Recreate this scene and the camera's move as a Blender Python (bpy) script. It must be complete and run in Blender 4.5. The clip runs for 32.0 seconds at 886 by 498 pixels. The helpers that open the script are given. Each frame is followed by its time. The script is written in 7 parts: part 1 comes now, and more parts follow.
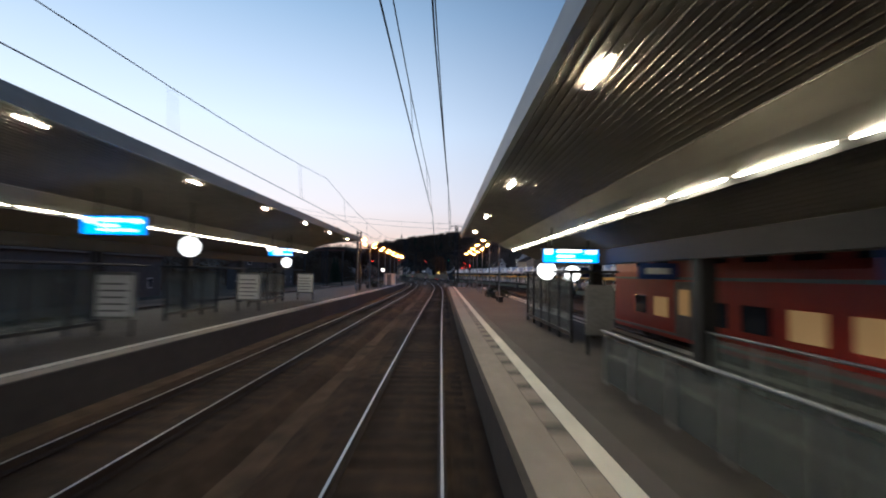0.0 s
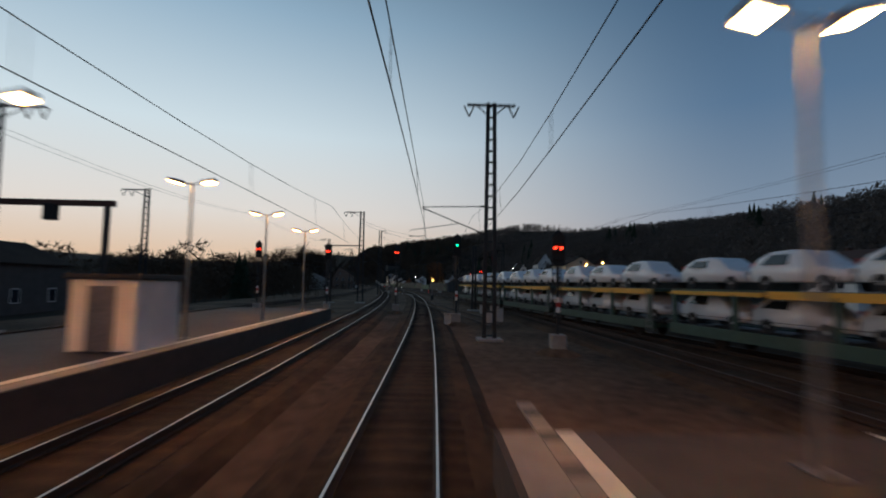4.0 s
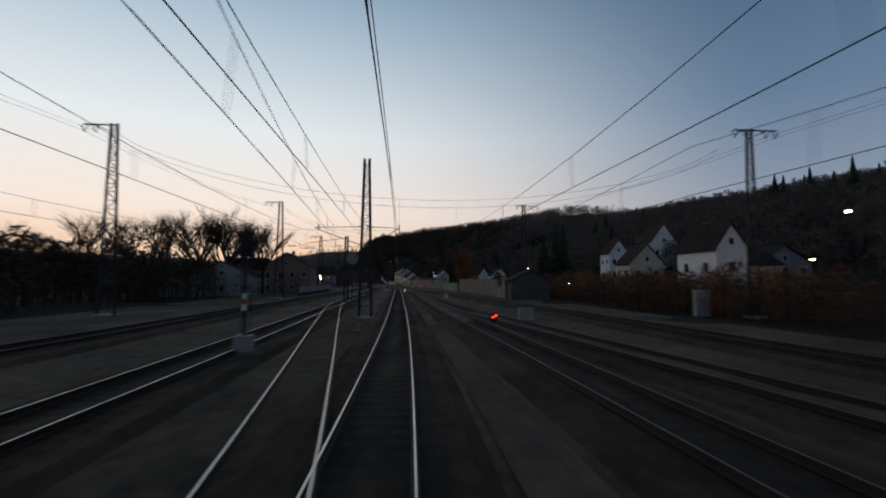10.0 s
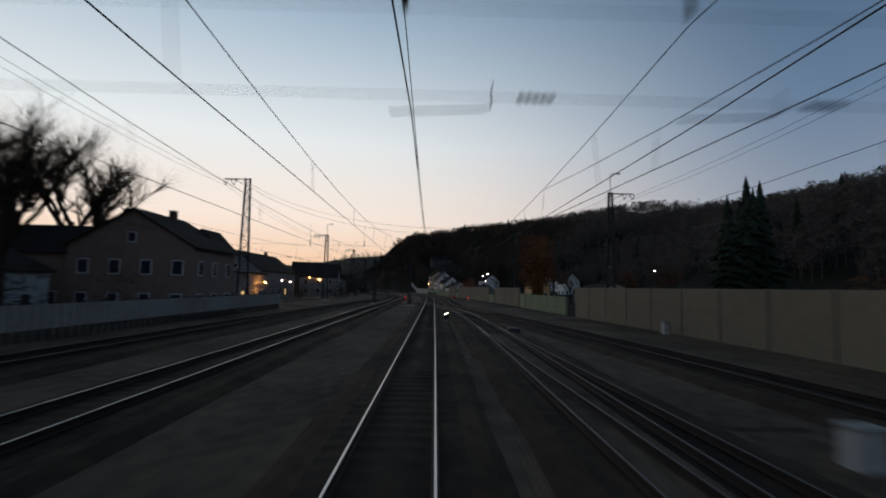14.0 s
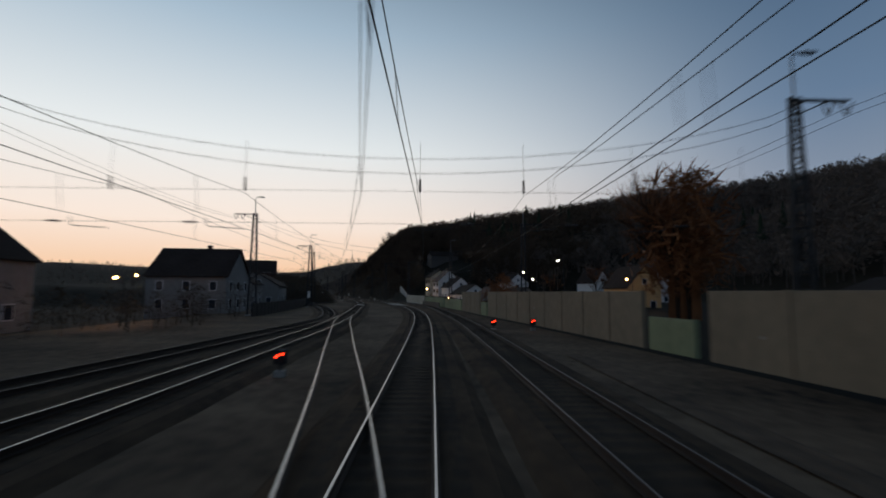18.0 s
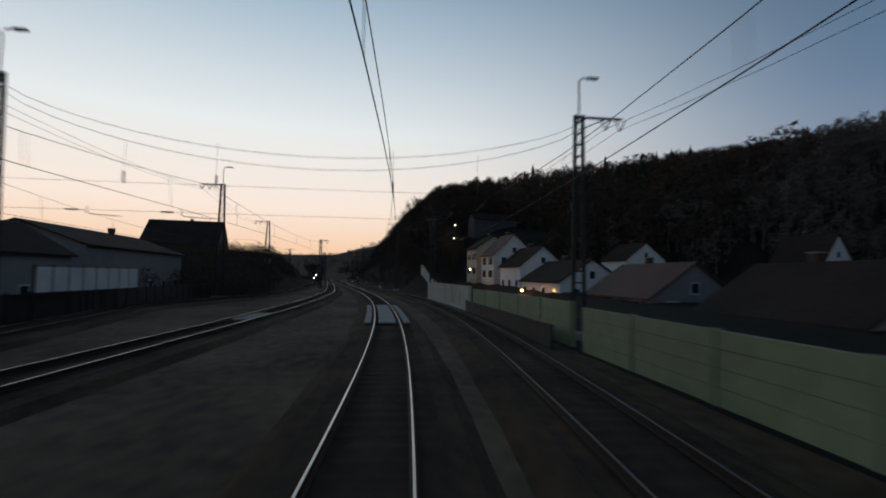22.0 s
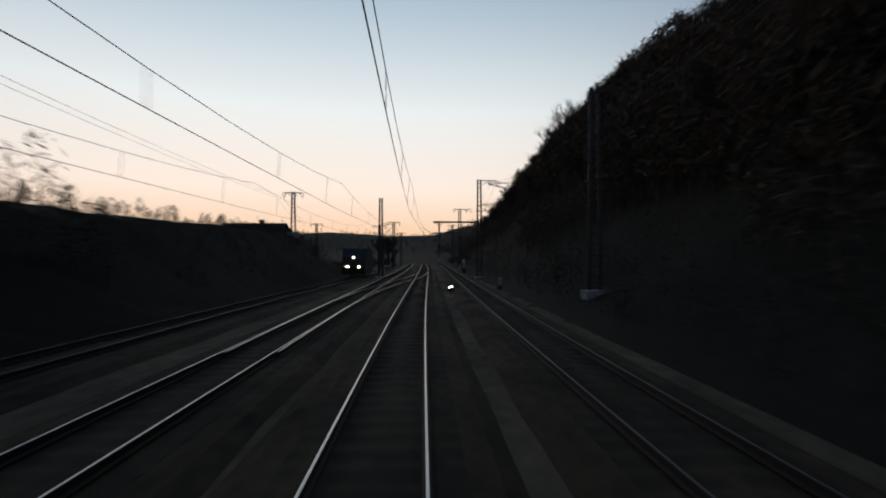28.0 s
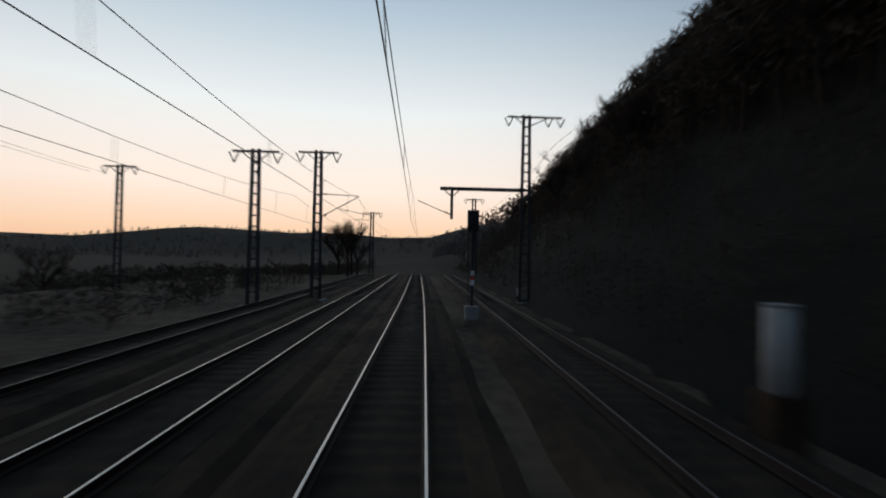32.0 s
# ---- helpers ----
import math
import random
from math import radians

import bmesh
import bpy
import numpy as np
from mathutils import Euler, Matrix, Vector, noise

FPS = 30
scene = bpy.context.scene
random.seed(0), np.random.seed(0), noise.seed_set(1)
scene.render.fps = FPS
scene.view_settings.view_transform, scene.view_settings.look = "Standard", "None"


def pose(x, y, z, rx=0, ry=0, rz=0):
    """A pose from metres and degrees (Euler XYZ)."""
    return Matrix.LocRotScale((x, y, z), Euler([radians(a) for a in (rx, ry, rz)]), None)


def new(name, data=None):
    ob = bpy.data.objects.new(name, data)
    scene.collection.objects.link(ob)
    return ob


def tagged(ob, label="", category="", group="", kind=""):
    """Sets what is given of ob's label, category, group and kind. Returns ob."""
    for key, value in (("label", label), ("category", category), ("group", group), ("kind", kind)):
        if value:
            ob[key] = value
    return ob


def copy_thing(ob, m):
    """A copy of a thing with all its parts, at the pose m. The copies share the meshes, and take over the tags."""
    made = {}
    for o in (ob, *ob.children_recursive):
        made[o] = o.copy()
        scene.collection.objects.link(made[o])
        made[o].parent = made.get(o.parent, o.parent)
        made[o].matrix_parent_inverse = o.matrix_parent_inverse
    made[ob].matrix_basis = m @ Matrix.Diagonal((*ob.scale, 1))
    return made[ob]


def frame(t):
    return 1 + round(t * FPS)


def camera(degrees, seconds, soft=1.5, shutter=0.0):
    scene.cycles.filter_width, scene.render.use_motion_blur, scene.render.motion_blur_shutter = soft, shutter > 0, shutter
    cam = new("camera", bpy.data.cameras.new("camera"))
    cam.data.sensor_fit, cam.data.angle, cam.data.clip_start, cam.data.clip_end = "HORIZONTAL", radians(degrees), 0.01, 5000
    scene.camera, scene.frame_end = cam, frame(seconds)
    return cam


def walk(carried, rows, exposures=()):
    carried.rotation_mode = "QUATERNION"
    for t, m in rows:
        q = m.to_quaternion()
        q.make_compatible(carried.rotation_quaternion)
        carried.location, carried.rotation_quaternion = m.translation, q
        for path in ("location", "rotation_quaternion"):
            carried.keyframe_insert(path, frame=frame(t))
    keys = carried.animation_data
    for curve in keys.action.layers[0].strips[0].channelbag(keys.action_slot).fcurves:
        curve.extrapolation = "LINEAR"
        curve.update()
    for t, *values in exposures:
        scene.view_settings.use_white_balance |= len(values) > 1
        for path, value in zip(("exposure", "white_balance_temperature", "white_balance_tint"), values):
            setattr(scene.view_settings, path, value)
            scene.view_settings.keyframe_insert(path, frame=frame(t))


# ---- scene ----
EXPO = [(0, 0.15, 5600, 10), (1, 0.05, 5700, 9), (2, -0.15, 6000, 4), (3.5, -0.3, 6050, 3), (6, -0.1, 6250, 6), (9, -0.05, 6600, 9), (14, -0.05, 6750, 10), (20, -0.05, 6800, 10), (26, 0.0, 6850, 10), (32, 0.05, 6850, 10)]

# the line: bend of the track (1/km) at every 30 m, and the way of the eye along it
BEND_AT = [-40 + 30 * i for i in range(27)]
BEND = [-0.0, -0.1, -0.26, -0.06, 0.67, 0.74, 0.72, 0.85, 0.95, 0.41, -0.19, 0.14, -0.01, 0.06, 0.64, 2.73, 2.54, 2.43, 2.04, -0.26, -0.61, 0.06, 0.1, 0.46, 0.43, 0.41, 0.4]
_sg = np.arange(-400.0, 1100.0, 1.0)
_k = np.interp(_sg, BEND_AT, BEND) * 1e-3
_k[_sg < 0] = 0.0
_k[_sg > 660] = 0.0
_psi = np.concatenate([[0], np.cumsum((_k[1:] + _k[:-1]) / 2)])
_psi -= np.interp(0, _sg, _psi)
_mid = (_psi[1:] + _psi[:-1]) / 2
_tx = np.concatenate([[0], np.cumsum(-np.sin(_mid))])
_ty = np.concatenate([[0], np.cumsum(np.cos(_mid))])
_tx -= np.interp(0, _sg, _tx)
_ty -= np.interp(0, _sg, _ty)


def on_line(s, u=0.0, z=0.0):
    """World place of station s (m along the track), u m to its right, z above the rails."""
    a = float(np.interp(s, _sg, _psi))
    return Vector((float(np.interp(s, _sg, _tx)) + u * math.cos(a), float(np.interp(s, _sg, _ty)) + u * math.sin(a), z))


def heading(s):
    return math.degrees(float(np.interp(s, _sg, _psi)))


EYE_U, EYE_Z = 0.68, 2.75
# seconds, station, and the eye's turn against the track: yaw, pitch, roll
RIDE = [
    (0, 0, -0.37, 2.97, -0.85),
    (0.5, 9.58, -1.33, 2.58, -1.16),
    (1, 19.16, -0.97, 3.48, -0.86),
    (1.5, 28.73, -0.12, 4.62, -1.01),
    (2, 38.31, -1.15, 3.74, -0.57),
    (2.5, 47.88, -1.42, 3.78, -1.11),
    (3, 57.45, -0.22, 4.83, -0.79),
    (3.5, 67.03, -0.42, 4.26, -1.27),
    (4, 76.59, -0.66, 4.09, -0.97),
    (5, 95.73, -1.12, 3.76, -0.36),
    (5.5, 105.29, -1.36, 3.6, -0.05),
    (6, 114.84, -1.69, 3.4, -0.46),
    (6.5, 124.4, -0.92, 3.81, -0.87),
    (7, 133.95, -2.19, 5.05, -0.65),
    (7.5, 143.5, -2.11, 4.97, -1.03),
    (8, 153.04, -1.65, 6.2, -1.34),
    (8.5, 162.59, -2.95, 3.48, -1.03),
    (9, 172.16, -2.89, 3.09, -1.15),
    (9.5, 181.74, -1.39, 3.16, -0.87),
    (10, 191.33, -3.44, 3.7, -0.18),
    (10.5, 200.94, -3.23, 3.4, -0.2),
    (11, 210.56, -2.62, 5.2, -0.39),
    (11.5, 220.2, -2.4, 5.76, -0.81),
    (12, 229.85, -2.46, 5.05, -0.58),
    (12.5, 239.51, -3.11, 4.64, -0.6),
    (13, 249.19, -1.26, 5.3, -1.31),
    (13.5, 258.89, -0.91, 4.96, -1.16),
    (14, 268.6, -0.95, 4.51, -1.22),
    (14.5, 278.33, -1.1, 4.05, -1.29),
    (15, 288.07, -1.06, 4.3, -1.13),
    (16, 307.61, -0.97, 4.78, -0.82),
    (16.5, 317.41, -0.92, 5.03, -0.67),
    (17, 327.22, -0.76, 4.99, -0.75),
    (17.5, 337.06, -1.57, 2.7, -1.04),
    (18, 346.92, -1.17, 5.16, -0.34),
    (18.5, 356.8, -0.96, 3.9, -0.92),
    (19, 366.7, -2.06, 2.3, 0.08),
    (19.5, 376.62, -2.32, 2.54, -0.57),
    (20, 386.57, -2.57, 2.13, -0.27),
    (20.5, 396.51, -3.3, 1.8, -0.39),
    (21, 406.42, -2.65, 2.08, -0.79),
    (21.5, 416.31, -3.24, 3.13, -1.39),
    (22, 426.18, -2.97, 3.23, -1.01),
    (22.5, 436.02, -2.94, 3.22, -1.04),
    (23, 445.83, -3.07, 3.7, -0.94),
    (23.5, 455.62, -2.69, 4.27, -1.18),
    (24, 465.39, -2.04, 4.54, -1.36),
    (24.5, 475.11, -2.36, 4.2, -1.49),
    (25, 484.8, -3.5, 3.64, -1.58),
    (25.5, 494.44, -3.57, 3, -1.18),
    (26, 504.03, -2.43, 2.34, -0.16),
    (26.5, 513.58, -2.46, 1.94, -0.12),
    (27, 523.08, -2.5, 1.54, -0.07),
    (28, 541.95, -2.57, 0.75, 0.02),
    (28.5, 551.33, -2.61, 0.35, 0.07),
    (29, 560.69, -2.21, 0.45, -0.19),
    (29.5, 570.02, -2.6, 1.18, -0.78),
    (30, 579.33, -1.85, 1.48, -0.57),
    (30.5, 588.61, -1.63, 0.88, -0.72),
    (31, 597.88, -1.9, 0.72, -0.55),
    (31.5, 607.11, -2.37, 1.46, -0.76),
    (32, 616.33, -2.13, 1.14, -1.03),
]


def eye_pose(s, yaw, pitch, roll):
    p = on_line(s, EYE_U, EYE_Z)
    return pose(p.x, p.y, p.z, 90 + pitch, roll, heading(s) + yaw)


cam = camera(85.0, 32.0, soft=1.9, shutter=0.7)
walk(cam, [(t, eye_pose(s, a, b, c)) for t, s, a, b, c in RIDE], EXPO)

# ---- sky: dusk, the afterglow low on the left, blue on the right ----
world = bpy.data.worlds.new("dusk_sky")
scene.world = world
world.use_nodes = True
_n, _l = world.node_tree.nodes, world.node_tree.links
_n.clear()


def _ramp(nodes, stops):
    r = nodes.new("ShaderNodeValToRGB")
    while len(r.color_ramp.elements) < len(stops):
        r.color_ramp.elements.new(0.5)
    for e, (p, c) in zip(r.color_ramp.elements, stops):
        e.position, e.color = p, (*c, 1)
    return r


GLOW_AZ = 38.0   # degrees to the left of the first heading
_tc = _n.new("ShaderNodeTexCoord")
_sep = _n.new("ShaderNodeSeparateXYZ")
_l.new(_tc.outputs["Generated"], _sep.inputs[0])
_dot = _n.new("ShaderNodeVectorMath")
_dot.operation = "DOT_PRODUCT"
_dot.inputs[1].default_value = (-math.sin(radians(GLOW_AZ)), math.cos(radians(GLOW_AZ)), 0)
_l.new(_tc.outputs["Generated"], _dot.inputs[0])
_az = _n.new("ShaderNodeMapRange")
_az.interpolation_type = "SMOOTHSTEP"
_az.inputs["From Min"].default_value, _az.inputs["From Max"].default_value = 0.28, 1.0
_l.new(_dot.outputs["Value"], _az.inputs["Value"])
_warm = _ramp(_n, [(0.0, (0.86, 0.50, 0.30)), (0.05, (0.95, 0.66, 0.47)), (0.13, (0.97, 0.84, 0.76)), (0.28, (0.82, 0.88, 0.92)), (0.48, (0.42, 0.56, 0.70)), (0.65, (0.16, 0.26, 0.38)), (1.0, (0.05, 0.09, 0.15))])
_cool = _ramp(_n, [(0.0, (0.36, 0.30, 0.32)), (0.07, (0.33, 0.325, 0.385)), (0.16, (0.25, 0.31, 0.41)), (0.32, (0.13, 0.21, 0.335)), (0.55, (0.062, 0.12, 0.21)), (1.0, (0.03, 0.06, 0.11))])
_mix = _n.new("ShaderNodeMix")
_mix.data_type = "RGBA"
for _r in (_warm, _cool):
    _l.new(_sep.outputs["Z"], _r.inputs[0])
_l.new(_az.outputs["Result"], _mix.inputs["Factor"])
_l.new(_cool.outputs["Color"], _mix.inputs["A"])
_l.new(_warm.outputs["Color"], _mix.inputs["B"])
_bg = _n.new("ShaderNodeBackground")
_bg.inputs["Strength"].default_value = 1.0
_out = _n.new("ShaderNodeOutputWorld")
_l.new(_mix.outputs["Result"], _bg.inputs["Color"])
_l.new(_bg.outputs["Background"], _out.inputs["Surface"])


# ---- materials ----
def mat(name, col, rough=0.7, metal=0.0, var=0.25, scale=3.0, bump=0.0, bscale=40.0, col2=None, emit=None, power=0.0, each=0.0, spec=0.5):
    """Two scales of variation on a base colour, and a fine relief."""
    m = bpy.data.materials.new(name)
    m.use_nodes = True
    n, l = m.node_tree.nodes, m.node_tree.links
    b = n["Principled BSDF"]
    b.inputs["Roughness"].default_value, b.inputs["Metallic"].default_value = rough, metal
    b.inputs["Specular IOR Level"].default_value = spec
    if emit:
        b.inputs["Base Color"].default_value = (*col, 1)
        b.inputs["Emission Color"].default_value, b.inputs["Emission Strength"].default_value = (*emit, 1), power
        return m
    tc = n.new("ShaderNodeTexCoord")
    big, small = n.new("ShaderNodeTexNoise"), n.new("ShaderNodeTexNoise")
    big.inputs["Scale"].default_value, small.inputs["Scale"].default_value = scale * 0.17, scale * 2.3
    big.inputs["Detail"].default_value, small.inputs["Detail"].default_value = 4, 5
    add = n.new("ShaderNodeMath")
    add.operation = "MULTIPLY_ADD"
    add.inputs[1].default_value, add.inputs[2].default_value = 0.6, 0.0
    mix2 = n.new("ShaderNodeMath")
    mix2.operation = "ADD"
    l.new(tc.outputs["Object"], big.inputs["Vector"])
    l.new(tc.outputs["Object"], small.inputs["Vector"])
    l.new(small.outputs["Fac"], add.inputs[0])
    half = n.new("ShaderNodeMath")
    half.operation = "MULTIPLY"
    half.inputs[1].default_value = 0.7
    l.new(big.outputs["Fac"], half.inputs[0])
    l.new(add.outputs[0], mix2.inputs[0])
    l.new(half.outputs[0], mix2.inputs[1])
    c2 = col2 or tuple(c * (1 - var) * 0.9 for c in col)
    r = _ramp(n, [(0.42, c2), (0.85, tuple(min(1, c * (1 + var * 0.4)) for c in col))])
    l.new(mix2.outputs[0], r.inputs[0])
    if each:
        info = n.new("ShaderNodeObjectInfo")
        mr = n.new("ShaderNodeMapRange")
        mr.inputs["To Min"].default_value, mr.inputs["To Max"].default_value = 1 - each, 1 + each * 0.6
        l.new(info.outputs["Random"], mr.inputs["Value"])
        hs = n.new("ShaderNodeHueSaturation")
        l.new(mr.outputs["Result"], hs.inputs["Value"])
        l.new(r.outputs["Color"], hs.inputs["Color"])
        l.new(hs.outputs["Color"], b.inputs["Base Color"])
    else:
        l.new(r.outputs["Color"], b.inputs["Base Color"])
    if bump:
        bn = n.new("ShaderNodeTexNoise")
        bn.inputs["Scale"].default_value, bn.inputs["Detail"].default_value = bscale, 6
        l.new(tc.outputs["Object"], bn.inputs["Vector"])
        bp = n.new("ShaderNodeBump")
        bp.inputs["Strength"].default_value, bp.inputs["Distance"].default_value = bump, 0.03
        l.new(bn.outputs["Fac"], bp.inputs["Height"])
        l.new(bp.outputs["Normal"], b.inputs["Normal"])
    return m


M = {}
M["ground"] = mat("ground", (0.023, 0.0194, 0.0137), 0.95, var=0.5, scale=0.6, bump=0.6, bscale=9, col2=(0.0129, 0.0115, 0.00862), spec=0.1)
M["ballast"] = mat("ballast", (0.0857, 0.0551, 0.0337), 0.95, var=0.5, scale=1.4, bump=1.0, bscale=22, col2=(0.0163, 0.0122, 0.0102), spec=0.1)
M["pale_dust"] = mat("pale_gravel", (0.145, 0.098, 0.066), 0.95, var=0.5, scale=0.8, bump=0.8, bscale=24, col2=(0.0375, 0.03, 0.0244), spec=0.1)
M["path"] = mat("gravel_path", (0.15, 0.103, 0.068), 0.95, var=0.5, scale=0.9, bump=0.8, bscale=24, col2=(0.0261, 0.0207, 0.0163), spec=0.1)
M["sleeper"] = mat("concrete_sleeper", (0.039, 0.0315, 0.0255), 0.9, var=0.4, scale=2, each=0.3, spec=0.1)
M["rail"] = mat("rail_side", (0.035, 0.021, 0.015), 0.8, metal=0.3, var=0.4, scale=4)
M["railhead"] = mat("rail_head", (0.46, 0.445, 0.43), 0.32, metal=1.0, var=0.15, scale=3)
M["railhead_dull"] = mat("rail_head_dull", (0.16, 0.13, 0.115), 0.55, metal=0.7, var=0.25, scale=3)
M["steel_dark"] = mat("dark_steel", (0.035, 0.035, 0.036), 0.6, metal=0.4, var=0.4, scale=5)
M["steel"] = mat("galvanised_steel", (0.22, 0.225, 0.23), 0.5, metal=0.7, var=0.3, scale=5)
M["wire"] = mat("wire", (0.02, 0.018, 0.017), 0.6, metal=0.5, var=0.2)
M["insul"] = mat("insulator", (0.03, 0.018, 0.014), 0.35, var=0.2)
M["concrete"] = mat("concrete", (0.33, 0.31, 0.28), 0.9, var=0.3, scale=1.3, bump=0.3, bscale=25)
M["concrete_lt"] = mat("pale_concrete", (0.5, 0.48, 0.44), 0.9, var=0.25, scale=1.3, bump=0.2, bscale=25)
M["paving"] = mat("paving", (0.36, 0.31, 0.26), 0.85, var=0.25, scale=1.6, bump=0.3, bscale=30, each=0.12)
M["paving_dk"] = mat("dark_paving", (0.09, 0.08, 0.075), 0.85, var=0.25, scale=1.6, bump=0.3, bscale=30)
M["asphalt"] = mat("asphalt", (0.05, 0.043, 0.037), 0.8, var=0.5, scale=1.2, bump=0.3, bscale=60)
M["white_line"] = mat("white_paint", (0.72, 0.68, 0.6), 0.7, var=0.2, scale=2)
M["black"] = mat("black_paint", (0.011, 0.011, 0.012), 0.75, var=0.3)
M["white"] = mat("white_enamel", (0.75, 0.75, 0.75), 0.3, var=0.08)
M["car_white"] = mat("car_white", (0.78, 0.78, 0.79), 0.28, var=0.05, each=0.06)
M["car_glass"] = mat("car_glass", (0.02, 0.025, 0.03), 0.08, var=0.1)
M["tyre"] = mat("tyre", (0.015, 0.015, 0.015), 0.8, var=0.2)
M["rim"] = mat("rim", (0.45, 0.45, 0.46), 0.35, metal=0.8, var=0.1)
M["wagon_green"] = mat("wagon_green", (0.03, 0.075, 0.055), 0.55, var=0.4, scale=1.5)
M["wagon_yellow"] = mat("wagon_yellow", (0.75, 0.42, 0.04), 0.5, var=0.2, scale=1.5)
M["train_red"] = mat("train_red", (0.42, 0.028, 0.016), 0.4, var=0.12, scale=0.8)
M["e_coach"] = mat("coach_window", (0.5, 0.35, 0.2), emit=(1.0, 0.55, 0.18), power=0.15)
M["canopy"] = mat("canopy_slats", (0.2, 0.175, 0.145), 0.75, var=0.25, scale=1)
M["canopy_edge"] = mat("canopy_edge", (0.3, 0.29, 0.27), 0.5, metal=0.3, var=0.2)
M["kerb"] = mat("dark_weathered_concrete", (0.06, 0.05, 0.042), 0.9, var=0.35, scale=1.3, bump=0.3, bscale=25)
M["beam"] = mat("canopy_beam", (0.4, 0.37, 0.31), 0.7, var=0.2)
M["wall_tan"] = mat("barrier_tan", (0.235, 0.185, 0.125), 0.9, var=0.18, scale=0.7, bump=0.5, bscale=12)
M["wall_green"] = mat("barrier_green", (0.245, 0.28, 0.155), 0.8, var=0.18, scale=0.7)
M["wall_grey"] = mat("barrier_grey", (0.5, 0.46, 0.37), 0.9, var=0.2, scale=0.7, bump=0.3, bscale=12)
M["render_white"] = mat("white_render", (0.80, 0.76, 0.71), 0.9, var=0.15, scale=0.6)
# orange lamp glow on one gable, mixed into the wall colour
M["render_lamplit"] = mat("lamplit_render", (0.72, 0.45, 0.2), 0.9, var=0.15, scale=0.6)
M["render_cream"] = mat("cream_render", (0.62, 0.52, 0.38), 0.9, var=0.15, scale=0.6)
M["render_grey"] = mat("grey_render", (0.24, 0.23, 0.22), 0.9, var=0.15, scale=0.6)
M["roof_dk"] = mat("dark_roof", (0.045, 0.033, 0.028), 0.95, var=0.35, scale=1.5, each=0.15, spec=0.1)
M["roof_red"] = mat("red_brown_roof", (0.09, 0.042, 0.03), 0.8, var=0.35, scale=1.5, each=0.15)
M["win_dark"] = mat("dark_pane", (0.03, 0.035, 0.045), 0.1, var=0.1)
M["shutter"] = mat("brown_shutter", (0.16, 0.09, 0.05), 0.7, var=0.3)
M["bark"] = mat("bark", (0.05, 0.035, 0.025), 0.95, var=0.4, scale=6, spec=0.1)
M["twig"] = mat("bare_twigs", (0.055, 0.036, 0.024), 0.95, var=0.4, scale=3, each=0.3, spec=0.1)
# lighter than the near scrub: distance haze is put into this colour
M["wood"] = mat("hazed_hill_wood", (0.15, 0.122, 0.102), 0.95, var=0.4, scale=0.15, col2=(0.1, 0.083, 0.073), spec=0.05)
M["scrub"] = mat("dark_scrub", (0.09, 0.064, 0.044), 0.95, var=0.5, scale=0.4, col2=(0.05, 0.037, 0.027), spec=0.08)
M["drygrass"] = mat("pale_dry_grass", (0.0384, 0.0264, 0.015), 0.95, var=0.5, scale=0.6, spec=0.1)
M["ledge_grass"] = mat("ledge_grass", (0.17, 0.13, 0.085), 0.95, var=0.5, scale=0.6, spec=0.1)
M["render_dark"] = mat("dark_render", (0.085, 0.082, 0.08), 0.9, var=0.3, scale=0.6)
M["rust_leaf"] = mat("rust_leaves", (0.24, 0.09, 0.03), 0.95, var=0.4, scale=0.4)
M["conifer"] = mat("conifer", (0.0328, 0.0473, 0.0291), 0.95, var=0.4, scale=0.6, spec=0.1)
M["e_sign"] = mat("blue_sign", (0.02, 0.05, 0.22), 0.4, var=0.1)
M["e_head"] = mat("head_lamp", (0.9, 0.85, 0.7), emit=(1.0, 0.8, 0.5), power=30)
M["e_red"] = mat("red_lamp", (0.5, 0.01, 0.01), emit=(1.0, 0.03, 0.01), power=9)
M["e_green"] = mat("green_lamp", (0.01, 0.4, 0.1), emit=(0.05, 1.0, 0.35), power=7)
M["e_white"] = mat("white_lamp", (0.9, 0.9, 0.85), emit=(1.0, 0.95, 0.85), power=9)
M["e_strip"] = mat("strip_light", (0.9, 0.9, 0.8), emit=(1.0, 0.84, 0.55), power=36)
M["e_recess"] = mat("recessed_lamp", (0.9, 0.9, 0.8), emit=(1.0, 0.82, 0.5), power=400)
M["e_sodium"] = mat("sodium_lamp", (0.9, 0.6, 0.3), emit=(1.0, 0.36, 0.07), power=480)
M["e_street_amber"] = mat("street_lamp_amber", (0.9, 0.5, 0.1), emit=(1.0, 0.45, 0.1), power=330)
M["e_street_bright"] = mat("street_lamp_bright", (0.9, 0.5, 0.1), emit=(1.0, 0.5, 0.14), power=1100)
M["e_street_white"] = mat("street_lamp_white", (0.9, 0.9, 0.85), emit=(1.0, 0.9, 0.72), power=70)
M["e_amber"] = mat("amber_lamp", (0.9, 0.5, 0.1), emit=(1.0, 0.5, 0.1), power=12)
M["e_blue"] = mat("blue_display", (0.02, 0.2, 0.6), emit=(0.02, 0.3, 1.0), power=2.2)
M["e_window"] = mat("lit_window", (0.9, 0.6, 0.3), emit=(1.0, 0.62, 0.25), power=0.9)
M["e_clock"] = mat("clock_face", (0.9, 0.9, 0.85), emit=(1.0, 0.95, 0.85), power=2.2)


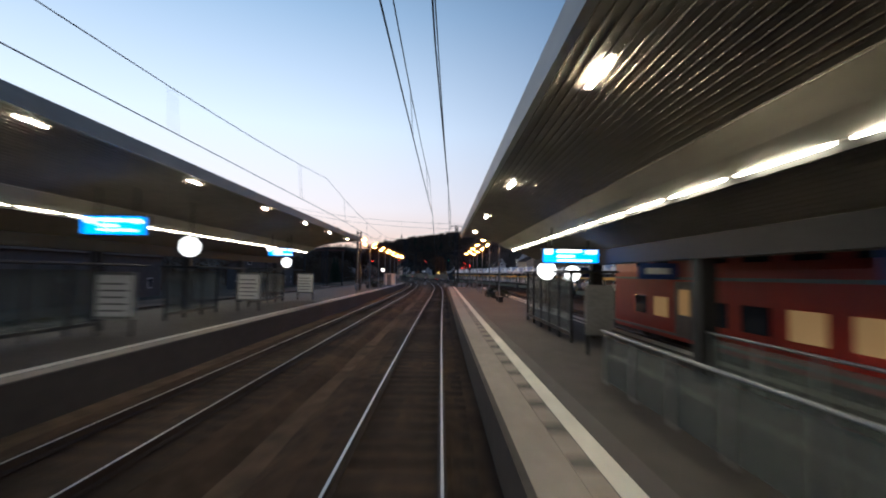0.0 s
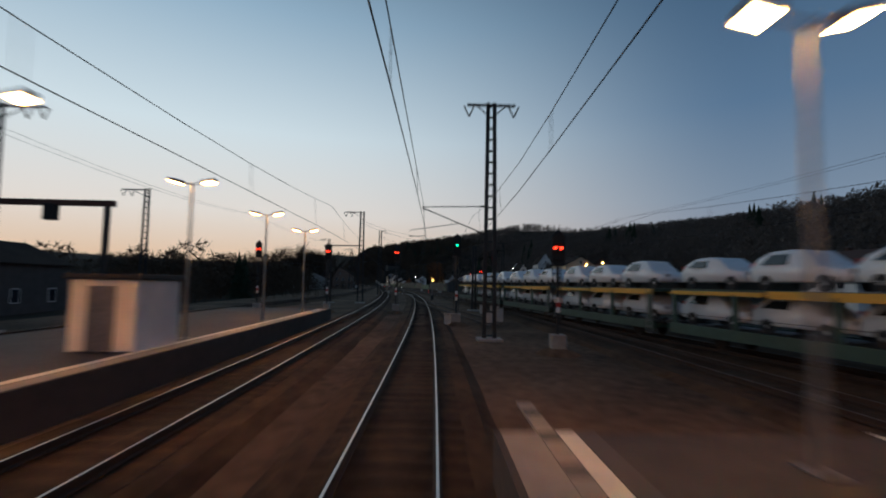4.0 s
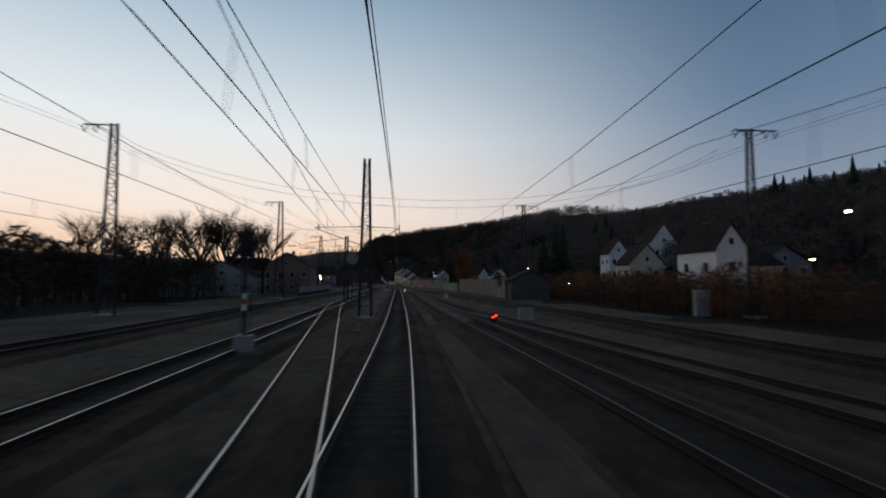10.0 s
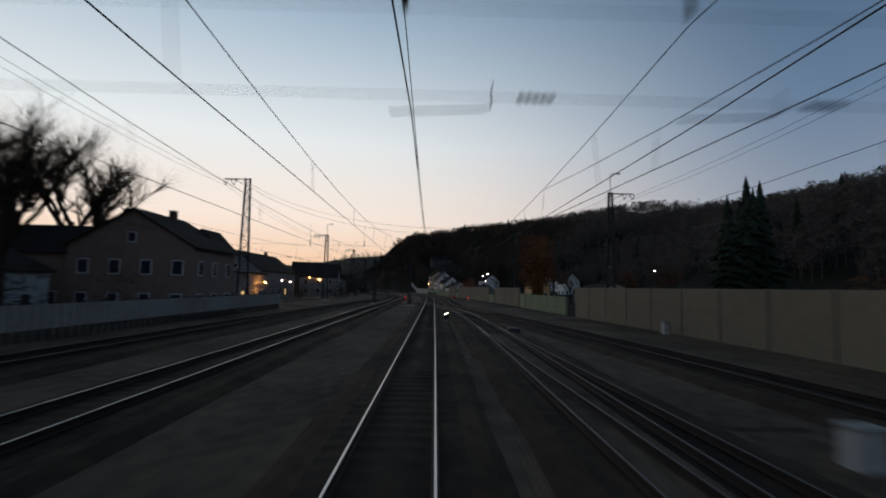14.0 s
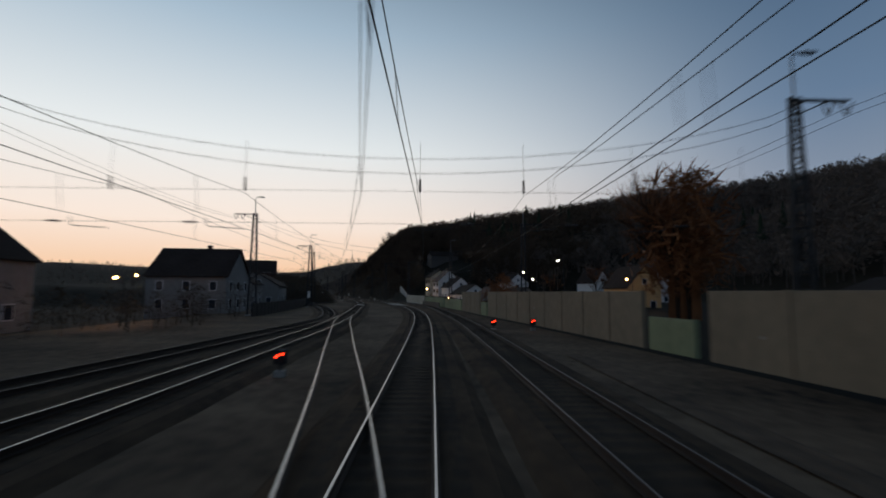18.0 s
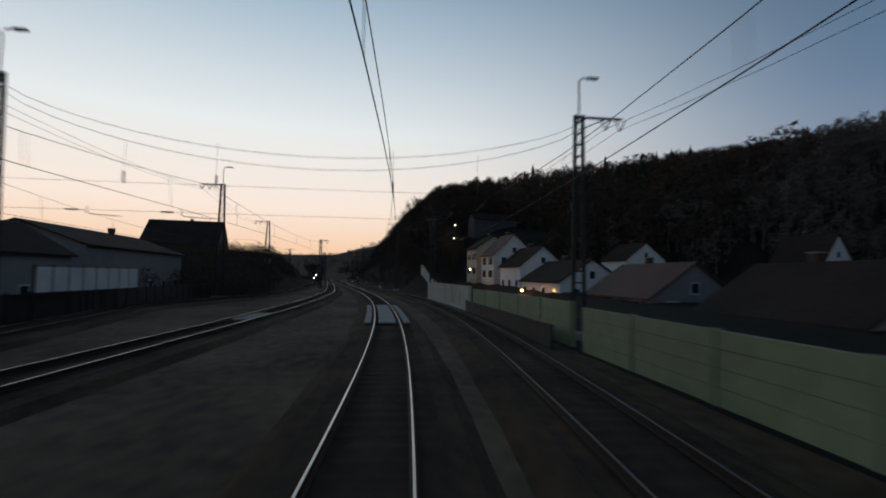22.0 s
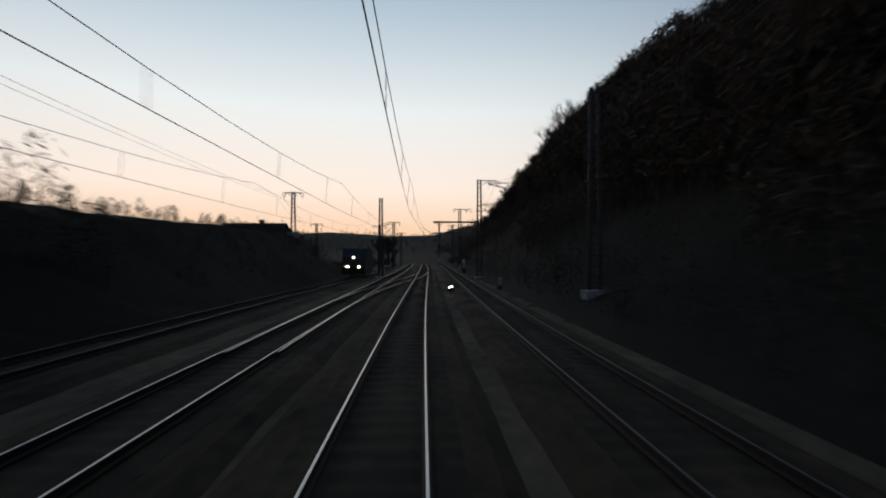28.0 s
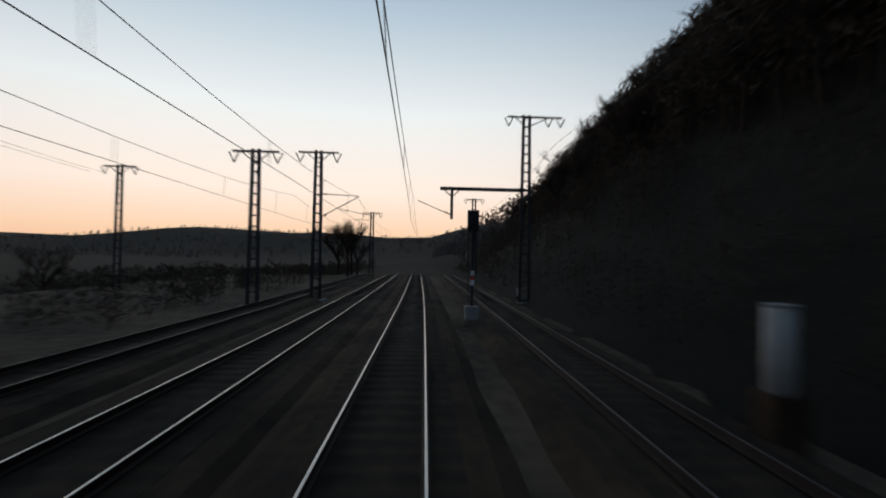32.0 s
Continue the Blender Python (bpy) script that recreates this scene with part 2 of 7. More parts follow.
# ---- mesh helpers ----
def part(name, bm, material, parent=None, label="", smooth=False):
    me = bpy.data.meshes.new(name)
    bm.to_mesh(me)
    bm.free()
    me.materials.append(M[material] if isinstance(material, str) else material)
    if smooth:
        for p in me.polygons:
            p.use_smooth = True
    ob = new(name, me)
    if parent:
        ob.parent = parent
    if label:
        ob["label"] = label
    return ob


def raw(name, verts, faces, material, parent=None, label=""):
    me = bpy.data.meshes.new(name)
    me.from_pydata([tuple(v) for v in verts], [], faces)
    me.materials.append(M[material])
    me.update()
    ob = new(name, me)
    if parent:
        ob.parent = parent
    if label:
        ob["label"] = label
    return ob


def thing(name, label, category, group="", m=None, kind=""):
    e = tagged(new(name), label, category, group, kind)
    if m is not None:
        e.matrix_world = m
    return e


def at(s, u, z=0.0, turn=0.0):
    """A pose standing at station s, u to the right, looking along the track (local y ahead, x right)."""
    p = on_line(s, u, z)
    return pose(p.x, p.y, p.z, 0, 0, heading(s) + turn)


def box(bm, x0, y0, z0, x1, y1, z1, bev=0.0):
    v = [bm.verts.new(c) for c in ((x0, y0, z0), (x1, y0, z0), (x1, y1, z0), (x0, y1, z0), (x0, y0, z1), (x1, y0, z1), (x1, y1, z1), (x0, y1, z1))]
    fs = [bm.faces.new([v[i] for i in q]) for q in ((3, 2, 1, 0), (4, 5, 6, 7), (0, 1, 5, 4), (1, 2, 6, 5), (2, 3, 7, 6), (3, 0, 4, 7))]
    if bev:
        es = list({e for f in fs for e in f.edges})
        bmesh.ops.bevel(bm, geom=es, offset=bev, segments=2, affect="EDGES", profile=0.5)
    return v


def bx(x0, y0, z0, x1, y1, z1, bev=0.0):
    bm = bmesh.new()
    box(bm, x0, y0, z0, x1, y1, z1, bev)
    return bm


def bar(bm, a, b, w, d=None):
    """A square bar from a to b."""
    a, b = Vector(a), Vector(b)
    d = d or w
    ax = (b - a).normalized()
    side = ax.cross(Vector((0, 0, 1)) if abs(ax.z) < 0.9 else Vector((1, 0, 0))).normalized()
    up = side.cross(ax)
    r = [bm.verts.new(p + side * sx * w / 2 + up * sy * d / 2) for p in (a, b) for sx, sy in ((-1, -1), (1, -1), (1, 1), (-1, 1))]
    for q in ((3, 2, 1, 0), (4, 5, 6, 7), (0, 1, 5, 4), (1, 2, 6, 5), (2, 3, 7, 6), (3, 0, 4, 7)):
        bm.faces.new([r[i] for i in q])


def tube(bm, pts, rad, sides=6, cap=True):
    """A round tube through points; rad a number or one per point."""
    pts = [Vector(p) for p in pts]
    rads = rad if isinstance(rad, (list, tuple)) else [rad] * len(pts)
    rings = []
    for i, p in enumerate(pts):
        ax = (pts[min(i + 1, len(pts) - 1)] - pts[max(i - 1, 0)]).normalized()
        s = ax.cross(Vector((0, 0, 1)) if abs(ax.z) < 0.95 else Vector((1, 0, 0))).normalized()
        t = s.cross(ax)
        rings.append([bm.verts.new(p + (s * math.cos(2 * math.pi * k / sides) + t * math.sin(2 * math.pi * k / sides)) * rads[i]) for k in range(sides)])
    for a, b in zip(rings, rings[1:]):
        for k in range(sides):
            bm.faces.new((a[k], a[(k + 1) % sides], b[(k + 1) % sides], b[k]))
    if cap:
        bm.faces.new(rings[0][::-1])
        bm.faces.new(rings[-1])


def lathe(bm, prof, sides=12, c=(0, 0, 0), axis="z"):
    """Turns (radius, height) pairs round an axis."""
    rings = []
    for r, h in prof:
        ring = []
        for k in range(sides):
            a = 2 * math.pi * k / sides
            x, y = r * math.cos(a), r * math.sin(a)
            p = (x, y, h) if axis == "z" else ((h, x, y) if axis == "x" else (y, h, x))
            ring.append(bm.verts.new(Vector(c) + Vector(p)))
        rings.append(ring)
    for a, b in zip(rings, rings[1:]):
        for k in range(sides):
            bm.faces.new((a[k], a[(k + 1) % sides], b[(k + 1) % sides], b[k]))
    bm.faces.new(rings[0][::-1])
    bm.faces.new(rings[-1])


def strip(name, prof, line, material, parent=None, label="", closed=True):
    """Draws a cross-section (x, z) along a list of (s, u[, z]) stations."""
    verts, faces = [], []
    n = len(prof)
    for st in line:
        z = st[2] if len(st) > 2 else 0.0
        for px, pz in prof:
            verts.append(on_line(st[0], st[1] + px, z + pz))
    m = n if closed else n - 1
    for i in range(len(line) - 1):
        for k in range(m):
            a, b = i * n + k, i * n + (k + 1) % n
            faces.append((a, b, b + n, a + n))
    if closed:
        faces.append(tuple(range(n))[::-1])
        faces.append(tuple(len(verts) - n + k for k in range(n)))
    return raw(name, verts, faces, material, parent, label)

# ---- ground: one sheet to the horizon, the wooded ridge on the right, far hills ahead ----
def lerp_at(v, xs, ys):
    return np.interp(v, xs, ys)


def smooth01(x):
    x = np.clip(x, 0, 1)
    return x * x * (3 - 2 * x)


HILL_S = [-400, 100, 250, 300, 350, 400, 450, 490, 520, 532, 545, 560, 577, 611, 670, 730, 1000]
HILL_FOOT = [80, 78, 72, 68, 62, 62, 72, 78, 32.0, 9.6, 9.0, 8.6, 8.6, 8.6, 8.6, 8.6, 8.6]
HILL_WIDE = [70, 65, 55, 55, 55, 50, 36, 30, 34, 35, 36, 36, 36, 38, 40, 45, 80]
HILL_TOP = [22, 22, 21, 22, 25, 28, 20, 18, 14, 14, 15, 18, 23, 32, 38, 31, 18]
HILL_BACK = [27, 27, 24, 24, 27, 30, 30, 34, 34, 33, 32, 35, 38, 43, 48, 47, 40]


def relief(s, u):
    """Height of the ground over station s and offset u (arrays), rails at 0."""
    z = np.full_like(s, -0.62)
    foot, wide, top = (lerp_at(s, HILL_S, h) for h in (HILL_FOOT, HILL_WIDE, HILL_TOP))
    back = lerp_at(s, HILL_S, HILL_BACK)
    k = (u - foot) / wide
    hill = top * (0.55 * np.clip(k, 0, 1) + 0.45 * smooth01(k)) + (back - top) * smooth01((u - foot - wide) / np.maximum(118 - foot - wide, 25))
    hill = hill + np.clip(u - 118, 0, 140) * lerp_at(s, [100, 300, 400, 450, 500, 560, 640, 730, 1000], [0.08, 0.12, 0.14, 0.17, 0.17, 0.2, 0.22, 0.18, 0.05])
    z = z + np.where(u > 0, hill, 0)
    step = smooth01((s - 330) / 120) * smooth01((u - 12) / 10) * lerp_at(s, [330, 440, 520], [0, 1.2, 2.5]) * (k < 0.02)
    z = z + step
    bank = smooth01((s - 495) / 40) * (1 - smooth01((s - 612) / 24)) * smooth01((-u - 11.8) / 7.0) * 6.4
    z = z + bank - smooth01((s - 622) / 30) * smooth01((-u - 12) / 12) * 2.0
    left_low = smooth01((-u - 25) / 30) * 1.0
    return z - left_low


_gx = np.concatenate([-np.geomspace(3600, 175, 16), np.arange(-160, 130, 3.2), np.geomspace(140, 3600, 26)])
_gy = np.concatenate([-np.geomspace(1500, 60, 9), np.arange(-45, 760, 6.0), np.geomspace(775, 4600, 26)])
GX, GY = np.meshgrid(_gx, _gy)
_d = (GX.ravel()[:, None] - _tx[None, ::4]) ** 2 + (GY.ravel()[:, None] - _ty[None, ::4]) ** 2
_j = _d.argmin(1) * 4
_off = (GX.ravel() - _tx[_j]) * np.cos(_psi[_j]) + (GY.ravel() - _ty[_j]) * np.sin(_psi[_j])
_gz = relief(_sg[_j], _off)
_gz = _gz + smooth01((GY.ravel() - 1150) / 900) * (75 + 25 * np.sin(GX.ravel() / 330.0) + 12 * np.sin(GX.ravel() / 97.0)) * (GX.ravel() < 2500)
_gz = _gz + smooth01((-GX.ravel() - 1200) / 900) * 12
_rough = np.array([noise.noise(Vector((x * 0.05, y * 0.05, 0))) for x, y in zip(GX.ravel(), GY.ravel())])
_gz = _gz + _rough * np.clip((np.abs(_off) - 12) / 30, 0, 1) * 1.2 + _rough * np.clip((_gz - 3) / 10, 0, 3.0)
del _d
_nx, _ny = len(_gx), len(_gy)
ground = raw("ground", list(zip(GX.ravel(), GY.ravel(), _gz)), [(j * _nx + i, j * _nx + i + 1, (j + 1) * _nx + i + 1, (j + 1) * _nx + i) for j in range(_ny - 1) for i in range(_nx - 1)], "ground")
tagged(ground, "dark winter ground with a wooded valley side", "ground", kind="structure")
for p in ground.data.polygons:
    p.use_smooth = True


def ground_z(s, u):
    return float(relief(np.array([float(s)]), np.array([float(u)]))[0])


# ---- tracks ----
def line_of(ctrl, step=2.0):
    s = np.arange(ctrl[0][0], ctrl[-1][0] + 0.01, step)
    u = np.interp(s, [c[0] for c in ctrl], [c[1] for c in ctrl])
    k = np.ones(5) / 5
    p = np.pad(u, 2, mode="edge")
    return list(zip(s.tolist(), np.convolve(p, k, "valid").tolist()))


RAIL_FOOT = [(-0.07, -0.165), (0.07, -0.165), (0.07, -0.15), (0.012, -0.13), (0.012, -0.045), (0.036, -0.04), (0.036, -0.004), (-0.036, -0.004), (-0.036, -0.04), (-0.012, -0.045), (-0.012, -0.13), (-0.07, -0.15)]
RAIL_HEAD = [(-0.02, -0.02), (0.02, -0.02), (0.02, -0.002), (0.012, 0.0), (-0.012, 0.0), (-0.02, -0.002)]


def track(ctrl, name, label, head="railhead_dull", bed=True, sleepers=True, drop=0.0):
    ln = [(s, u, drop) for s, u in line_of(ctrl)]
    t = thing(name, label, "railway track", kind="structure")
    for e in (-0.75, 0.75):
        off = [(s, u + e, z) for s, u, z in ln]
        r = strip("rail", RAIL_FOOT, off, "rail", t, "rusty rail with a worn head")
        strip("rail_head", RAIL_HEAD, off, head, r, "bright worn running surface")
    if bed:
        verts, faces = [], []
        prof = [(-2.5, -0.6), (-1.75, -0.24), (-0.9, -0.19), (-0.55, -0.22), (0, -0.2), (0.55, -0.22), (0.9, -0.19), (1.75, -0.24), (2.5, -0.6)]
        for i, (s, u, z) in enumerate(ln):
            for k, (px, pz) in enumerate(prof):
                verts.append(on_line(s, u + px, z + pz + (random.random() - 0.5) * 0.03))
        n = len(prof)
        for i in range(len(ln) - 1):
            for k in range(n - 1):
                faces.append((i * n + k, i * n + k + 1, (i + 1) * n + k + 1, (i + 1) * n + k))
        tagged(raw("ballast_bed", verts, faces, "ballast", t, "brown-grey crushed stone ballast"), kind="stuff")
    if sleepers:
        verts, faces = [], []
        s = ctrl[0][0]
        us = [c[1] for c in ln]
        ss = [c[0] for c in ln]
        while s < ctrl[-1][0]:
            if name == "track_main" and SLEEPER_FROM - 0.3 < s < SLEEPER_FROM + 300 * 0.63 - 0.3:
                s += 0.63
                continue
            u = float(np.interp(s, ss, us))
            b = len(verts)
            for z, w in ((-0.3, 0.14), (-0.193, 0.1)):
                for x, y in ((-1.3, -w), (1.3, -w), (1.3, w), (-1.3, w)):
                    verts.append(on_line(s + y, u + x, z + drop))
            faces += [(b + 4, b + 5, b + 6, b + 7), (b, b + 1, b + 5, b + 4), (b + 1, b + 2, b + 6, b + 5), (b + 2, b + 3, b + 7, b + 6), (b + 3, b, b + 4, b + 7)]
            s += 0.63
        tagged(raw("sleepers", verts, faces, "sleeper", t, "concrete sleepers half sunk in ballast"), kind="stuff")
    return t


SLEEPER_FROM = 0.2
TRACK_MAIN = track([(-60, 0), (700, 0)], "track_main", "main railway track with bright worn rails on ballast", "railhead")
LEFT = [(-60, -4.65), (64, -4.75), (122, -5.5), (161, -6.3), (200, -6.9), (240, -7.2), (277, -7.2), (336, -7.5), (356, -7.5), (385, -7.9), (405, -8.9), (425, -9.6), (440, -9.6), (457, -8.8), (474, -7.6), (493, -6.6), (510, -5.45), (540, -4.5), (566, -4.2), (603, -4.05), (700, -4.0)]
track(LEFT, "track_left", "second main track with bright worn rails on ballast", "railhead")
GOODS = [(-60, 24.5), (20, 20.6), (40, 19.4), (60, 18.2), (75, 17.1), (90, 15.5), (110, 12.7), (129, 10.3), (147, 8.8), (160, 7.9), (190, 6.5), (230, 5.0), (262, 4.6), (300, 4.6), (312, 4.45), (324, 3.9)]
track(GOODS, "track_goods", "dull siding track on dark ballast")
track([(-60, 11.2), (70, 11.2), (100, 10.8), (125, 9.9), (147, 8.8)], "track_platform", "dull platform track on dark ballast")
track([(60, 23.5), (120, 17.6), (170, 13.4), (200, 10.8), (206, 10.1), (219, 8.5), (228, 7.4), (237, 6.6), (245, 6.0), (262, 5.7), (277, 5.45), (290, 4.95), (304, 4.6)], "track_siding", "dull siding track joining its neighbour")
track([(150, 20.5), (230, 15.8), (285, 11.9), (310, 9.2), (325, 7.1), (335, 6.0), (341, 5.1), (347, 4.6), (360, 4.5), (395, 4.2), (412, 3.95), (422, 4.15), (435, 4.65), (455, 5.4), (480, 5.5), (495, 5.4), (511, 4.9), (523, 4.7), (620, 4.9), (700, 5.6)], "track_far_siding", "dull siding track beside the noise wall")
track([(-60, -22), (140, -19), (215, -15.5), (330, -13.2), (392, -10.4), (403, -10.7), (410, -11.6), (432, -14.6), (445, -16.5), (470, -20.4), (484, -16.5), (500, -13.5), (540, -10.2), (590, -8.8), (640, -8.4), (700, -8.2)], "track_far_left", "third track on dark ballast")
track([(112, 5.2), (130, 2.7), (145, 0.9), (160, 0.15), (166, 0.0)], "turnout_right", "turnout rails joining the main track", bed=False, sleepers=False)
track([(160, 0.0), (170, 0.0), (179, -0.1), (187.6, -0.42), (193, -0.82), (197.3, -1.28), (203.3, -2.07), (208.8, -2.75), (218, -3.9), (228, -5.05), (240, -6.4), (250, -7.1)], "turnout_left", "turnout rails leaving the main track", "railhead", bed=False, sleepers=False)
track([(296, 4.6), (310, 4.5), (322, 4.0), (335, 2.5), (349.5, 0.0), (354, -0.78), (358.6, -1.52), (373, -4.2), (388.5, -6.82), (392, -7.4), (402, -8.6)], "crossover", "crossover rails running across the main track", "railhead", bed=False, sleepers=False)
track([(556, -4.2), (566, -4.15), (574, -4.0), (580, -3.7), (586, -3.15), (592, -2.35), (598.6, -1.47), (604.7, -0.82), (612, -0.36), (617, -0.15), (621, -0.04)], "crossover_far", "crossover rails between the two main tracks", "railhead", bed=False, sleepers=False)

# flat gravel between and beside the tracks
def flat(name, ctrl_l, ctrl_r, z, material, label, category="ground", step=4.0):
    s = np.arange(ctrl_l[0][0], ctrl_l[-1][0] + 0.01, step)
    a = np.interp(s, [c[0] for c in ctrl_l], [c[1] for c in ctrl_l])
    b = np.interp(s, [c[0] for c in ctrl_r], [c[1] for c in ctrl_r])
    verts, faces = [], []
    for i, st in enumerate(s):
        for k in range(9):
            f = k / 8
            verts.append(on_line(float(st), float(a[i] + (b[i] - a[i]) * f), z + (random.random() - 0.5) * 0.05))
    for i in range(len(s) - 1):
        for k in range(8):
            q = i * 9 + k
            faces.append((q, q + 1, q + 10, q + 9))
    return tagged(raw(name, verts, faces, material), label, category, kind="structure")


flat("ground_yard", [(-60, -30), (700, -30)], [(-60, 30), (150, 28), (290, 22), (323, 17.5), (370, 12.8), (412, 8.5), (500, 7.6), (700, 7.6)], -0.42, "path", "grey-brown gravel between the railway tracks")

# worn pale walkways between the tracks
for ctrl_a, ctrl_b, lab in [([(150, 2.6), (230, 2.2), (290, 1.8)], [(150, 4.2), (190, 3.9), (230, 2.9), (290, 2.6)], "pale trodden gravel strip beside the main track"),
                            ([(280, 7.2), (330, 7.0), (375, 7.6)], [(280, 9.6), (330, 8.6), (375, 8.4)], "pale dusty gravel beside the sidings"),
                            ([(232, 2.75), (262, 2.45), (285, 2.2)], [(232, 3.35), (262, 3.05), (285, 2.7)], "pale trodden gravel strip beside the main track"),
                            ([(170, 9.4), (215, 7.6), (240, 6.9)], [(170, 11.2), (215, 8.8), (240, 7.5)], "pale dusty gravel beside the sidings")]:
    flat("gravel_strip", ctrl_a, ctrl_b, -0.37, "pale_dust", lab)
# sand and fines filling the tracks where the sidings meet
for ctrl_a, ctrl_b in [([(226, 4.35), (262, 3.85), (300, 3.9)], [(226, 5.6), (262, 5.1), (300, 5.1)]), ([(200, 10.2), (219, 7.9), (237, 6.0)], [(200, 11.4), (219, 9.1), (237, 7.2)]), ([(326, 6.5), (335, 5.45), (347, 4.05)], [(326, 7.6), (335, 6.55), (347, 5.15)])]:
    flat("sanded_track_bed", ctrl_a, ctrl_b, -0.165, "pale_dust", "pale fine gravel filling a siding track between the rails", step=2.0)

# ---- platforms ----
def platform(name, u0, u1, s0, s1, top, label, edge_side):
    t = thing(name, label, "platform", kind="structure")
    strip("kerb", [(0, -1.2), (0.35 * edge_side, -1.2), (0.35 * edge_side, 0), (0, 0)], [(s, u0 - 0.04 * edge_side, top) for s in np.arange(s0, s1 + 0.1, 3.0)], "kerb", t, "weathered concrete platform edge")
    e = 1 if u1 > u0 else -1
    strip("surface", [(0, -1.0), (u1 - u0 - 0.35 * e, -1.0), (u1 - u0 - 0.35 * e, -0.006), (0, -0.006)], [(s, u0 + 0.33 * e, top) for s in np.arange(s0, s1 + 0.1, 3.0)], "asphalt", t, "worn dark asphalt surface")
    return t


PLU = -7.5    # edge of the left platform
CLU = -7.0    # edge of its canopy
CAN_L_END = 45.5
PLAT_R = platform("platform_right", 1.62, 8.1, -60, 86, 0.55, "island platform with pale paving, white line and tactile strip", 1)
PLAT_L = platform("platform_left", PLU, -15.5, -60, 118, 0.55, "island platform lit orange by lamps", -1)

# ---- noise barriers on the right ----
def barrier(name, ctrl, z0, z1, material, label, bay=4.0, rows=1, capmat="concrete"):
    t = thing(name, label, "noise barrier")
    s0, s1 = ctrl[0][0], ctrl[-1][0]
    n = max(1, round((s1 - s0) / bay))
    xs, ys = [c[0] for c in ctrl], [c[1] for c in ctrl]
    for i in range(n):
        a, b = s0 + (s1 - s0) * i / n, s0 + (s1 - s0) * (i + 1) / n
        ua, ub = float(np.interp(a, xs, ys)), float(np.interp(b, xs, ys))
        for r in range(rows):
            za, zb = z0 + (z1 - z0) * r / rows + 0.012 * (r > 0), z0 + (z1 - z0) * (r + 1) / rows
            strip("panel", [(-0.06, za), (0.06, za), (0.06, zb - 0.02), (0.03, zb), (-0.03, zb), (-0.06, zb - 0.02)], [(a + 0.1, ua), (b - 0.1, ub)], material, t)
        bm = bmesh.new()
        p = on_line(a, ua)
        box(bm, -0.12, -0.1, z0, 0.12, 0.1, z1 + 0.03)
        bm.transform(Matrix.Translation(p) @ Matrix.Rotation(radians(heading(a)), 4, "Z"))
        part("post", bm, "steel_dark" if capmat == "steel_dark" else material, t, "")
    return t


barrier("noise_barrier", [(272.8, 18.3), (276.2, 18.4)], -0.3, 3.0, "wall_tan", "short tall tan concrete barrier beside a hut", bay=3.4)
barrier("noise_barrier", [(276.6, 18.5), (281.4, 18.7)], -0.3, 1.3, "wall_green", "low pale green noise barrier panels in a gap", rows=3)
barrier("noise_barrier", [(282, 18.8), (290, 18.9), (301, 18.5), (317, 17.3), (324, 16.9)], -0.3, 3.0, "wall_tan", "tall tan concrete noise barrier beside the sidings")
barrier("noise_barrier", [(327, 16.6), (349, 15.0)], -0.3, 1.9, "wall_green", "low pale green noise barrier panels", rows=4)
barrier("noise_barrier", [(351, 15.2), (369, 13.4)], -0.3, 2.9, "wall_tan", "tall tan concrete noise barrier beside the sidings")
barrier("noise_barrier", [(370, 13.3), (374, 12.9)], -0.3, 1.5, "wall_green", "short low green barrier panel in a gap")
barrier("noise_barrier", [(374.5, 12.8), (395, 10.6), (410.5, 9.05)], -0.3, 2.9, "wall_tan", "long tall tan concrete noise barrier")
barrier("noise_barrier", [(411, 9.0), (414.5, 8.8)], -0.3, 1.5, "wall_green", "short low green barrier panel in a gap")
barrier("noise_barrier", [(415, 8.75), (429, 8.4)], -0.3, 2.9, "wall_tan", "long tall tan concrete noise barrier")
barrier("noise_barrier", [(429.5, 8.4), (446, 8.2)], -0.3, 1.55, "wall_green", "pale green horizontal noise barrier panels", rows=4)
# small pale plates on the barriers
for ps, pu, pz, ph in [(403, 9.8, 1.34, 0.2), (393.1, 10.8, 1.33, 0.12), (365.8, 13.72, 1.06, 0.1), (418.7, 8.66, 0.95, 0.2), (427.6, 8.44, 1.11, 0.2), (412.8, 8.9, 0.76, 0.12), (359.2, 14.38, 1.05, 0.12)]:
    plate = thing("barrier_plate", "small pale marker plate fixed to the noise barrier", "sign", "barrier plates", at(ps, pu - 0.1, pz))
    part("plate", bx(-0.012, -0.11 if ph < 0.15 else -0.05, -ph / 2, 0.012, 0.11 if ph < 0.15 else 0.05, ph / 2, 0.004), "concrete", plate)
    part("bracket", bx(0.012, -0.02, -0.02, 0.05, 0.02, 0.02), "steel_dark", plate)
barrier("noise_barrier", [(468, 7.55), (491.5, 7.55)], 0.1, 1.92, "wall_grey", "pale grey horizontal board noise barrier", rows=4)

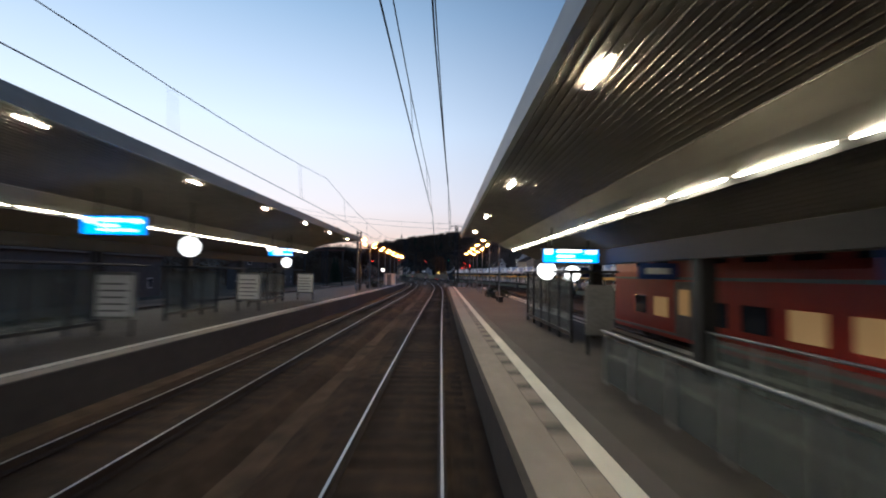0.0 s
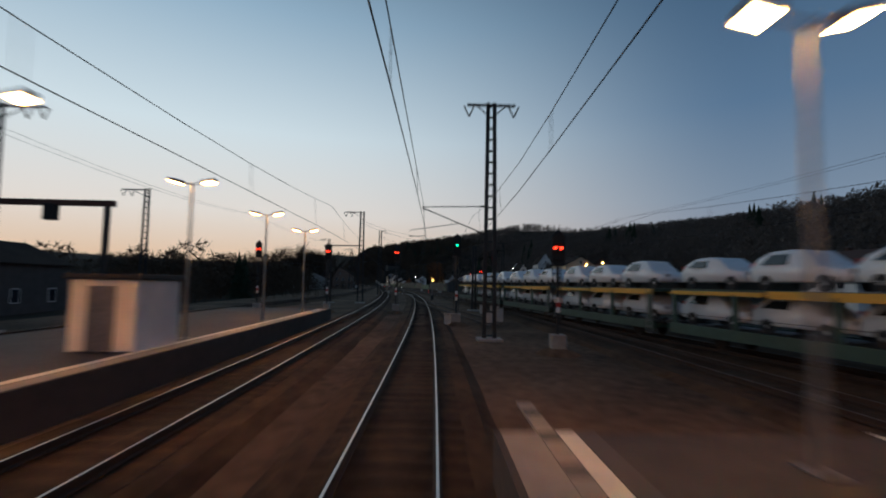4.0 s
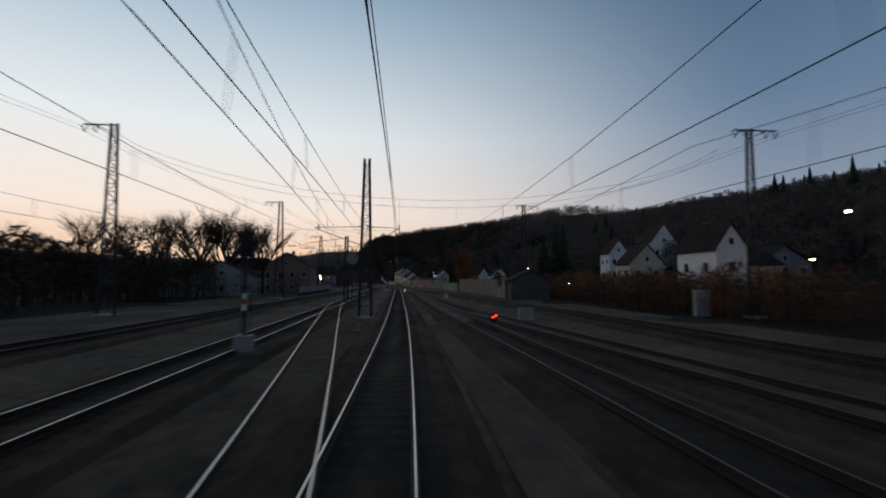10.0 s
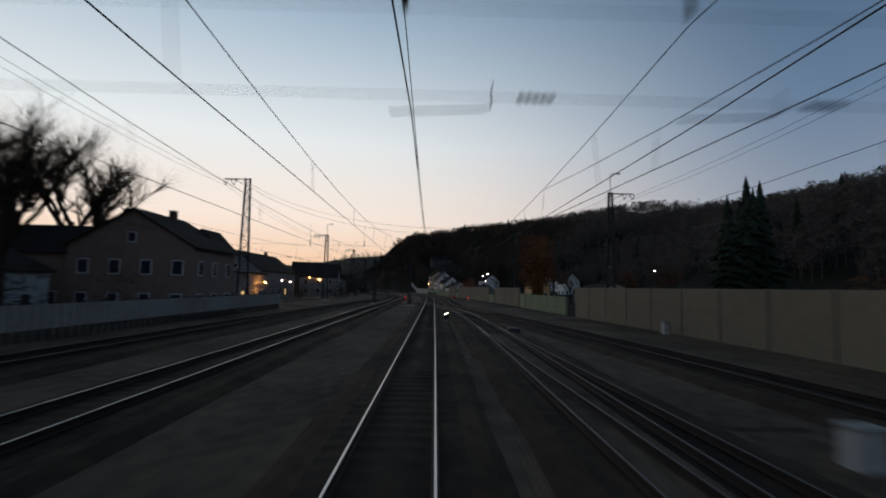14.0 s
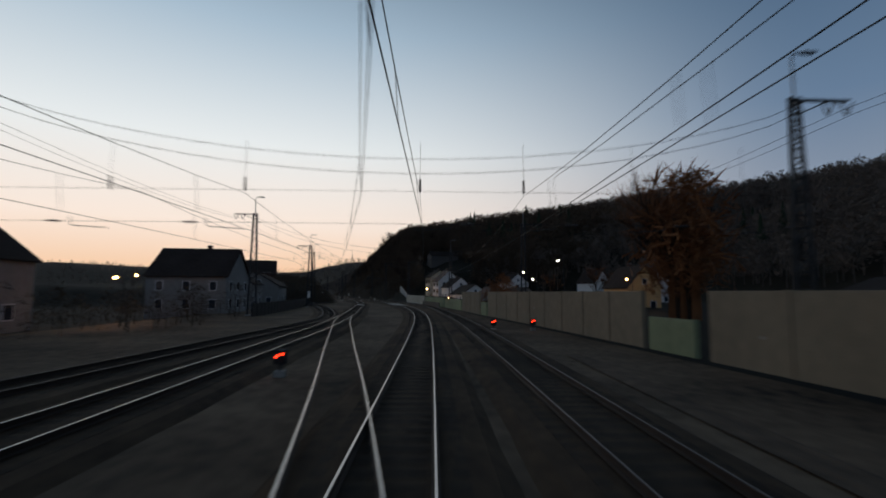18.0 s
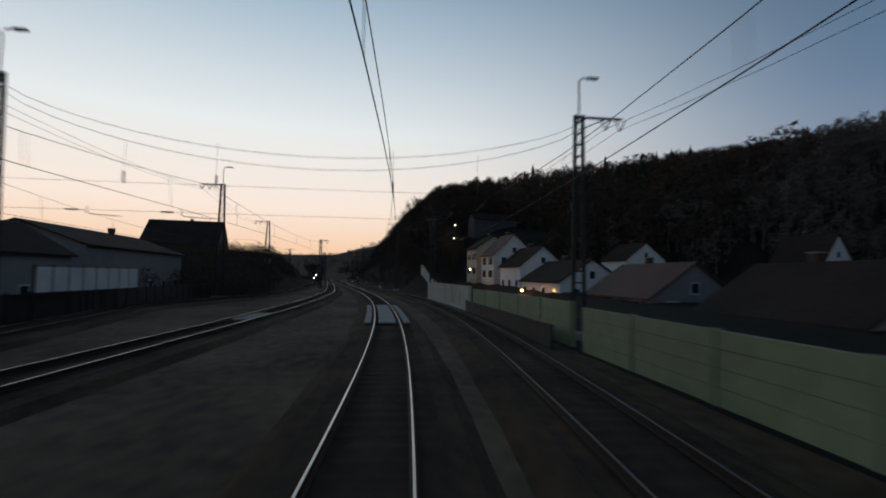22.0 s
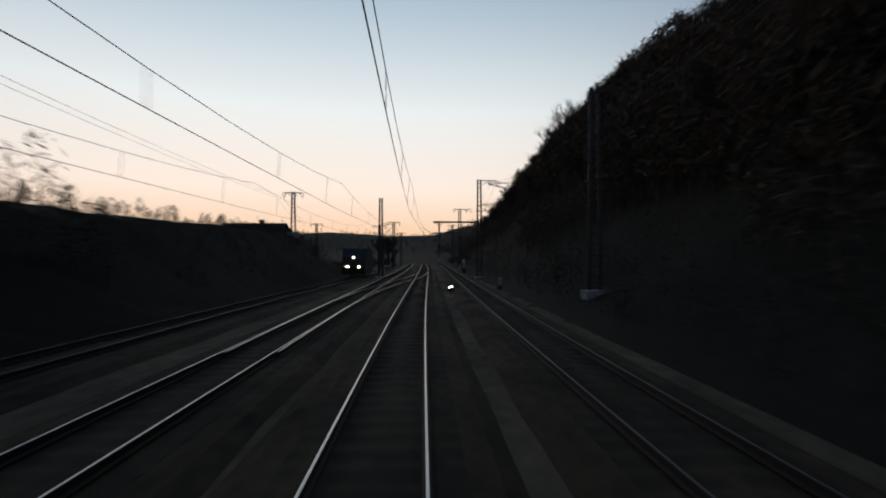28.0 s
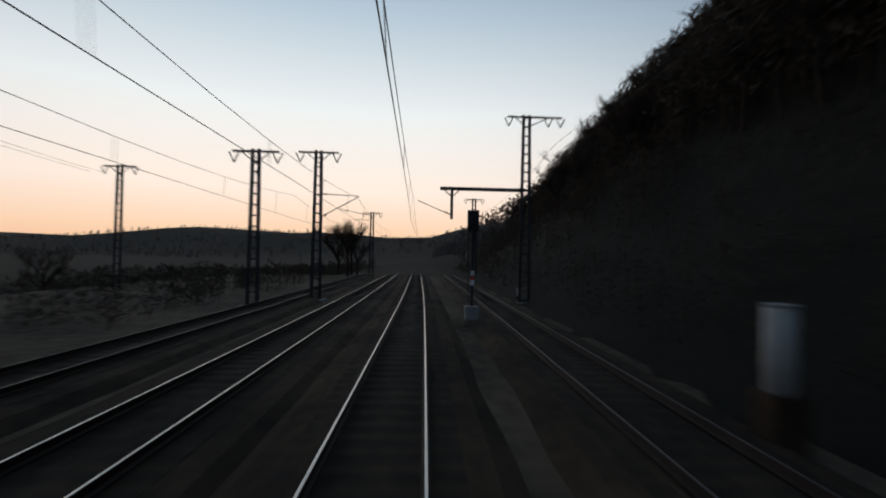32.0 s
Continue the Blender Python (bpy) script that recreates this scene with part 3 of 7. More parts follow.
# ---- station: canopies, lamps, fittings ----
def canopy(name, label, s1, sec, valley, side, strip_u, s0=-60.0):
    """Butterfly roof: sec is the soffit (u, z) from the outer edge to the valley."""
    t = thing(name, label, "platform canopy", kind="structure")
    both = sec + [(2 * valley - u, z) for u, z in reversed(sec)]
    n = len(both)
    sts = list(np.arange(s0, s1 - 2.9, 6.0)) + [s1]
    prof = both + [(u, z + 0.32 if 0 < i < n - 1 else z + 0.2) for i, (u, z) in reversed(list(enumerate(both)))]
    strip("roof_shell", prof, [(s, 0.0) for s in sts], "canopy", t, "brown ribbed roof soffit")
    # lengthwise ribs under the soffit
    cum = [0.0]
    for (u0, z0), (u1, z1) in zip(sec, sec[1:]):
        cum.append(cum[-1] + math.hypot(u1 - u0, z1 - z0))
    for k in range(1, 40):
        d = cum[-1] * k / 40
        u = float(np.interp(d, cum, [p[0] for p in sec]))
        z = float(np.interp(d, cum, [p[1] for p in sec]))
        strip("rib", [(-0.025, -0.009), (0.025, -0.009), (0.03, 0.0), (-0.03, 0.0)], [(s, u, z) for s in sts], "canopy", t)
    # edge trim, girder at the valley
    for u, z in (sec[0], (2 * valley - sec[0][0], sec[0][1])):
        strip("edge_trim", [(-0.05, -0.06), (0.05, -0.06), (0.05, 0.3), (-0.05, 0.3)], [(s, u, z) for s in sts], "canopy_edge", t, "grey metal edge trim")
    gu, gz = sec[-1]
    for q in (-0.24, 0.06):
        strip("girder", [(q, 0.02), (q, -0.46), (q + 0.18, -0.46), (q + 0.18, 0.02)], [(s, gu, gz) for s in sts], "steel_dark", t, "dark steel beam over the columns")
    us, zs = [abs(p[0]) for p in sec], [p[1] for p in sec]
    soffit = lambda u: float(np.interp(abs(u), us, zs))
    for w in ((strip_u,) if side > 0 else (strip_u, 2 * valley - strip_u)):
        sd = side if w == strip_u else -side
        zt, zb = soffit(strip_u - 0.8 * side), soffit(strip_u)
        strip("lighting_trough", [(-0.8 * sd, zt - 0.03), (-0.42 * sd, (zt + zb) / 2 - 0.1), (-0.03 * sd, zb - 0.06), (-0.03 * sd, zb - 0.01), (-0.8 * sd, zt + 0.02)], [(s, w, 0.0) for s in sts], "beam", t, "pale sheet-metal lighting trough")
        strip("lamp_shield", [(0.07 * sd, zb - 0.17), (0.1 * sd, zb - 0.17), (0.1 * sd, zb - 0.02), (0.07 * sd, zb - 0.02)], [(s, w, 0.0) for s in sts], "steel_dark", t, "dark shield beside the strip lights")
        s = s1 - 0.9
        while s > s0:
            bm = bmesh.new()
            box(bm, -0.032, -0.68, -0.05, 0.032, 0.68, 0.0, 0.012)
            lamp = part("strip_light", bm, "e_strip", t, "glowing strip luminaire")
            lamp.matrix_world = at(s, w, zb - 0.05)
            s -= 1.95
    s = s1 - 4.0
    while s > s0:
        eu = sec[0][0] + 0.5 * side
        ez = float(np.interp(abs(eu), [abs(p[0]) for p in sec], [p[1] for p in sec]))
        lamp = part("recessed_lamp", bx(-0.04, -0.19, -0.03, 0.04, 0.19, 0.0, 0.008), "e_recess", t, "recessed rectangular ceiling lamp")
        lamp.matrix_world = at(s, eu, ez - 0.01)
        s -= 6.4
    s = s1 - 3.5
    while s > s0:
        c = part("column", bx(-0.2, -0.2, 0.55, 0.2, 0.2, gz - 0.4, 0.03), "steel_dark", t, "dark square steel column")
        c.matrix_world = at(s, valley, 0)
        s -= 7.2
    return t


CAN_R = canopy("canopy_right", "butterfly platform canopy with brown ribbed soffit and strip lights", 28.2, [(1.83, 4.94), (2.55, 4.9), (3.12, 4.8), (3.75, 4.66), (4.3, 4.46), (4.8, 4.26), (6.3, 3.62)], 6.3, 1, 4.8)
CAN_L = canopy("canopy_left", "butterfly platform canopy with brown ribbed soffit and strip lights", CAN_L_END, [(CLU, 5.7), (CLU - 1.9, 5.6), (CLU - 3.5, 5.3), (CLU - 4.6, 4.95), (CLU - 5.3, 4.55), (CLU - 6.8, 3.95)], CLU - 6.8, -1, CLU - 5.1)

# paving on the right platform: pale slabs, ribbed guide strip, white line, dark band
def slab_rows(parent, u0, u1, s0, s1, ds, du, top, material, name, gap=0.012, pitch=None):
    me = {}
    n_u = max(1, round((u1 - u0) / du))
    w = (u1 - u0) / n_u
    bm = bx(gap / 2, gap / 2, -0.05, w - gap / 2, ds - gap / 2, 0.0)
    mesh = bpy.data.meshes.new(name)
    bm.to_mesh(mesh)
    bm.free()
    mesh.materials.append(M[material])
    s = s0
    while s < s1 - ds * 0.5:
        for i in range(n_u):
            ob = new(name, mesh)
            ob.matrix_world = at(s, u0 + i * w, top + random.uniform(-0.002, 0.002))
            ob.parent = parent
        s += pitch or ds


strip("white_line", [(0, 0), (0.28, 0), (0.28, 0.006), (0, 0.006)], [(s, 2.52, 0.552) for s in np.arange(-60, 86, 4.0)], "white_line", PLAT_R, "worn white safety line")
strip("dark_band", [(0, 0), (0.3, 0), (0.3, 0.004), (0, 0.004)], [(s, 2.82, 0.552) for s in np.arange(-60, 86, 4.0)], "paving_dk", PLAT_R, "dark paving band")
strip("pale_band", [(0, 0), (0.55, 0), (0.55, 0.003), (0, 0.003)], [(s, 1.68, 0.551) for s in np.arange(-60, 86, 4.0)], "paving", PLAT_R, "pale paving along the edge")
slab_rows(PLAT_R, 2.22, 2.52, 0.0, 85.5, 1.3, 0.3, 0.557, "paving", "guide_slab", 0.03)
slab_rows(PLAT_R, 2.23, 2.51, 0.4, 85.5, 0.36, 0.28, 0.561, "paving_dk", "dark_slab", 0.02, 1.3)
strip("white_line", [(0, 0), (-0.25, 0), (-0.25, 0.006), (0, 0.006)], [(s, PLU - 0.55, 0.552) for s in np.arange(-60, 117, 4.0)], "white_line", PLAT_L, "worn white safety line")
strip("pale_band", [(0, 0), (-0.45, 0), (-0.45, 0.003), (0, 0.003)], [(s, PLU - 0.05, 0.552) for s in np.arange(-60, 117, 4.0)], "paving", PLAT_L, "pale paving along the edge")
strip("white_line", [(0, 0), (0.12, 0), (0.12, 0.006), (0, 0.006)], [(s, 7.35, 0.552) for s in np.arange(-60, 86, 4.0)], "white_line", PLAT_R, "worn white safety line")
strip("kerb_edge", [(0, -0.9), (0.35, -0.9), (0.35, 0.004), (0, 0.004)], [(s, 7.8, 0.552) for s in np.arange(-60, 86, 4.0)], "concrete_lt", PLAT_R, "pale concrete platform edge")


def lamp_post(s, u, top, label):
    t = thing("platform_lamp", label, "lamp post", "platform lamp posts", at(s, u, 0.55))
    h = top - 0.55
    bm = bmesh.new()
    tube(bm, [(0, 0, 0), (0, 0, 0.9), (0, 0, 0.95), (0, 0, h)], [0.085, 0.085, 0.06, 0.045], 10)
    part("pole", bm, "steel", t, "grey steel pole")
    part("base_plate", bx(-0.18, -0.18, 0, 0.18, 0.18, 0.03, 0.005), "steel", t)
    for x in (-1, 1):
        bm = bmesh.new()
        tube(bm, [(0, 0, h - 0.05), (x * 0.35, 0, h + 0.02)], 0.03, 6)
        part("bracket", bm, "steel", t)
        bm = bx(-0.28, -0.12, -0.06, 0.28, 0.12, 0.08, 0.04)
        bm.transform(Matrix.Translation((x * 0.62, 0, h + 0.08)) @ Matrix.Rotation(-x * 0.22, 4, "Y"))
        hd = part("lamp_head", bm, "steel", t, "grey lamp housing")
        bm = bx(-0.22, -0.09, -0.085, 0.22, 0.09, -0.062, 0.01)
        bm.transform(Matrix.Translation((x * 0.62, 0, h + 0.08)) @ Matrix.Rotation(-x * 0.22, 4, "Y"))
        part("lens", bm, "e_sodium", hd, "glowing warm sodium lens")
    return t


for s in (39.5, 48, 57, 65.5, 74, 82.5):
    lamp_post(s, 5.35, 6.2, "grey twin-headed platform lamp glowing orange")
for s in (53, 61.5, 70, 78, 86.5, 95, 103.5, 112):
    lamp_post(s, PLU - 1.1, 6.4, "grey twin-headed platform lamp glowing orange")


def clock(s, u, z, r=0.42, hang=1.2):
    t = thing("station_clock", "round white glowing station clock hung from the canopy", "clock", "clocks", at(s, u, z))
    bm = bmesh.new()
    lathe(bm, [(r, -0.1), (r + 0.03, -0.08), (r + 0.03, 0.08), (r, 0.1)], 24, axis="y")
    part("case", bm, "steel_dark", t)
    for y in (-0.105, 0.105):
        bm = bmesh.new()
        lathe(bm, [(r - 0.01, y - 0.008), (r - 0.01, y + 0.008)], 24, axis="y")
        f = part("face", bm, "e_clock", t, "glowing white dial")
        bm = bmesh.new()
        bar(bm, (0, y * 1.12, 0), (0.13, y * 1.12, 0.2), 0.035)
        part("hour_pointer", bm, "black", f)
        bm = bmesh.new()
        bar(bm, (0, y * 1.12, 0), (-0.26, y * 1.12, 0.16), 0.025)
        part("minute_pointer", bm, "black", f)
    bm = bmesh.new()
    tube(bm, [(0, 0, r), (0, 0, r + hang)], 0.025, 6)
    part("hanger", bm, "steel_dark", t)
    return t


clock(18, 4.6, 2.95, 0.36)
clock(20.0, 6.1, 2.85, 0.34)
clock(19.5, CLU - 2.4, 3.7, 0.42, 1.4)
clock(34, CLU - 3.2, 3.4, 0.36, 1.4)


def display(s, u, z, w=1.9, h=0.55):
    t = thing("departure_display", "blue glowing departure display with white lines hung under the canopy", "display", "departure displays", at(s, u, z))
    part("housing", bx(-w / 2 - 0.05, -0.12, -h / 2 - 0.05, w / 2 + 0.05, 0.12, h / 2 + 0.05, 0.02), "steel_dark", t)
    sc = part("screen", bx(-w / 2, -0.135, -h / 2, w / 2, -0.122, h / 2), "e_blue", t, "glowing blue screen")
    for i, (x0, x1, zz, hh) in enumerate(((-0.85, -0.6, 0.06, 0.16), (-0.45, 0.35, 0.12, 0.09), (-0.45, 0.1, -0.04, 0.07), (0.5, 0.85, 0.08, 0.12), (-0.45, 0.7, -0.17, 0.05))):
        part("text_bar", bx(x0, -0.142, zz, x1, -0.137, zz + hh), "e_clock", sc, "white line of writing")
    for x in (-0.6, 0.6):
        bm = bmesh.new()
        tube(bm, [(x, 0, h / 2), (x, 0, h / 2 + 0.9)], 0.025, 6)
        part("hanger", bm, "steel_dark", t)
    return t


display(16.0, 4.95, 3.4, 1.8, 0.42)
display(15.0, CLU - 2.4, 4.1)
display(31.0, CLU - 2.6, 4.0, 1.5, 0.45)


def shelter(s, u, n=4, w=1.6, label="glass wind shelter with dark steel posts"):
    t = thing("wind_shelter", label, "shelter", "wind shelters", at(s, u, 0.56))
    for i in range(n + 1):
        part("post", bx(-0.05, i * w - 0.05, 0, 0.05, i * w + 0.05, 2.3, 0.008), "steel_dark", t)
        if i < n:
            p = part("pane", bx(-0.012, i * w + 0.06, 0.35, 0.012, (i + 1) * w - 0.06, 2.15), "shelter_glass", t, "smoky glass pane")
            part("sill", bx(-0.04, i * w + 0.05, 0.22, 0.04, (i + 1) * w - 0.05, 0.34), "steel_dark", t)
    part("roof", bx(-0.2, -0.2, 2.3, 1.5, n * w + 0.2, 2.38, 0.02), "steel_dark", t)
    return t


M["shelter_glass"] = mat("shelter_glass", (0.5, 0.55, 0.52), 0.06, var=0.15)
M["shelter_glass"].node_tree.nodes["Principled BSDF"].inputs["Transmission Weight"].default_value = 0.88
M["shelter_glass"].node_tree.nodes["Principled BSDF"].inputs["IOR"].default_value = 1.25


def board(s, u, w=1.25, h=1.5, label="white poster case on two posts", fill="white"):
    t = thing("poster_case", label, "notice board", "poster cases", at(s, u, 0.56))
    part("frame", bx(-w / 2, -0.06, 0.55, w / 2, 0.06, 0.6 + h, 0.015), "steel", t)
    part("sheet", bx(-w / 2 + 0.07, -0.07, 0.65, w / 2 - 0.07, -0.062, 0.5 + h), fill, t, "pale printed sheet")
    for i in range(5):
        part("text_bar", bx(-w / 2 + 0.16, -0.076, 0.8 + i * 0.22, w / 2 - 0.3 + 0.1 * (i % 2), -0.072, 0.86 + i * 0.22), "steel", t, "line of small writing")
    for x in (-w / 2 + 0.06, w / 2 - 0.06):
        part("post", bx(x - 0.04, -0.04, 0, x + 0.04, 0.04, 0.6), "steel_dark", t)
    return t


shelter(16.0, 5.0, 5)
shelter(-6.0, 4.9, 4)
board(13.6, 5.15, 0.8, 1.35, "grey glazed notice case on two posts", "steel")
board(24.5, 5.5, 0.9, 1.4)
for s in (8, 16, 27, 38):
    board(s, CLU - 3.0, 1.3, 1.5)
shelter(21, CLU - 4.2, 3)
shelter(2, CLU - 4.2, 4)
shelter(11, CLU - 4.4, 4)
shelter(30, CLU - 4.2, 4)


def balustrade(s0, s1, u, label="glazed balustrade with a steel handrail round the underpass stairs"):
    t = thing("balustrade", label, "railing", m=at(s0, u, 0.56))
    L = s1 - s0
    n = 6
    for i in range(n + 1):
        part("post", bx(-0.03, L * i / n - 0.03, 0, 0.03, L * i / n + 0.03, 1.02), "steel", t)
        if i < n:
            part("pane", bx(-0.01, L * i / n + 0.05, 0.08, 0.01, L * (i + 1) / n - 0.05, 0.95), "shelter_glass", t)
    bm = bmesh.new()
    tube(bm, [(0, -0.1, 1.05), (0, L + 0.1, 1.05)], 0.03, 8)
    part("handrail", bm, "steel", t, "bright steel handrail")
    return t


balustrade(1.5, 10.0, 4.1)
balustrade(1.5, 10.0, 6.3)


def bench(s, u, turn=0.0):
    t = thing("platform_bench", "dark wire-mesh platform bench", "bench", "benches", at(s, u, 0.56, turn))
    for i in range(4):
        x = -0.9 + i * 0.6
        part("seat", bx(x - 0.26, -0.22, 0.42, x + 0.26, 0.22, 0.46, 0.015), "steel_dark", t)
        part("backrest", bx(x - 0.26, 0.2, 0.5, x + 0.26, 0.24, 0.85, 0.015), "steel_dark", t)
    for x in (-0.8, 0.8):
        part("leg", bx(x - 0.03, -0.18, 0, x + 0.03, 0.18, 0.42), "steel_dark", t)
    part("rail", bx(-1.2, -0.03, 0.36, 1.2, 0.03, 0.42), "steel_dark", t)
    return t


bench(39.5, 5.4, 90)
bench(56.0, 6.2, 90)
bench(70.5, PLU - 2.6, 90)


def litter_bin(s, u):
    t = thing("litter_bin", "grey steel litter bin", "litter bin", "litter bins", at(s, u, 0.56))
    bm = bmesh.new()
    lathe(bm, [(0.2, 0.1), (0.24, 0.15), (0.24, 0.85), (0.2, 0.9)], 14)
    part("drum", bm, "steel", t, "", True)
    bm = bmesh.new()
    lathe(bm, [(0.26, 0.88), (0.26, 0.93), (0.1, 1.0)], 14)
    part("lid", bm, "steel_dark", t)
    return t


litter_bin(74.2, 5.5)
litter_bin(60, PLU - 2.4)

# white hut and planter on the left platform end
hut = thing("platform_hut", "small white rendered hut with a dark flat roof", "hut", m=at(92.5, PLU - 1.7, 0.56))
part("wall", bx(-1.0, -1.2, 0, 1.0, 1.2, 2.15, 0.02), "render_white", hut)
part("roof", bx(-1.12, -1.32, 2.15, 1.12, 1.32, 2.32, 0.02), "steel_dark", hut)
part("door", bx(-0.45, -1.24, 0.02, 0.35, -1.2, 1.95), "steel", hut, "grey steel door")
for s, u in ((75, PLU - 2.2), (45.5, 5.9)):
    pl = thing("stone_planter", "dark round planter with a low shrub", "planter", "planters", at(s, u, 0.56))
    bm = bmesh.new()
    lathe(bm, [(0.45, 0), (0.6, 0.1), (0.65, 0.5), (0.55, 0.52), (0.5, 0.4)], 14)
    part("bowl", bm, "kerb", pl)
    tw = random.Random(3)
    v, f = [], []
    for i in range(1500):
        a, r, z = tw.uniform(0, 6.28), 1.2 * tw.random() ** 0.5, tw.uniform(0.1, 1.05)
        c = Vector((math.cos(a) * r, math.sin(a) * r, z * (1.1 - 0.35 * r)))
        d = Vector((tw.uniform(-1, 1), tw.uniform(-1, 1), tw.uniform(-0.3, 1))) * 0.17
        k = len(v)
        v += [c, c + d, c + Vector((-d.y, d.x, d.z)) * 0.4]
        f.append((k, k + 1, k + 2))
    raw("shrub", v, f, "conifer", pl, "dark evergreen twigs")
for s in (5.5, 12.5, 20, 26):
    part_post = thing("platform_sign", "blue platform number board on the canopy column", "sign", "platform signs", at(s, 6.3, 2.7))
    part("plate", bx(-0.5, -0.03, 0, 0.5, 0.03, 0.42, 0.01), "e_sign", part_post)
    part("text_bar", bx(-0.32, -0.036, 0.13, 0.32, -0.032, 0.29), "white", part_post, "white writing")

# ---- overhead line masts ----
_plate = bpy.data.meshes.new("batten")
_b = bx(-0.5, -0.5, -0.5, 0.5, 0.5, 0.5)
_b.to_mesh(_plate)
_b.free()
_plate.materials.append(M["steel_dark"])


def ladder_mast(t, h, w0, w1, depth=0.22, step=0.66):
    """Two pairs of channel legs tied by flat battens, tapering upwards."""
    wide = lambda z: w0 + (w1 - w0) * z / h
    for sx in (-1, 1):
        bm = bmesh.new()
        bar(bm, (sx * wide(0) / 2, 0, -0.4), (sx * wide(h) / 2, 0, h), 0.065, depth)
        part("leg", bm, "steel_dark", t)
    if w0 > 1.0:
        bm = bmesh.new()
        z, side = 0.3, 1
        while z < h - 0.4:
            dz = min(wide(z) * 0.85, h - z - 0.1)
            for y in (-depth * 0.5, depth * 0.5):
                bar(bm, (side * wide(z) / 2, y, z), (-side * wide(z + dz) / 2, y, z + dz), 0.05, 0.03)
                bar(bm, (-side * wide(z) / 2, y, z), (side * wide(z) / 2, y, z), 0.045, 0.03)
            z, side = z + dz, -side
        part("lacing", bm, "steel_dark", t, "diagonal steel lacing")
        return
    z = 0.5
    while z < h - 0.1:
        b = new("batten", _plate)
        b.parent = t
        b.location, b.scale = (0, 0, z), (wide(z) - 0.05, depth * 0.8, 0.085)
        z += step


def insulator(bm, a, b, r=0.07, n=6):
    a, b = Vector(a), Vector(b)
    pts, rad = [], []
    for i in range(n * 2 + 1):
        pts.append(a.lerp(b, i / (n * 2)))
        rad.append(r if i % 2 else r * 0.45)
    tube(bm, pts, rad, 8)


def mast(s, u, h, w0=0.75, w1=0.32, arms="", lamp=False, solid=False, label="tall dark batten-plated steel overhead line mast"):
    t = thing("overhead_line_mast", label, "mast", "overhead line masts", at(s, u, ground_z(s, u)))
    h = h - ground_z(s, u)
    part("foundation", bx(-0.7, -0.7, -0.6, 0.7, 0.7, 0.35, 0.03), "concrete", t, "weathered concrete footing")
    ladder_mast(t, h, w0, w1)
    for a in arms:
        x = -1 if a in "lL" else 1
        long = 2.6 if a in "LR" else 1.4
        bm = bmesh.new()
        bar(bm, (-x * 0.3, 0, h - 0.15), (x * long, 0, h - 0.15), 0.14, 0.12)
        bar(bm, (0, 0, h - 0.9), (x * long * 0.6, 0, h - 0.2), 0.06)
        arm = part("crossarm", bm, "steel_dark", t)
        for px in ((long - 0.1, long - 1.0) if a in "LR" else (long - 0.1,)):
            bm = bmesh.new()
            insulator(bm, (x * px - 0.3, 0, h - 0.2), (x * px, 0, h - 0.85), 0.06, 5)
            part("insulator", bm, "insul", arm, "brown ribbed insulator")
            bm = bmesh.new()
            insulator(bm, (x * px + 0.3, 0, h - 0.2), (x * px, 0, h - 0.85), 0.06, 5)
            part("insulator", bm, "insul", arm, "brown ribbed insulator")
    if lamp:
        bm = bmesh.new()
        tube(bm, [(0, 0, h - 0.5), (0, 0, h + 2.0), (0.1, 0, h + 2.15), (0.7, 0, h + 2.2)], 0.05, 6)
        part("lamp_pole", bm, "steel", t)
        part("lamp_head", bx(0.5, -0.12, h + 2.12, 1.15, 0.12, h + 2.26, 0.03), "steel", t, "unlit grey lamp head")
    return t


def cantilever(s, u_mast, u_wire, label="steel cantilever arm carrying the contact wire"):
    """The hinged tube arm that holds messenger and contact wire over a track."""
    t = thing("cantilever_arm", label, "overhead line arm", "cantilever arms", at(s, u_mast))
    d = u_wire - u_mast
    x = 1 if d > 0 else -1
    bm = bmesh.new()
    tube(bm, [(x * 0.3, 0, 5.6), (d, 0, 7.05)], 0.035, 6)
    part("strut", bm, "steel_dark", t)
    bm = bmesh.new()
    tube(bm, [(x * 0.3, 0, 7.2), (d, 0, 7.1)], 0.03, 6)
    part("top_tube", bm, "steel_dark", t)
    bm = bmesh.new()
    tube(bm, [(x * abs(d) * 0.45, 0, 6.2), (d + x * 0.7, 0, 5.75), (d + x * 0.72, 0, 5.4), (d - x * 0.2, 0, 5.45)], 0.022, 6)
    part("steady_arm", bm, "steel_dark", t)
    for z in (5.6, 7.2):
        bm = bmesh.new()
        insulator(bm, (x * 0.15, 0, z), (x * 0.65, 0, z + (0.1 if z < 6 else 0)), 0.075, 5)
        part("insulator", bm, "insul", t, "brown ribbed insulator")
    return t


def span_wire(name, pts, r, label, group="overhead wires"):
    bm = bmesh.new()
    tube(bm, pts, r, 5)
    return tagged(part(name, bm, "wire"), label, "overhead wire", group)


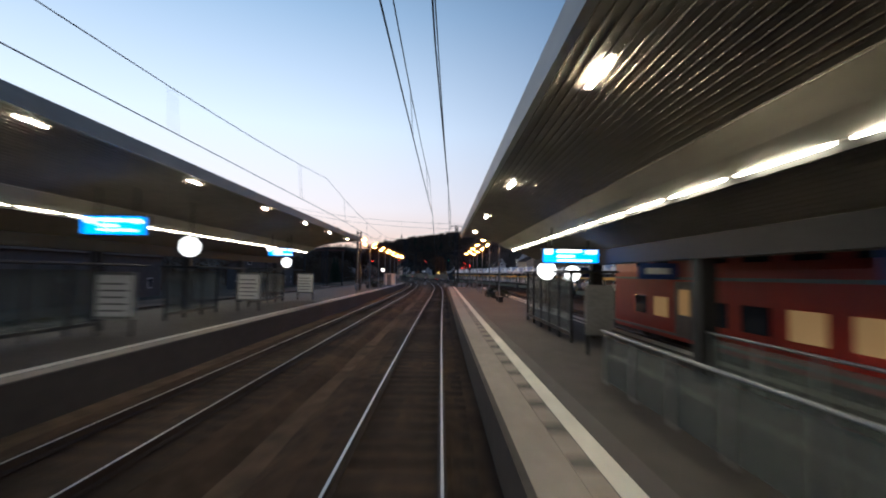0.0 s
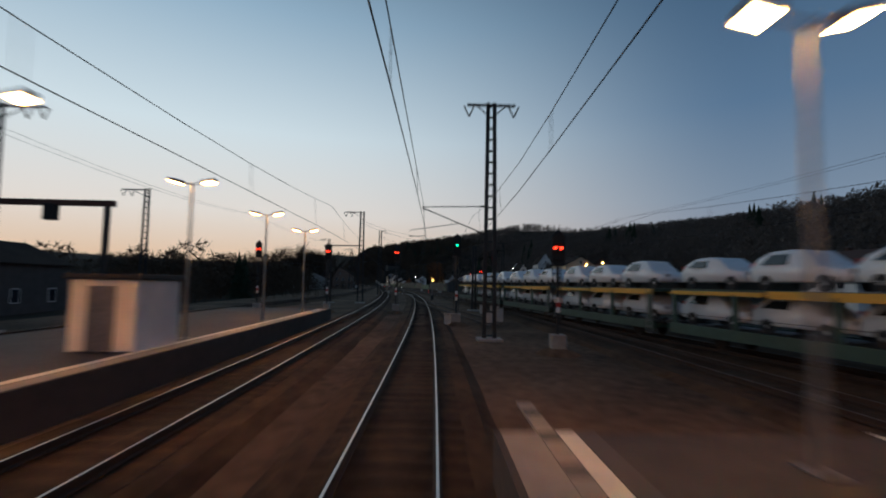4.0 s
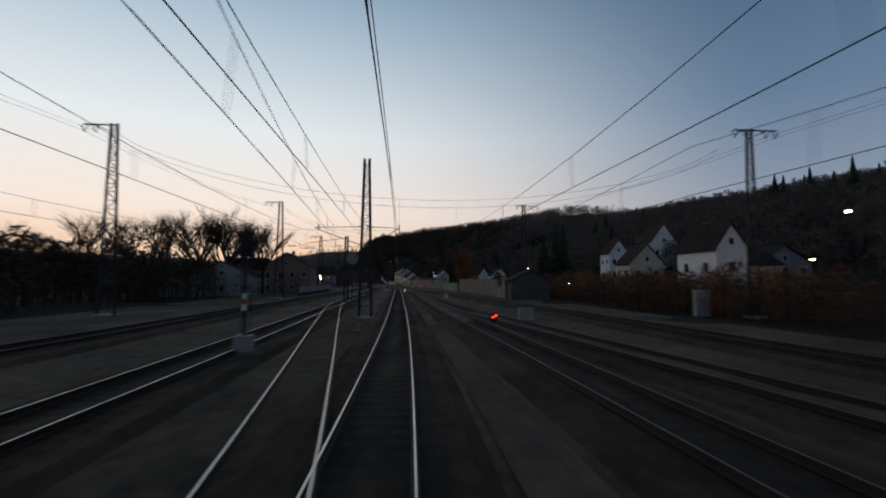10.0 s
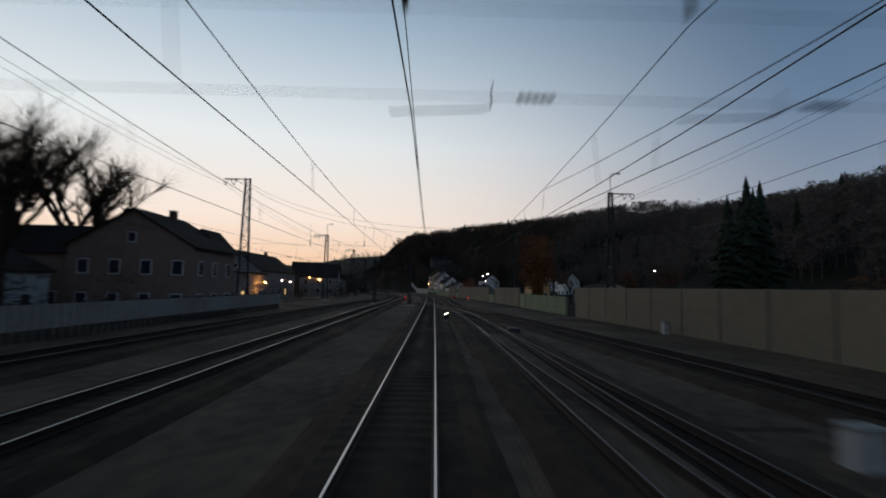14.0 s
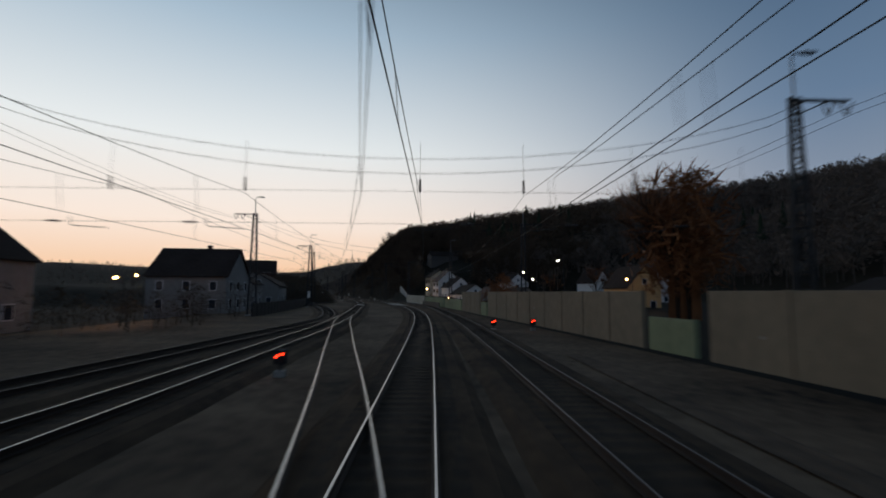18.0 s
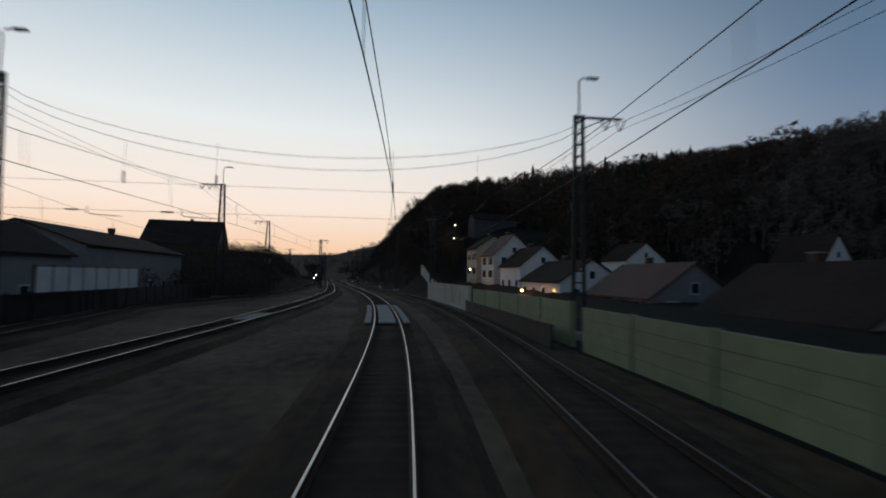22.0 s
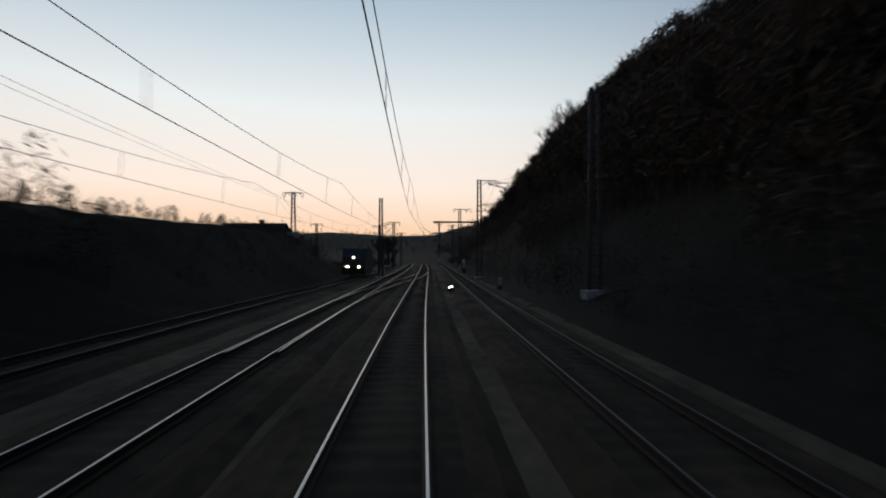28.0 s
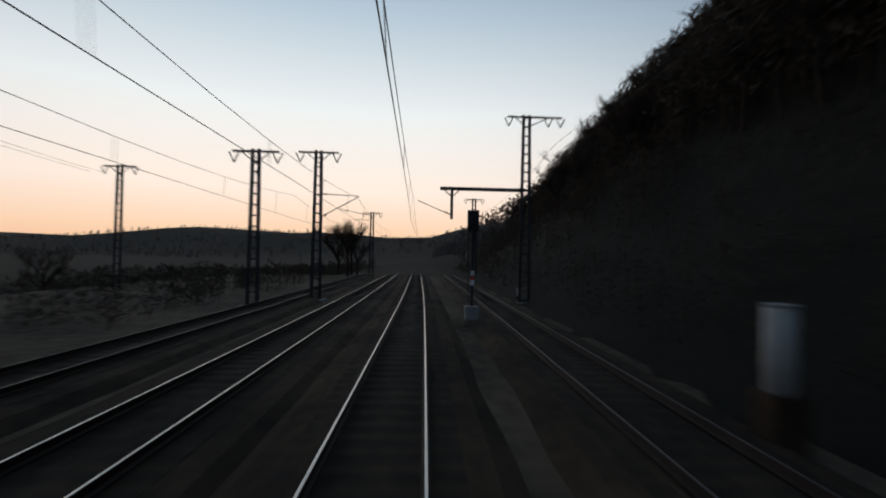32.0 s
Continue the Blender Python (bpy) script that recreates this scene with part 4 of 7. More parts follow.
def catenary(stations, u_of, label, zc=5.45, zm=7.05):
    """Contact wire and sagging messenger with droppers over one track."""
    t = thing("catenary", label, "overhead wire", "overhead wires")
    c, m = [], []
    for i, (a, b) in enumerate(zip(stations, stations[1:])):
        za, zb = (0.25, -0.25) if i % 2 else (-0.25, 0.25)
        for k in range(10):
            f = k / 10
            s = a + (b - a) * f
            u = u_of(s)
            sag = 4 * f * (1 - f)
            c.append(on_line(s, u + za + (zb - za) * f, zc))
            m.append(on_line(s, u + (za + (zb - za) * f) * 0.4, zm - 0.85 * sag))
            if k % 2 == 1:
                d = bmesh.new()
                bar(d, on_line(s, u + za + (zb - za) * f, zc), m[-1], 0.012)
                part("dropper", d, "wire", t)
    bm = bmesh.new()
    tube(bm, c, 0.011, 5)
    part("contact_wire", bm, "wire", t)
    bm = bmesh.new()
    tube(bm, m, 0.01, 5)
    part("messenger_wire", bm, "wire", t)
    return t


STN = [-20, 22, 62, 104, 148, 192, 235, 276, 323, 368, 413, 451, 492, 531, 571, 611, 651, 692]
catenary(STN, lambda s: 0.0, "contact wire and messenger over the main track")
_lu = line_of(LEFT)
catenary(STN, lambda s: float(np.interp(s, [p[0] for p in _lu], [p[1] for p in _lu])), "contact wire and messenger over the second track")
catenary([s for s in STN if s < 560], lambda s: float(np.interp(s, [-60, 20, 60, 90, 129, 147, 160, 177, 196, 215, 234, 262, 330, 420, 455, 510, 540], [24.5, 20.6, 18.2, 15.5, 9.9, 8.2, 7.24, 6.1, 5.48, 5.0, 4.85, 4.6, 4.55, 4.7, 5.2, 5.4, 4.8])), "contact wire and messenger over the goods track")
catenary([s for s in STN if s > 140], lambda s: float(np.interp(s, [140, 215, 330, 392, 432, 475, 500, 540, 590, 700], [-19, -15.5, -13.2, -11.4, -18.8, -19.5, -13.5, -10.2, -8.8, -8.2])), "contact wire and messenger over the third track")

def route_wire(label, ctrl, step=21.0):
    """Contact wire and messenger over a turnout route, through (s, u) places."""
    xs, us = [c[0] for c in ctrl], [c[1] for c in ctrl]
    n = max(2, round((xs[-1] - xs[0]) / step) + 1)
    return catenary(np.linspace(xs[0], xs[-1], n).tolist(), lambda s: float(np.interp(s, xs, us)), label)


route_wire("contact wire and messenger swinging out over the turnout", [(-20, 0.35), (5, 0.52), (43, 1.25), (52, 1.7), (62, 2.2), (70, 2.6), (90, 3.0), (119, 3.07), (127, 3.05), (140, 2.9), (157, 2.3), (165, 1.75), (192, 0.2)], 42)
route_wire("contact wire and messenger leaving over the turnout", [(150, 0.5), (162, 0.05), (177, -1.06), (187, -1.7), (196, -1.95), (210, -2.05), (227, -2.1), (232, -2.5)], 42)
route_wire("contact wire and messenger joining the second track", [(196, -1.9), (215, -3.56), (221, -4.17), (240, -6.2), (262, -7.2)], 42)
route_wire("contact wire and messenger running to an anchor mast", [(232, -2.5), (273, -3.0), (331, -3.15), (348.6, -3.35)], 42)
route_wire("contact wire and messenger over the crossover", [(308, 4.4), (325, 3.5), (331, 2.74), (334, 2.24), (340, 1.37), (349, 0.2), (360, -1.4), (388, -6.6)], 42)
route_wire("contact wire and messenger over the siding", [(120, 17.4), (170, 13.2), (205, 9.8), (218, 8.9), (224, 8.3), (240, 7.3), (274, 5.9), (292, 4.8)], 42)
route_wire("contact wire and messenger over the far siding", [(230, 15.6), (285, 11.8), (310, 9.2), (333, 6.7), (338, 6.1), (350, 5.0), (368, 4.7)], 42)
for lab_z, a_u, b_z in ((7.0, -0.1, 7.4), (5.7, 0.1, 6.6)):
    span_wire("anchor_wire", [on_line(300, a_u, lab_z), on_line(322, a_u - 0.1, lab_z), on_line(334, -0.65 + a_u, lab_z + 0.05), on_line(340.3, -1.85 - a_u, lab_z + 0.25), on_line(348.8, -3.3, b_z)], 0.011, "overhead wire led off to an anchor mast")
# the anchored ends: insulators in the wires before the mast
for s, u, z in ((340.4, -1.75, 7.25), (340.2, -1.95, 5.95), (335.4, 2.15, 6.95), (334.4, 2.25, 5.5), (228.5, -2.3, 5.6), (227.0, -2.2, 6.7)):
    ai = thing("anchor_insulator", "dark ribbed insulator in an anchored overhead wire", "insulator", "anchor insulators", at(s, u, z))
    bm = bmesh.new()
    insulator(bm, (0, -0.45, 0), (0, 0.45, 0.04), 0.085, 6)
    part("sheds", bm, "insul", ai)
    bm = bmesh.new()
    tube(bm, [(0, -0.75, -0.02), (0, -0.5, 0)], 0.03, 6)
    part("clamp", bm, "steel_dark", ai)
    bm = bmesh.new()
    tube(bm, [(0, 0.5, 0.04), (0, 0.8, 0.05)], 0.03, 6)
    part("clamp", bm, "steel_dark", ai)

MASTS = [
    # station, offset, height over the rails, arms, lamp, base width
    (104, 3.9, 13.3, "lr", False, 0.6), (192.8, -8.3, 15.2, "r", False, 0.8), (232, -2.65, 13.0, "", False, 1.05),
    (151, -9.1, 13.6, "L", False, 0.8), (236, -25.2, 16.6, "L", False, 1.45), (276.5, -20.3, 16.3, "L", False, 1.45), (276, 22.4, 16.3, "lR", False, 1.2),
    (323, -20.7, 14.6, "L", False, 1.3), (323, 20.6, 14.0, "R", True, 1.05), (368.5, 17.6, 12.0, "R", True, 1.05),
    (368, -21.5, 13.0, "L", True, 1.15), (413, -22.0, 13.2, "L", True, 1.15), (413, 14.5, 12.5, "R", True, 0.7), (452, -19.4, 12.5, "L", True, 1.1), (452.5, 10.7, 12.2, "R", True, 0.7),
    (492, 8.2, 12.1, "R", False, 0.6), (493.5, -19.5, 14.3, "L", True, 1.15), (533, -17.8, 13.7, "L", False, 1.1), (532, 9.3, 13.8, "R", False, 0.7), (531, -7.1, 10.0, "r", False, 0.5),
    (571, 11.0, 13.0, "R", False, 0.7), (612, -18.6, 11.9, "lr", False, 0.6), (611, -5.95, 10.9, "", False, 0.55),
    (611, 8.1, 13.6, "R", False, 0.7), (651, -6.9, 10.3, "lr", False, 0.6), (646, -9.6, 9.2, "lr", False, 0.6), (651, 8.0, 13.3, "lR", False, 0.7), (660, -26, 10.5, "lr", False, 0.6),
    (692, -7.0, 9.8, "lr", False, 0.6), (692, 8.9, 12.3, "lr", False, 0.7), (348.9, -3.35, 7.6, "", False, 0.4), (353.7, -9.75, 7.6, "", False, 0.4),
    (231, 31.0, 16.3, "lR", False, 1.2), (20, 18, 13.2, "LR", False, 0.7), (62, 30, 13.2, "LR", False, 0.7), (134, 6.2, 7.3, "", False, 0.45), (151, -13.8, 8.4, "", False, 0.5), (104, -24, 12.5, "LR", False, 0.7), (130, -30, 12.5, "L", False, 0.7), (257, -6.9, 8.6, "", False, 0.5),
]
for s, u, h, arms, lamp, w in MASTS:
    mast(s, u, h, w, w * (0.38 if w > 1 else 0.62), arms, lamp, label="tall dark tapering lattice steel overhead line mast" if w > 1 else "tall dark batten-plated steel overhead line mast")
for s, um, uw in [(104, 3.9, 0), (232, -2.65, -6.9), (232, -2.65, 0), (192.8, -8.3, -6.8), (492, 8.9, 4.6), (532, 9.3, 4.7), (531, -7.1, -4.6), (571, 11, 4.5), (611, -5.95, -4.0), (651, -6.9, -4.0), (151, -9.1, -6.1), (134, 6.2, 2.4), (134.6, 6.2, 2.9), (151, -13.8, -18.0), (257, -6.9, -7.2 + 3.0)]:
    cantilever(s, um, uw)

# cross spans between tower pairs
def cross_span(s, ul, ur, zl, zr, low, label="sagging cross-span wires between two masts"):
    t = thing("cross_span", label, "overhead wire", "cross spans")
    for k, (dz, dip) in enumerate(((0.0, low), (-0.35, low - 0.35))):
        bm = bmesh.new()
        pts = []
        for i in range(25):
            f = i / 24
            z = (zl + (zr - zl) * f) * 1.0 + dz
            z = z - (max(zl, zr) - dip) * (4 * f * (1 - f)) ** 0.8 * 0.9
            pts.append(on_line(s, ul + (ur - ul) * f, z))
        tube(bm, pts, 0.014, 5)
        part("span_wire", bm, "wire", t)
    for zz in (7.2, 5.75):
        bm = bmesh.new()
        tube(bm, [on_line(s, ul + (ur - ul) * i / 12, zz) for i in range(13)], 0.009, 5)
        part("steady_wire", bm, "wire", t)
    lines = [float(np.interp(s, [p[0] for p in _lu], [p[1] for p in _lu])), 0.0]
    lines += [v for v in (float(np.interp(s, [60, 105, 150, 190, 230, 262, 700], [11.2, 10.3, 8.6, 6.9, 5.3, 4.6, 4.6])), -13.5, 9.5, 14.5) if ul + 2 < v < ur - 2]
    for uu in lines:
        bm = bmesh.new()
        x = -1 if uu < -1 else 1
        tube(bm, [on_line(s, uu + x * 1.5, 5.95), on_line(s, uu + x * 1.5, 5.6), on_line(s, uu + x * 1.35, 5.55), on_line(s, uu - x * 0.1, 5.47)], 0.018, 5)
        part("steady_arm", bm, "steel_dark", t)
        bm = bmesh.new()
        insulator(bm, on_line(s, uu + x * 1.9, 5.75), on_line(s, uu + x * 2.5, 5.75), 0.06, 5)
        part("insulator", bm, "insul", t, "dark ribbed insulator")
        bm = bmesh.new()
        insulator(bm, on_line(s, uu + 0.1, 7.15), on_line(s, uu + 0.1, 7.75), 0.07, 6)
        part("insulator", bm, "insul", t, "dark ribbed insulator")
        bm = bmesh.new()
        tube(bm, [on_line(s, uu + 0.1, 7.75), on_line(s, uu + 0.1, low + 0.6)], 0.008, 5)
        part("hanger", bm, "wire", t)
    return t


for s, ul, ur, zl, zr, low in [(62, -24, 30, 12.5, 12.8, 9.0), (148, -9, 30, 12.0, 13.2, 9.2), (192.8, -8.3, 28, 14.2, 14.2, 9.2), (235, -24.8, 31, 15.6, 15.6, 9.4), (276, -20.2, 22.4, 15.6, 15.6, 9.6), (323, -20.7, 20.6, 14.2, 13.6, 9.2), (368, -21.5, 17.7, 12.6, 11.6, 8.8), (413, -22, 14.9, 12.8, 11.5, 8.8), (452, -19.4, 10.7, 12.0, 11.6, 8.8)]:
    cross_span(s, ul, ur, zl, zr, low)

# feeder lines along the mast tops
def feeder(pts, label):
    out = []
    for (s0, u0, z0), (s1, u1, z1) in zip(pts, pts[1:]):
        for i in range(8):
            f = i / 8
            out.append(on_line(s0 + (s1 - s0) * f, u0 + (u1 - u0) * f, z0 + (z1 - z0) * f - 0.8 * 4 * f * (1 - f)))
    out.append(on_line(*pts[-1]))
    span_wire("feeder_line", out, 0.012, label, "feeder lines")


for d in (2.4, 1.5):
    feeder([(104, -24 - d, 11.8), (151, -24 - d, 12.8), (235, -24.8 - d, 15.6), (276, -20.2 - d, 15.4), (323, -20.7 - d, 13.7), (368, -21.5 - d, 12.2), (413, -22 - d, 12.4), (452, -19.4 - d, 11.7), (493.5, -19.5 - d, 13.5), (533, -17.8 - d, 12.9), (612, -18.6 - d, 11.1), (660, -26 - d, 9.8)], "feeder wire hung along the mast tops")
    feeder([(20, 18 + d, 12.4), (62, 30 + d, 12.4), (150, 30 + d, 13.5), (230, 30.2 + d, 15.2), (275, 22.2 + d, 15.2), (323, 20.6 + d, 13.2), (368, 17.7 + d, 11.1), (413, 14.9 + d, 11.8), (452.5, 10.7 + d, 11.4), (492, 8.2 + d, 11.3), (532, 9.3 + d, 13.0), (571, 11 + d, 12.2), (611, 8.1 + d, 12.8), (651, 8.6 + d, 11.2), (692, 9 + d, 10.2)], "feeder wire hung along the mast tops")

# narrow switch pillar and bushes of the left platform
pl = thing("platform_pillar", "tall dark batten-plated pillar clad at its foot on the platform", "mast", m=at(62.5, -10.2, 0.55))
part("cladding", bx(-0.35, -0.35, 0, 0.35, 0.35, 3.2, 0.03), "steel_dark", pl, "dark sheet cladding")
for x, y in ((-0.22, -0.22), (0.22, -0.22), (0.22, 0.22), (-0.22, 0.22)):
    part("leg", bx(x - 0.05, y - 0.05, 3.2, x + 0.05, y + 0.05, 7.6), "steel_dark", pl)
for k in range(9):
    part("batten", bx(-0.27, -0.29, 3.4 + k * 0.48, 0.27, -0.27, 3.55 + k * 0.48), "steel_dark", pl)
for k in range(4):
    bm = bmesh.new()
    insulator(bm, (-0.3, -0.1, 6.0 + k * 0.35), (-0.85, -0.1, 6.1 + k * 0.35), 0.08, 5)
    part("insulator", bm, "insul", pl, "brown ribbed insulator")
sg_ = thing("lit_sign", "small white glowing sign on a thin post", "sign", m=at(88, PLU - 2.6, 0.56))
part("case", bx(-0.35, -0.1, 2.5, 0.35, 0.1, 3.05, 0.02), "steel_dark", sg_)
part("face", bx(-0.31, -0.12, 2.54, 0.31, -0.102, 3.01), "e_clock", sg_, "glowing white face")
part("post", bx(-0.04, -0.04, 0, 0.04, 0.04, 2.5), "steel_dark", sg_)

bh = thing("portal_beam", "thin steel portal beam between two masts", "gantry", m=at(151, -9.1, 0))
part("beam", bx(-5.2, -0.07, 8.2, 0.0, 0.07, 8.36), "steel_dark", bh)
part("bracket", bx(-5.6, -0.25, 8.05, -4.6, 0.25, 8.3), "steel_dark", bh)

# ---- trees ----
def twig_tree(h, spread, seed, depth=4, n0=6, rust=False):
    """Trunk and forking limbs of a bare tree, and a crown of fine twig blades."""
    rnd = random.Random(seed)
    trunk, crown = bmesh.new(), ([], [])

    def blade(a, b, w):
        d = (b - a)
        s = d.cross(Vector((rnd.random() - 0.5, rnd.random() - 0.5, 0.2))).normalized() * w
        k = len(crown[0])
        crown[0].extend((a - s, a + s, b))
        crown[1].append((k, k + 1, k + 2))

    def grow(p, d, length, rad, lev):
        q = p + d * length
        mid = p.lerp(q, 0.5) + Vector((rnd.uniform(-1, 1), rnd.uniform(-1, 1), 0)) * length * 0.06
        if lev >= depth - 2 or lev == 0 or rad > 0.02:
            tube(trunk, [p, mid, q], [rad, rad * 0.85, rad * 0.7], 5 if lev < 2 else 3, cap=False)
        if lev == depth:
            return
        kids = n0 if lev == 0 else rnd.randint(3, 4)
        for i in range(kids):
            f = rnd.uniform(0.45, 1.0) if lev == 0 else rnd.uniform(0.35, 1.0)
            az = rnd.uniform(0, 2 * math.pi)
            tilt = rnd.uniform(0.35, 0.95) * (1.0 if lev == 0 else 0.9)
            side = Vector((math.cos(az), math.sin(az), 0))
            nd = (d * math.cos(tilt) + side * math.sin(tilt) * spread + Vector((0, 0, 0.18))).normalized()
            base = p.lerp(q, f)
            if lev >= depth - 2:
                for _ in range(6):
                    t2 = (nd + Vector((rnd.uniform(-1, 1), rnd.uniform(-1, 1), rnd.uniform(-0.4, 0.9))) * 0.7).normalized()
                    b0 = base + nd * rnd.uniform(0, length * 0.5)
                    blade(b0, b0 + t2 * length * rnd.uniform(0.5, 1.3), 0.003 + 0.004 * rnd.random())
            grow(base, nd, length * rnd.uniform(0.5, 0.72), rad * 0.52, lev + 1)

    grow(Vector((0, 0, -0.3)), Vector((0, 0, 1)), h * 0.42, h * 0.018, 0)
    return trunk, crown


def make_tree(name, h, spread, seed, label, depth=4, leaf="twig"):
    t = thing(name, label, "tree", "bare trees")
    trunk, crown = twig_tree(h, spread, seed, depth)
    part("trunk", trunk, "bark", t, "", True)
    raw("crown", crown[0], crown[1], leaf, t, "fine bare winter twigs")
    return t


BARE = [make_tree("bare_tree", 11.0, 1.0, k, "tall bare deciduous tree with fine winter twigs", 4) for k in (1, 2, 3)]
RUST = [make_tree("rust_tree", 10.0, 0.8, 9, "tall birch with a few rust-brown winter leaves", 4, "rust_leaf")]
_used = set()


def in_garden(s, u):
    """Open ground below the house on the slope, and a grassy ledge in the woods."""
    if 588 < s < 655 and abs(u - float(np.interp(s, [588, 605, 623, 650], [30.5, 26.7, 22.3, 20.5]))) < 2.6:
        return True
    return 524 < s < 572 and 23 + (s - 524) * 0.12 < u < 49


def plant(src, s, u, size, turn, label=""):
    if in_garden(s, u):
        return None
    p = on_line(s, u)
    m = pose(p.x, p.y, ground_z(s, u) - 0.1, 0, 0, turn)
    if src.name not in _used:
        _used.add(src.name)
        src.matrix_world = m
        src.scale = (size, size, size)
        ob = src
    else:
        ob = copy_thing(src, m)
        ob.scale = (size, size, size)
    if label:
        ob["label"] = label
    return ob


rnd = random.Random(5)
for i in range(26):
    s = 196 + i * 5.6 + rnd.uniform(-2, 2)
    plant(BARE[i % 3], s, rnd.uniform(-58, -40) - max(0, (s - 300)) * 0.1, rnd.uniform(0.85, 1.3), rnd.uniform(0, 360))
for s, u, z in [(304, -30.5, 1.89), (303, -37, 2.10), (300, -43, 2.18), (312, -47, 2.39), (319, -43, 2.55), (328, -40, 2.32), (331, -46, 2.68), (314, -56, 2.47), (296, -52, 2.18), (290, -58, 2.18), (694, -11.0, 1.1), (700, -13.5, 1.2), (706, -12, 1.15), (697, -9.8, 0.8), (640, -30, 0.6), (668, -38, 0.8)]:
    plant(BARE[rnd.randrange(3)], s, u, z, rnd.uniform(0, 360))
for s, u, z in [(401, 29.3, 2.2), (402.5, 30.6, 1.8), (400.2, 30.2, 1.6), (371, 34.5, 0.45), (376, 34.3, 0.4), (382, 34.2, 0.45), (426, 31, 0.9), (432, 26, 0.75), (372, 30, 0.9), (340, 36, 0.9), (346, 33, 0.85)]:
    plant(RUST[0], s, u, z, rnd.uniform(0, 360))
for i in range(16):
    plant(BARE[i % 3], 505 + i * 9 + rnd.uniform(-3, 3), rnd.uniform(19, 34), rnd.uniform(0.6, 0.95), rnd.uniform(0, 360))


def ridge_at(s):
    return float(np.interp(s, HILL_S, HILL_FOOT)), float(np.interp(s, HILL_S, HILL_WIDE))


for i in range(30):
    s = 552 + i * 5.4 + rnd.uniform(-2.5, 2.5)
    f, w = float(np.interp(s, HILL_S, HILL_FOOT)), float(np.interp(s, HILL_S, HILL_WIDE))
    plant(BARE[i % 3], s, f + w * rnd.uniform(0.62, 1.0), rnd.uniform(0.8, 1.15), rnd.uniform(0, 360))


for i in range(60):
    s = 540 + i * 3.4 + rnd.uniform(-2.5, 2.5)
    f, w = ridge_at(s)
    plant(BARE[i % 3], s, f + w * rnd.uniform(0.32, 0.8), rnd.uniform(0.85, 1.35), rnd.uniform(0, 360))


for s, d, z in [(548, 12, 1.0), (553, 16, 1.15), (557, 13, 1.1), (562, 18, 1.2), (566, 14, 1.0), (571, 17, 1.25), (577, 15, 1.15), (583, 18, 1.2), (590, 15, 1.1), (597, 17, 1.2)]:
    plant(BARE[int(s) % 3], s, ridge_at(s)[0] + d, z, rnd.uniform(0, 360))


for s, u, z in [(655, 32, 1.7), (648, 29.5, 1.6), (660, 36, 1.6), (640, 25, 1.4), (634, 26, 1.3), (666, 39, 1.6), (628, 30, 1.2)]:
    plant(BARE[int(s) % 3], s, u, z, rnd.uniform(0, 360))


# the woods on the ridge: one mass of bare crowns with conifers on the skyline
def wood(name, label, spots, kind_of, material, seed, blades=40, fat=1.0):
    rnd2 = random.Random(seed)
    verts, faces = [], []
    for x, y, z, h in spots:
        base = Vector((x, y, z))
        if kind_of == "conifer":
            for k in range(17):
                zz = h * (0.06 + 0.052 * k)
                r = h * 0.23 * (1.06 - k / 17.0) * rnd2.uniform(0.8, 1.15)
                n = 11
                off = rnd2.random() * 6
                for j in range(n):
                    a = off + 2 * math.pi * (j + rnd2.uniform(-0.3, 0.3)) / n
                    q = len(verts)
                    rr, wd = r * rnd2.uniform(0.6, 1.2), r * rnd2.uniform(0.24, 0.4)
                    out, side = Vector((math.cos(a), math.sin(a), 0)), Vector((-math.sin(a), math.cos(a), 0))
                    drop = h * rnd2.uniform(0.01, 0.06)
                    verts += [base + Vector((0, 0, zz + h * 0.07)) + out * rr * 0.05, base + out * rr * 0.55 + side * wd + Vector((0, 0, zz - drop * 0.4)), base + out * rr + Vector((0, 0, zz - drop)), base + out * rr * 0.55 - side * wd + Vector((0, 0, zz - drop * 0.4))]
                    faces.append((q, q + 1, q + 2, q + 3))
            q = len(verts)
            verts += [base + Vector((-0.012 * h, 0, -0.5)), base + Vector((0.012 * h, 0, -0.5)), base + Vector((0, 0, h * 0.99))]
            faces.append((q, q + 1, q + 2))
        else:
            q = len(verts)
            w = h * 0.02
            verts += [base + Vector((-w, 0, -0.5)), base + Vector((w, 0, -0.5)), base + Vector((0, 0, h * 0.8))]
            faces.append((q, q + 1, q + 2))
            for k in range(blades):
                a = rnd2.uniform(0, 2 * math.pi)
                rr = h * 0.27 * math.sqrt(rnd2.random())
                zz = h * rnd2.uniform(0.3, 0.98)
                rr *= 1.0 if zz < h * 0.7 else (1.05 - zz / h) * 3.3
                c = base + Vector((math.cos(a) * rr, math.sin(a) * rr, zz))
                d = Vector((rnd2.uniform(-1, 1), rnd2.uniform(-1, 1), rnd2.uniform(-0.3, 1.2))).normalized() * h * rnd2.uniform(0.05, 0.12)
                sd = d.cross(Vector((rnd2.uniform(-1, 1), rnd2.uniform(-1, 1), rnd2.uniform(-1, 1)))).normalized() * h * rnd2.uniform(0.004, 0.016) * fat
                q = len(verts)
                verts += [c - d * 0.5 - sd, c - d * 0.5 + sd, c + d]
                faces.append((q, q + 1, q + 2))
    return tagged(raw(name, verts, faces, material), label, "woodland", kind="stuff")


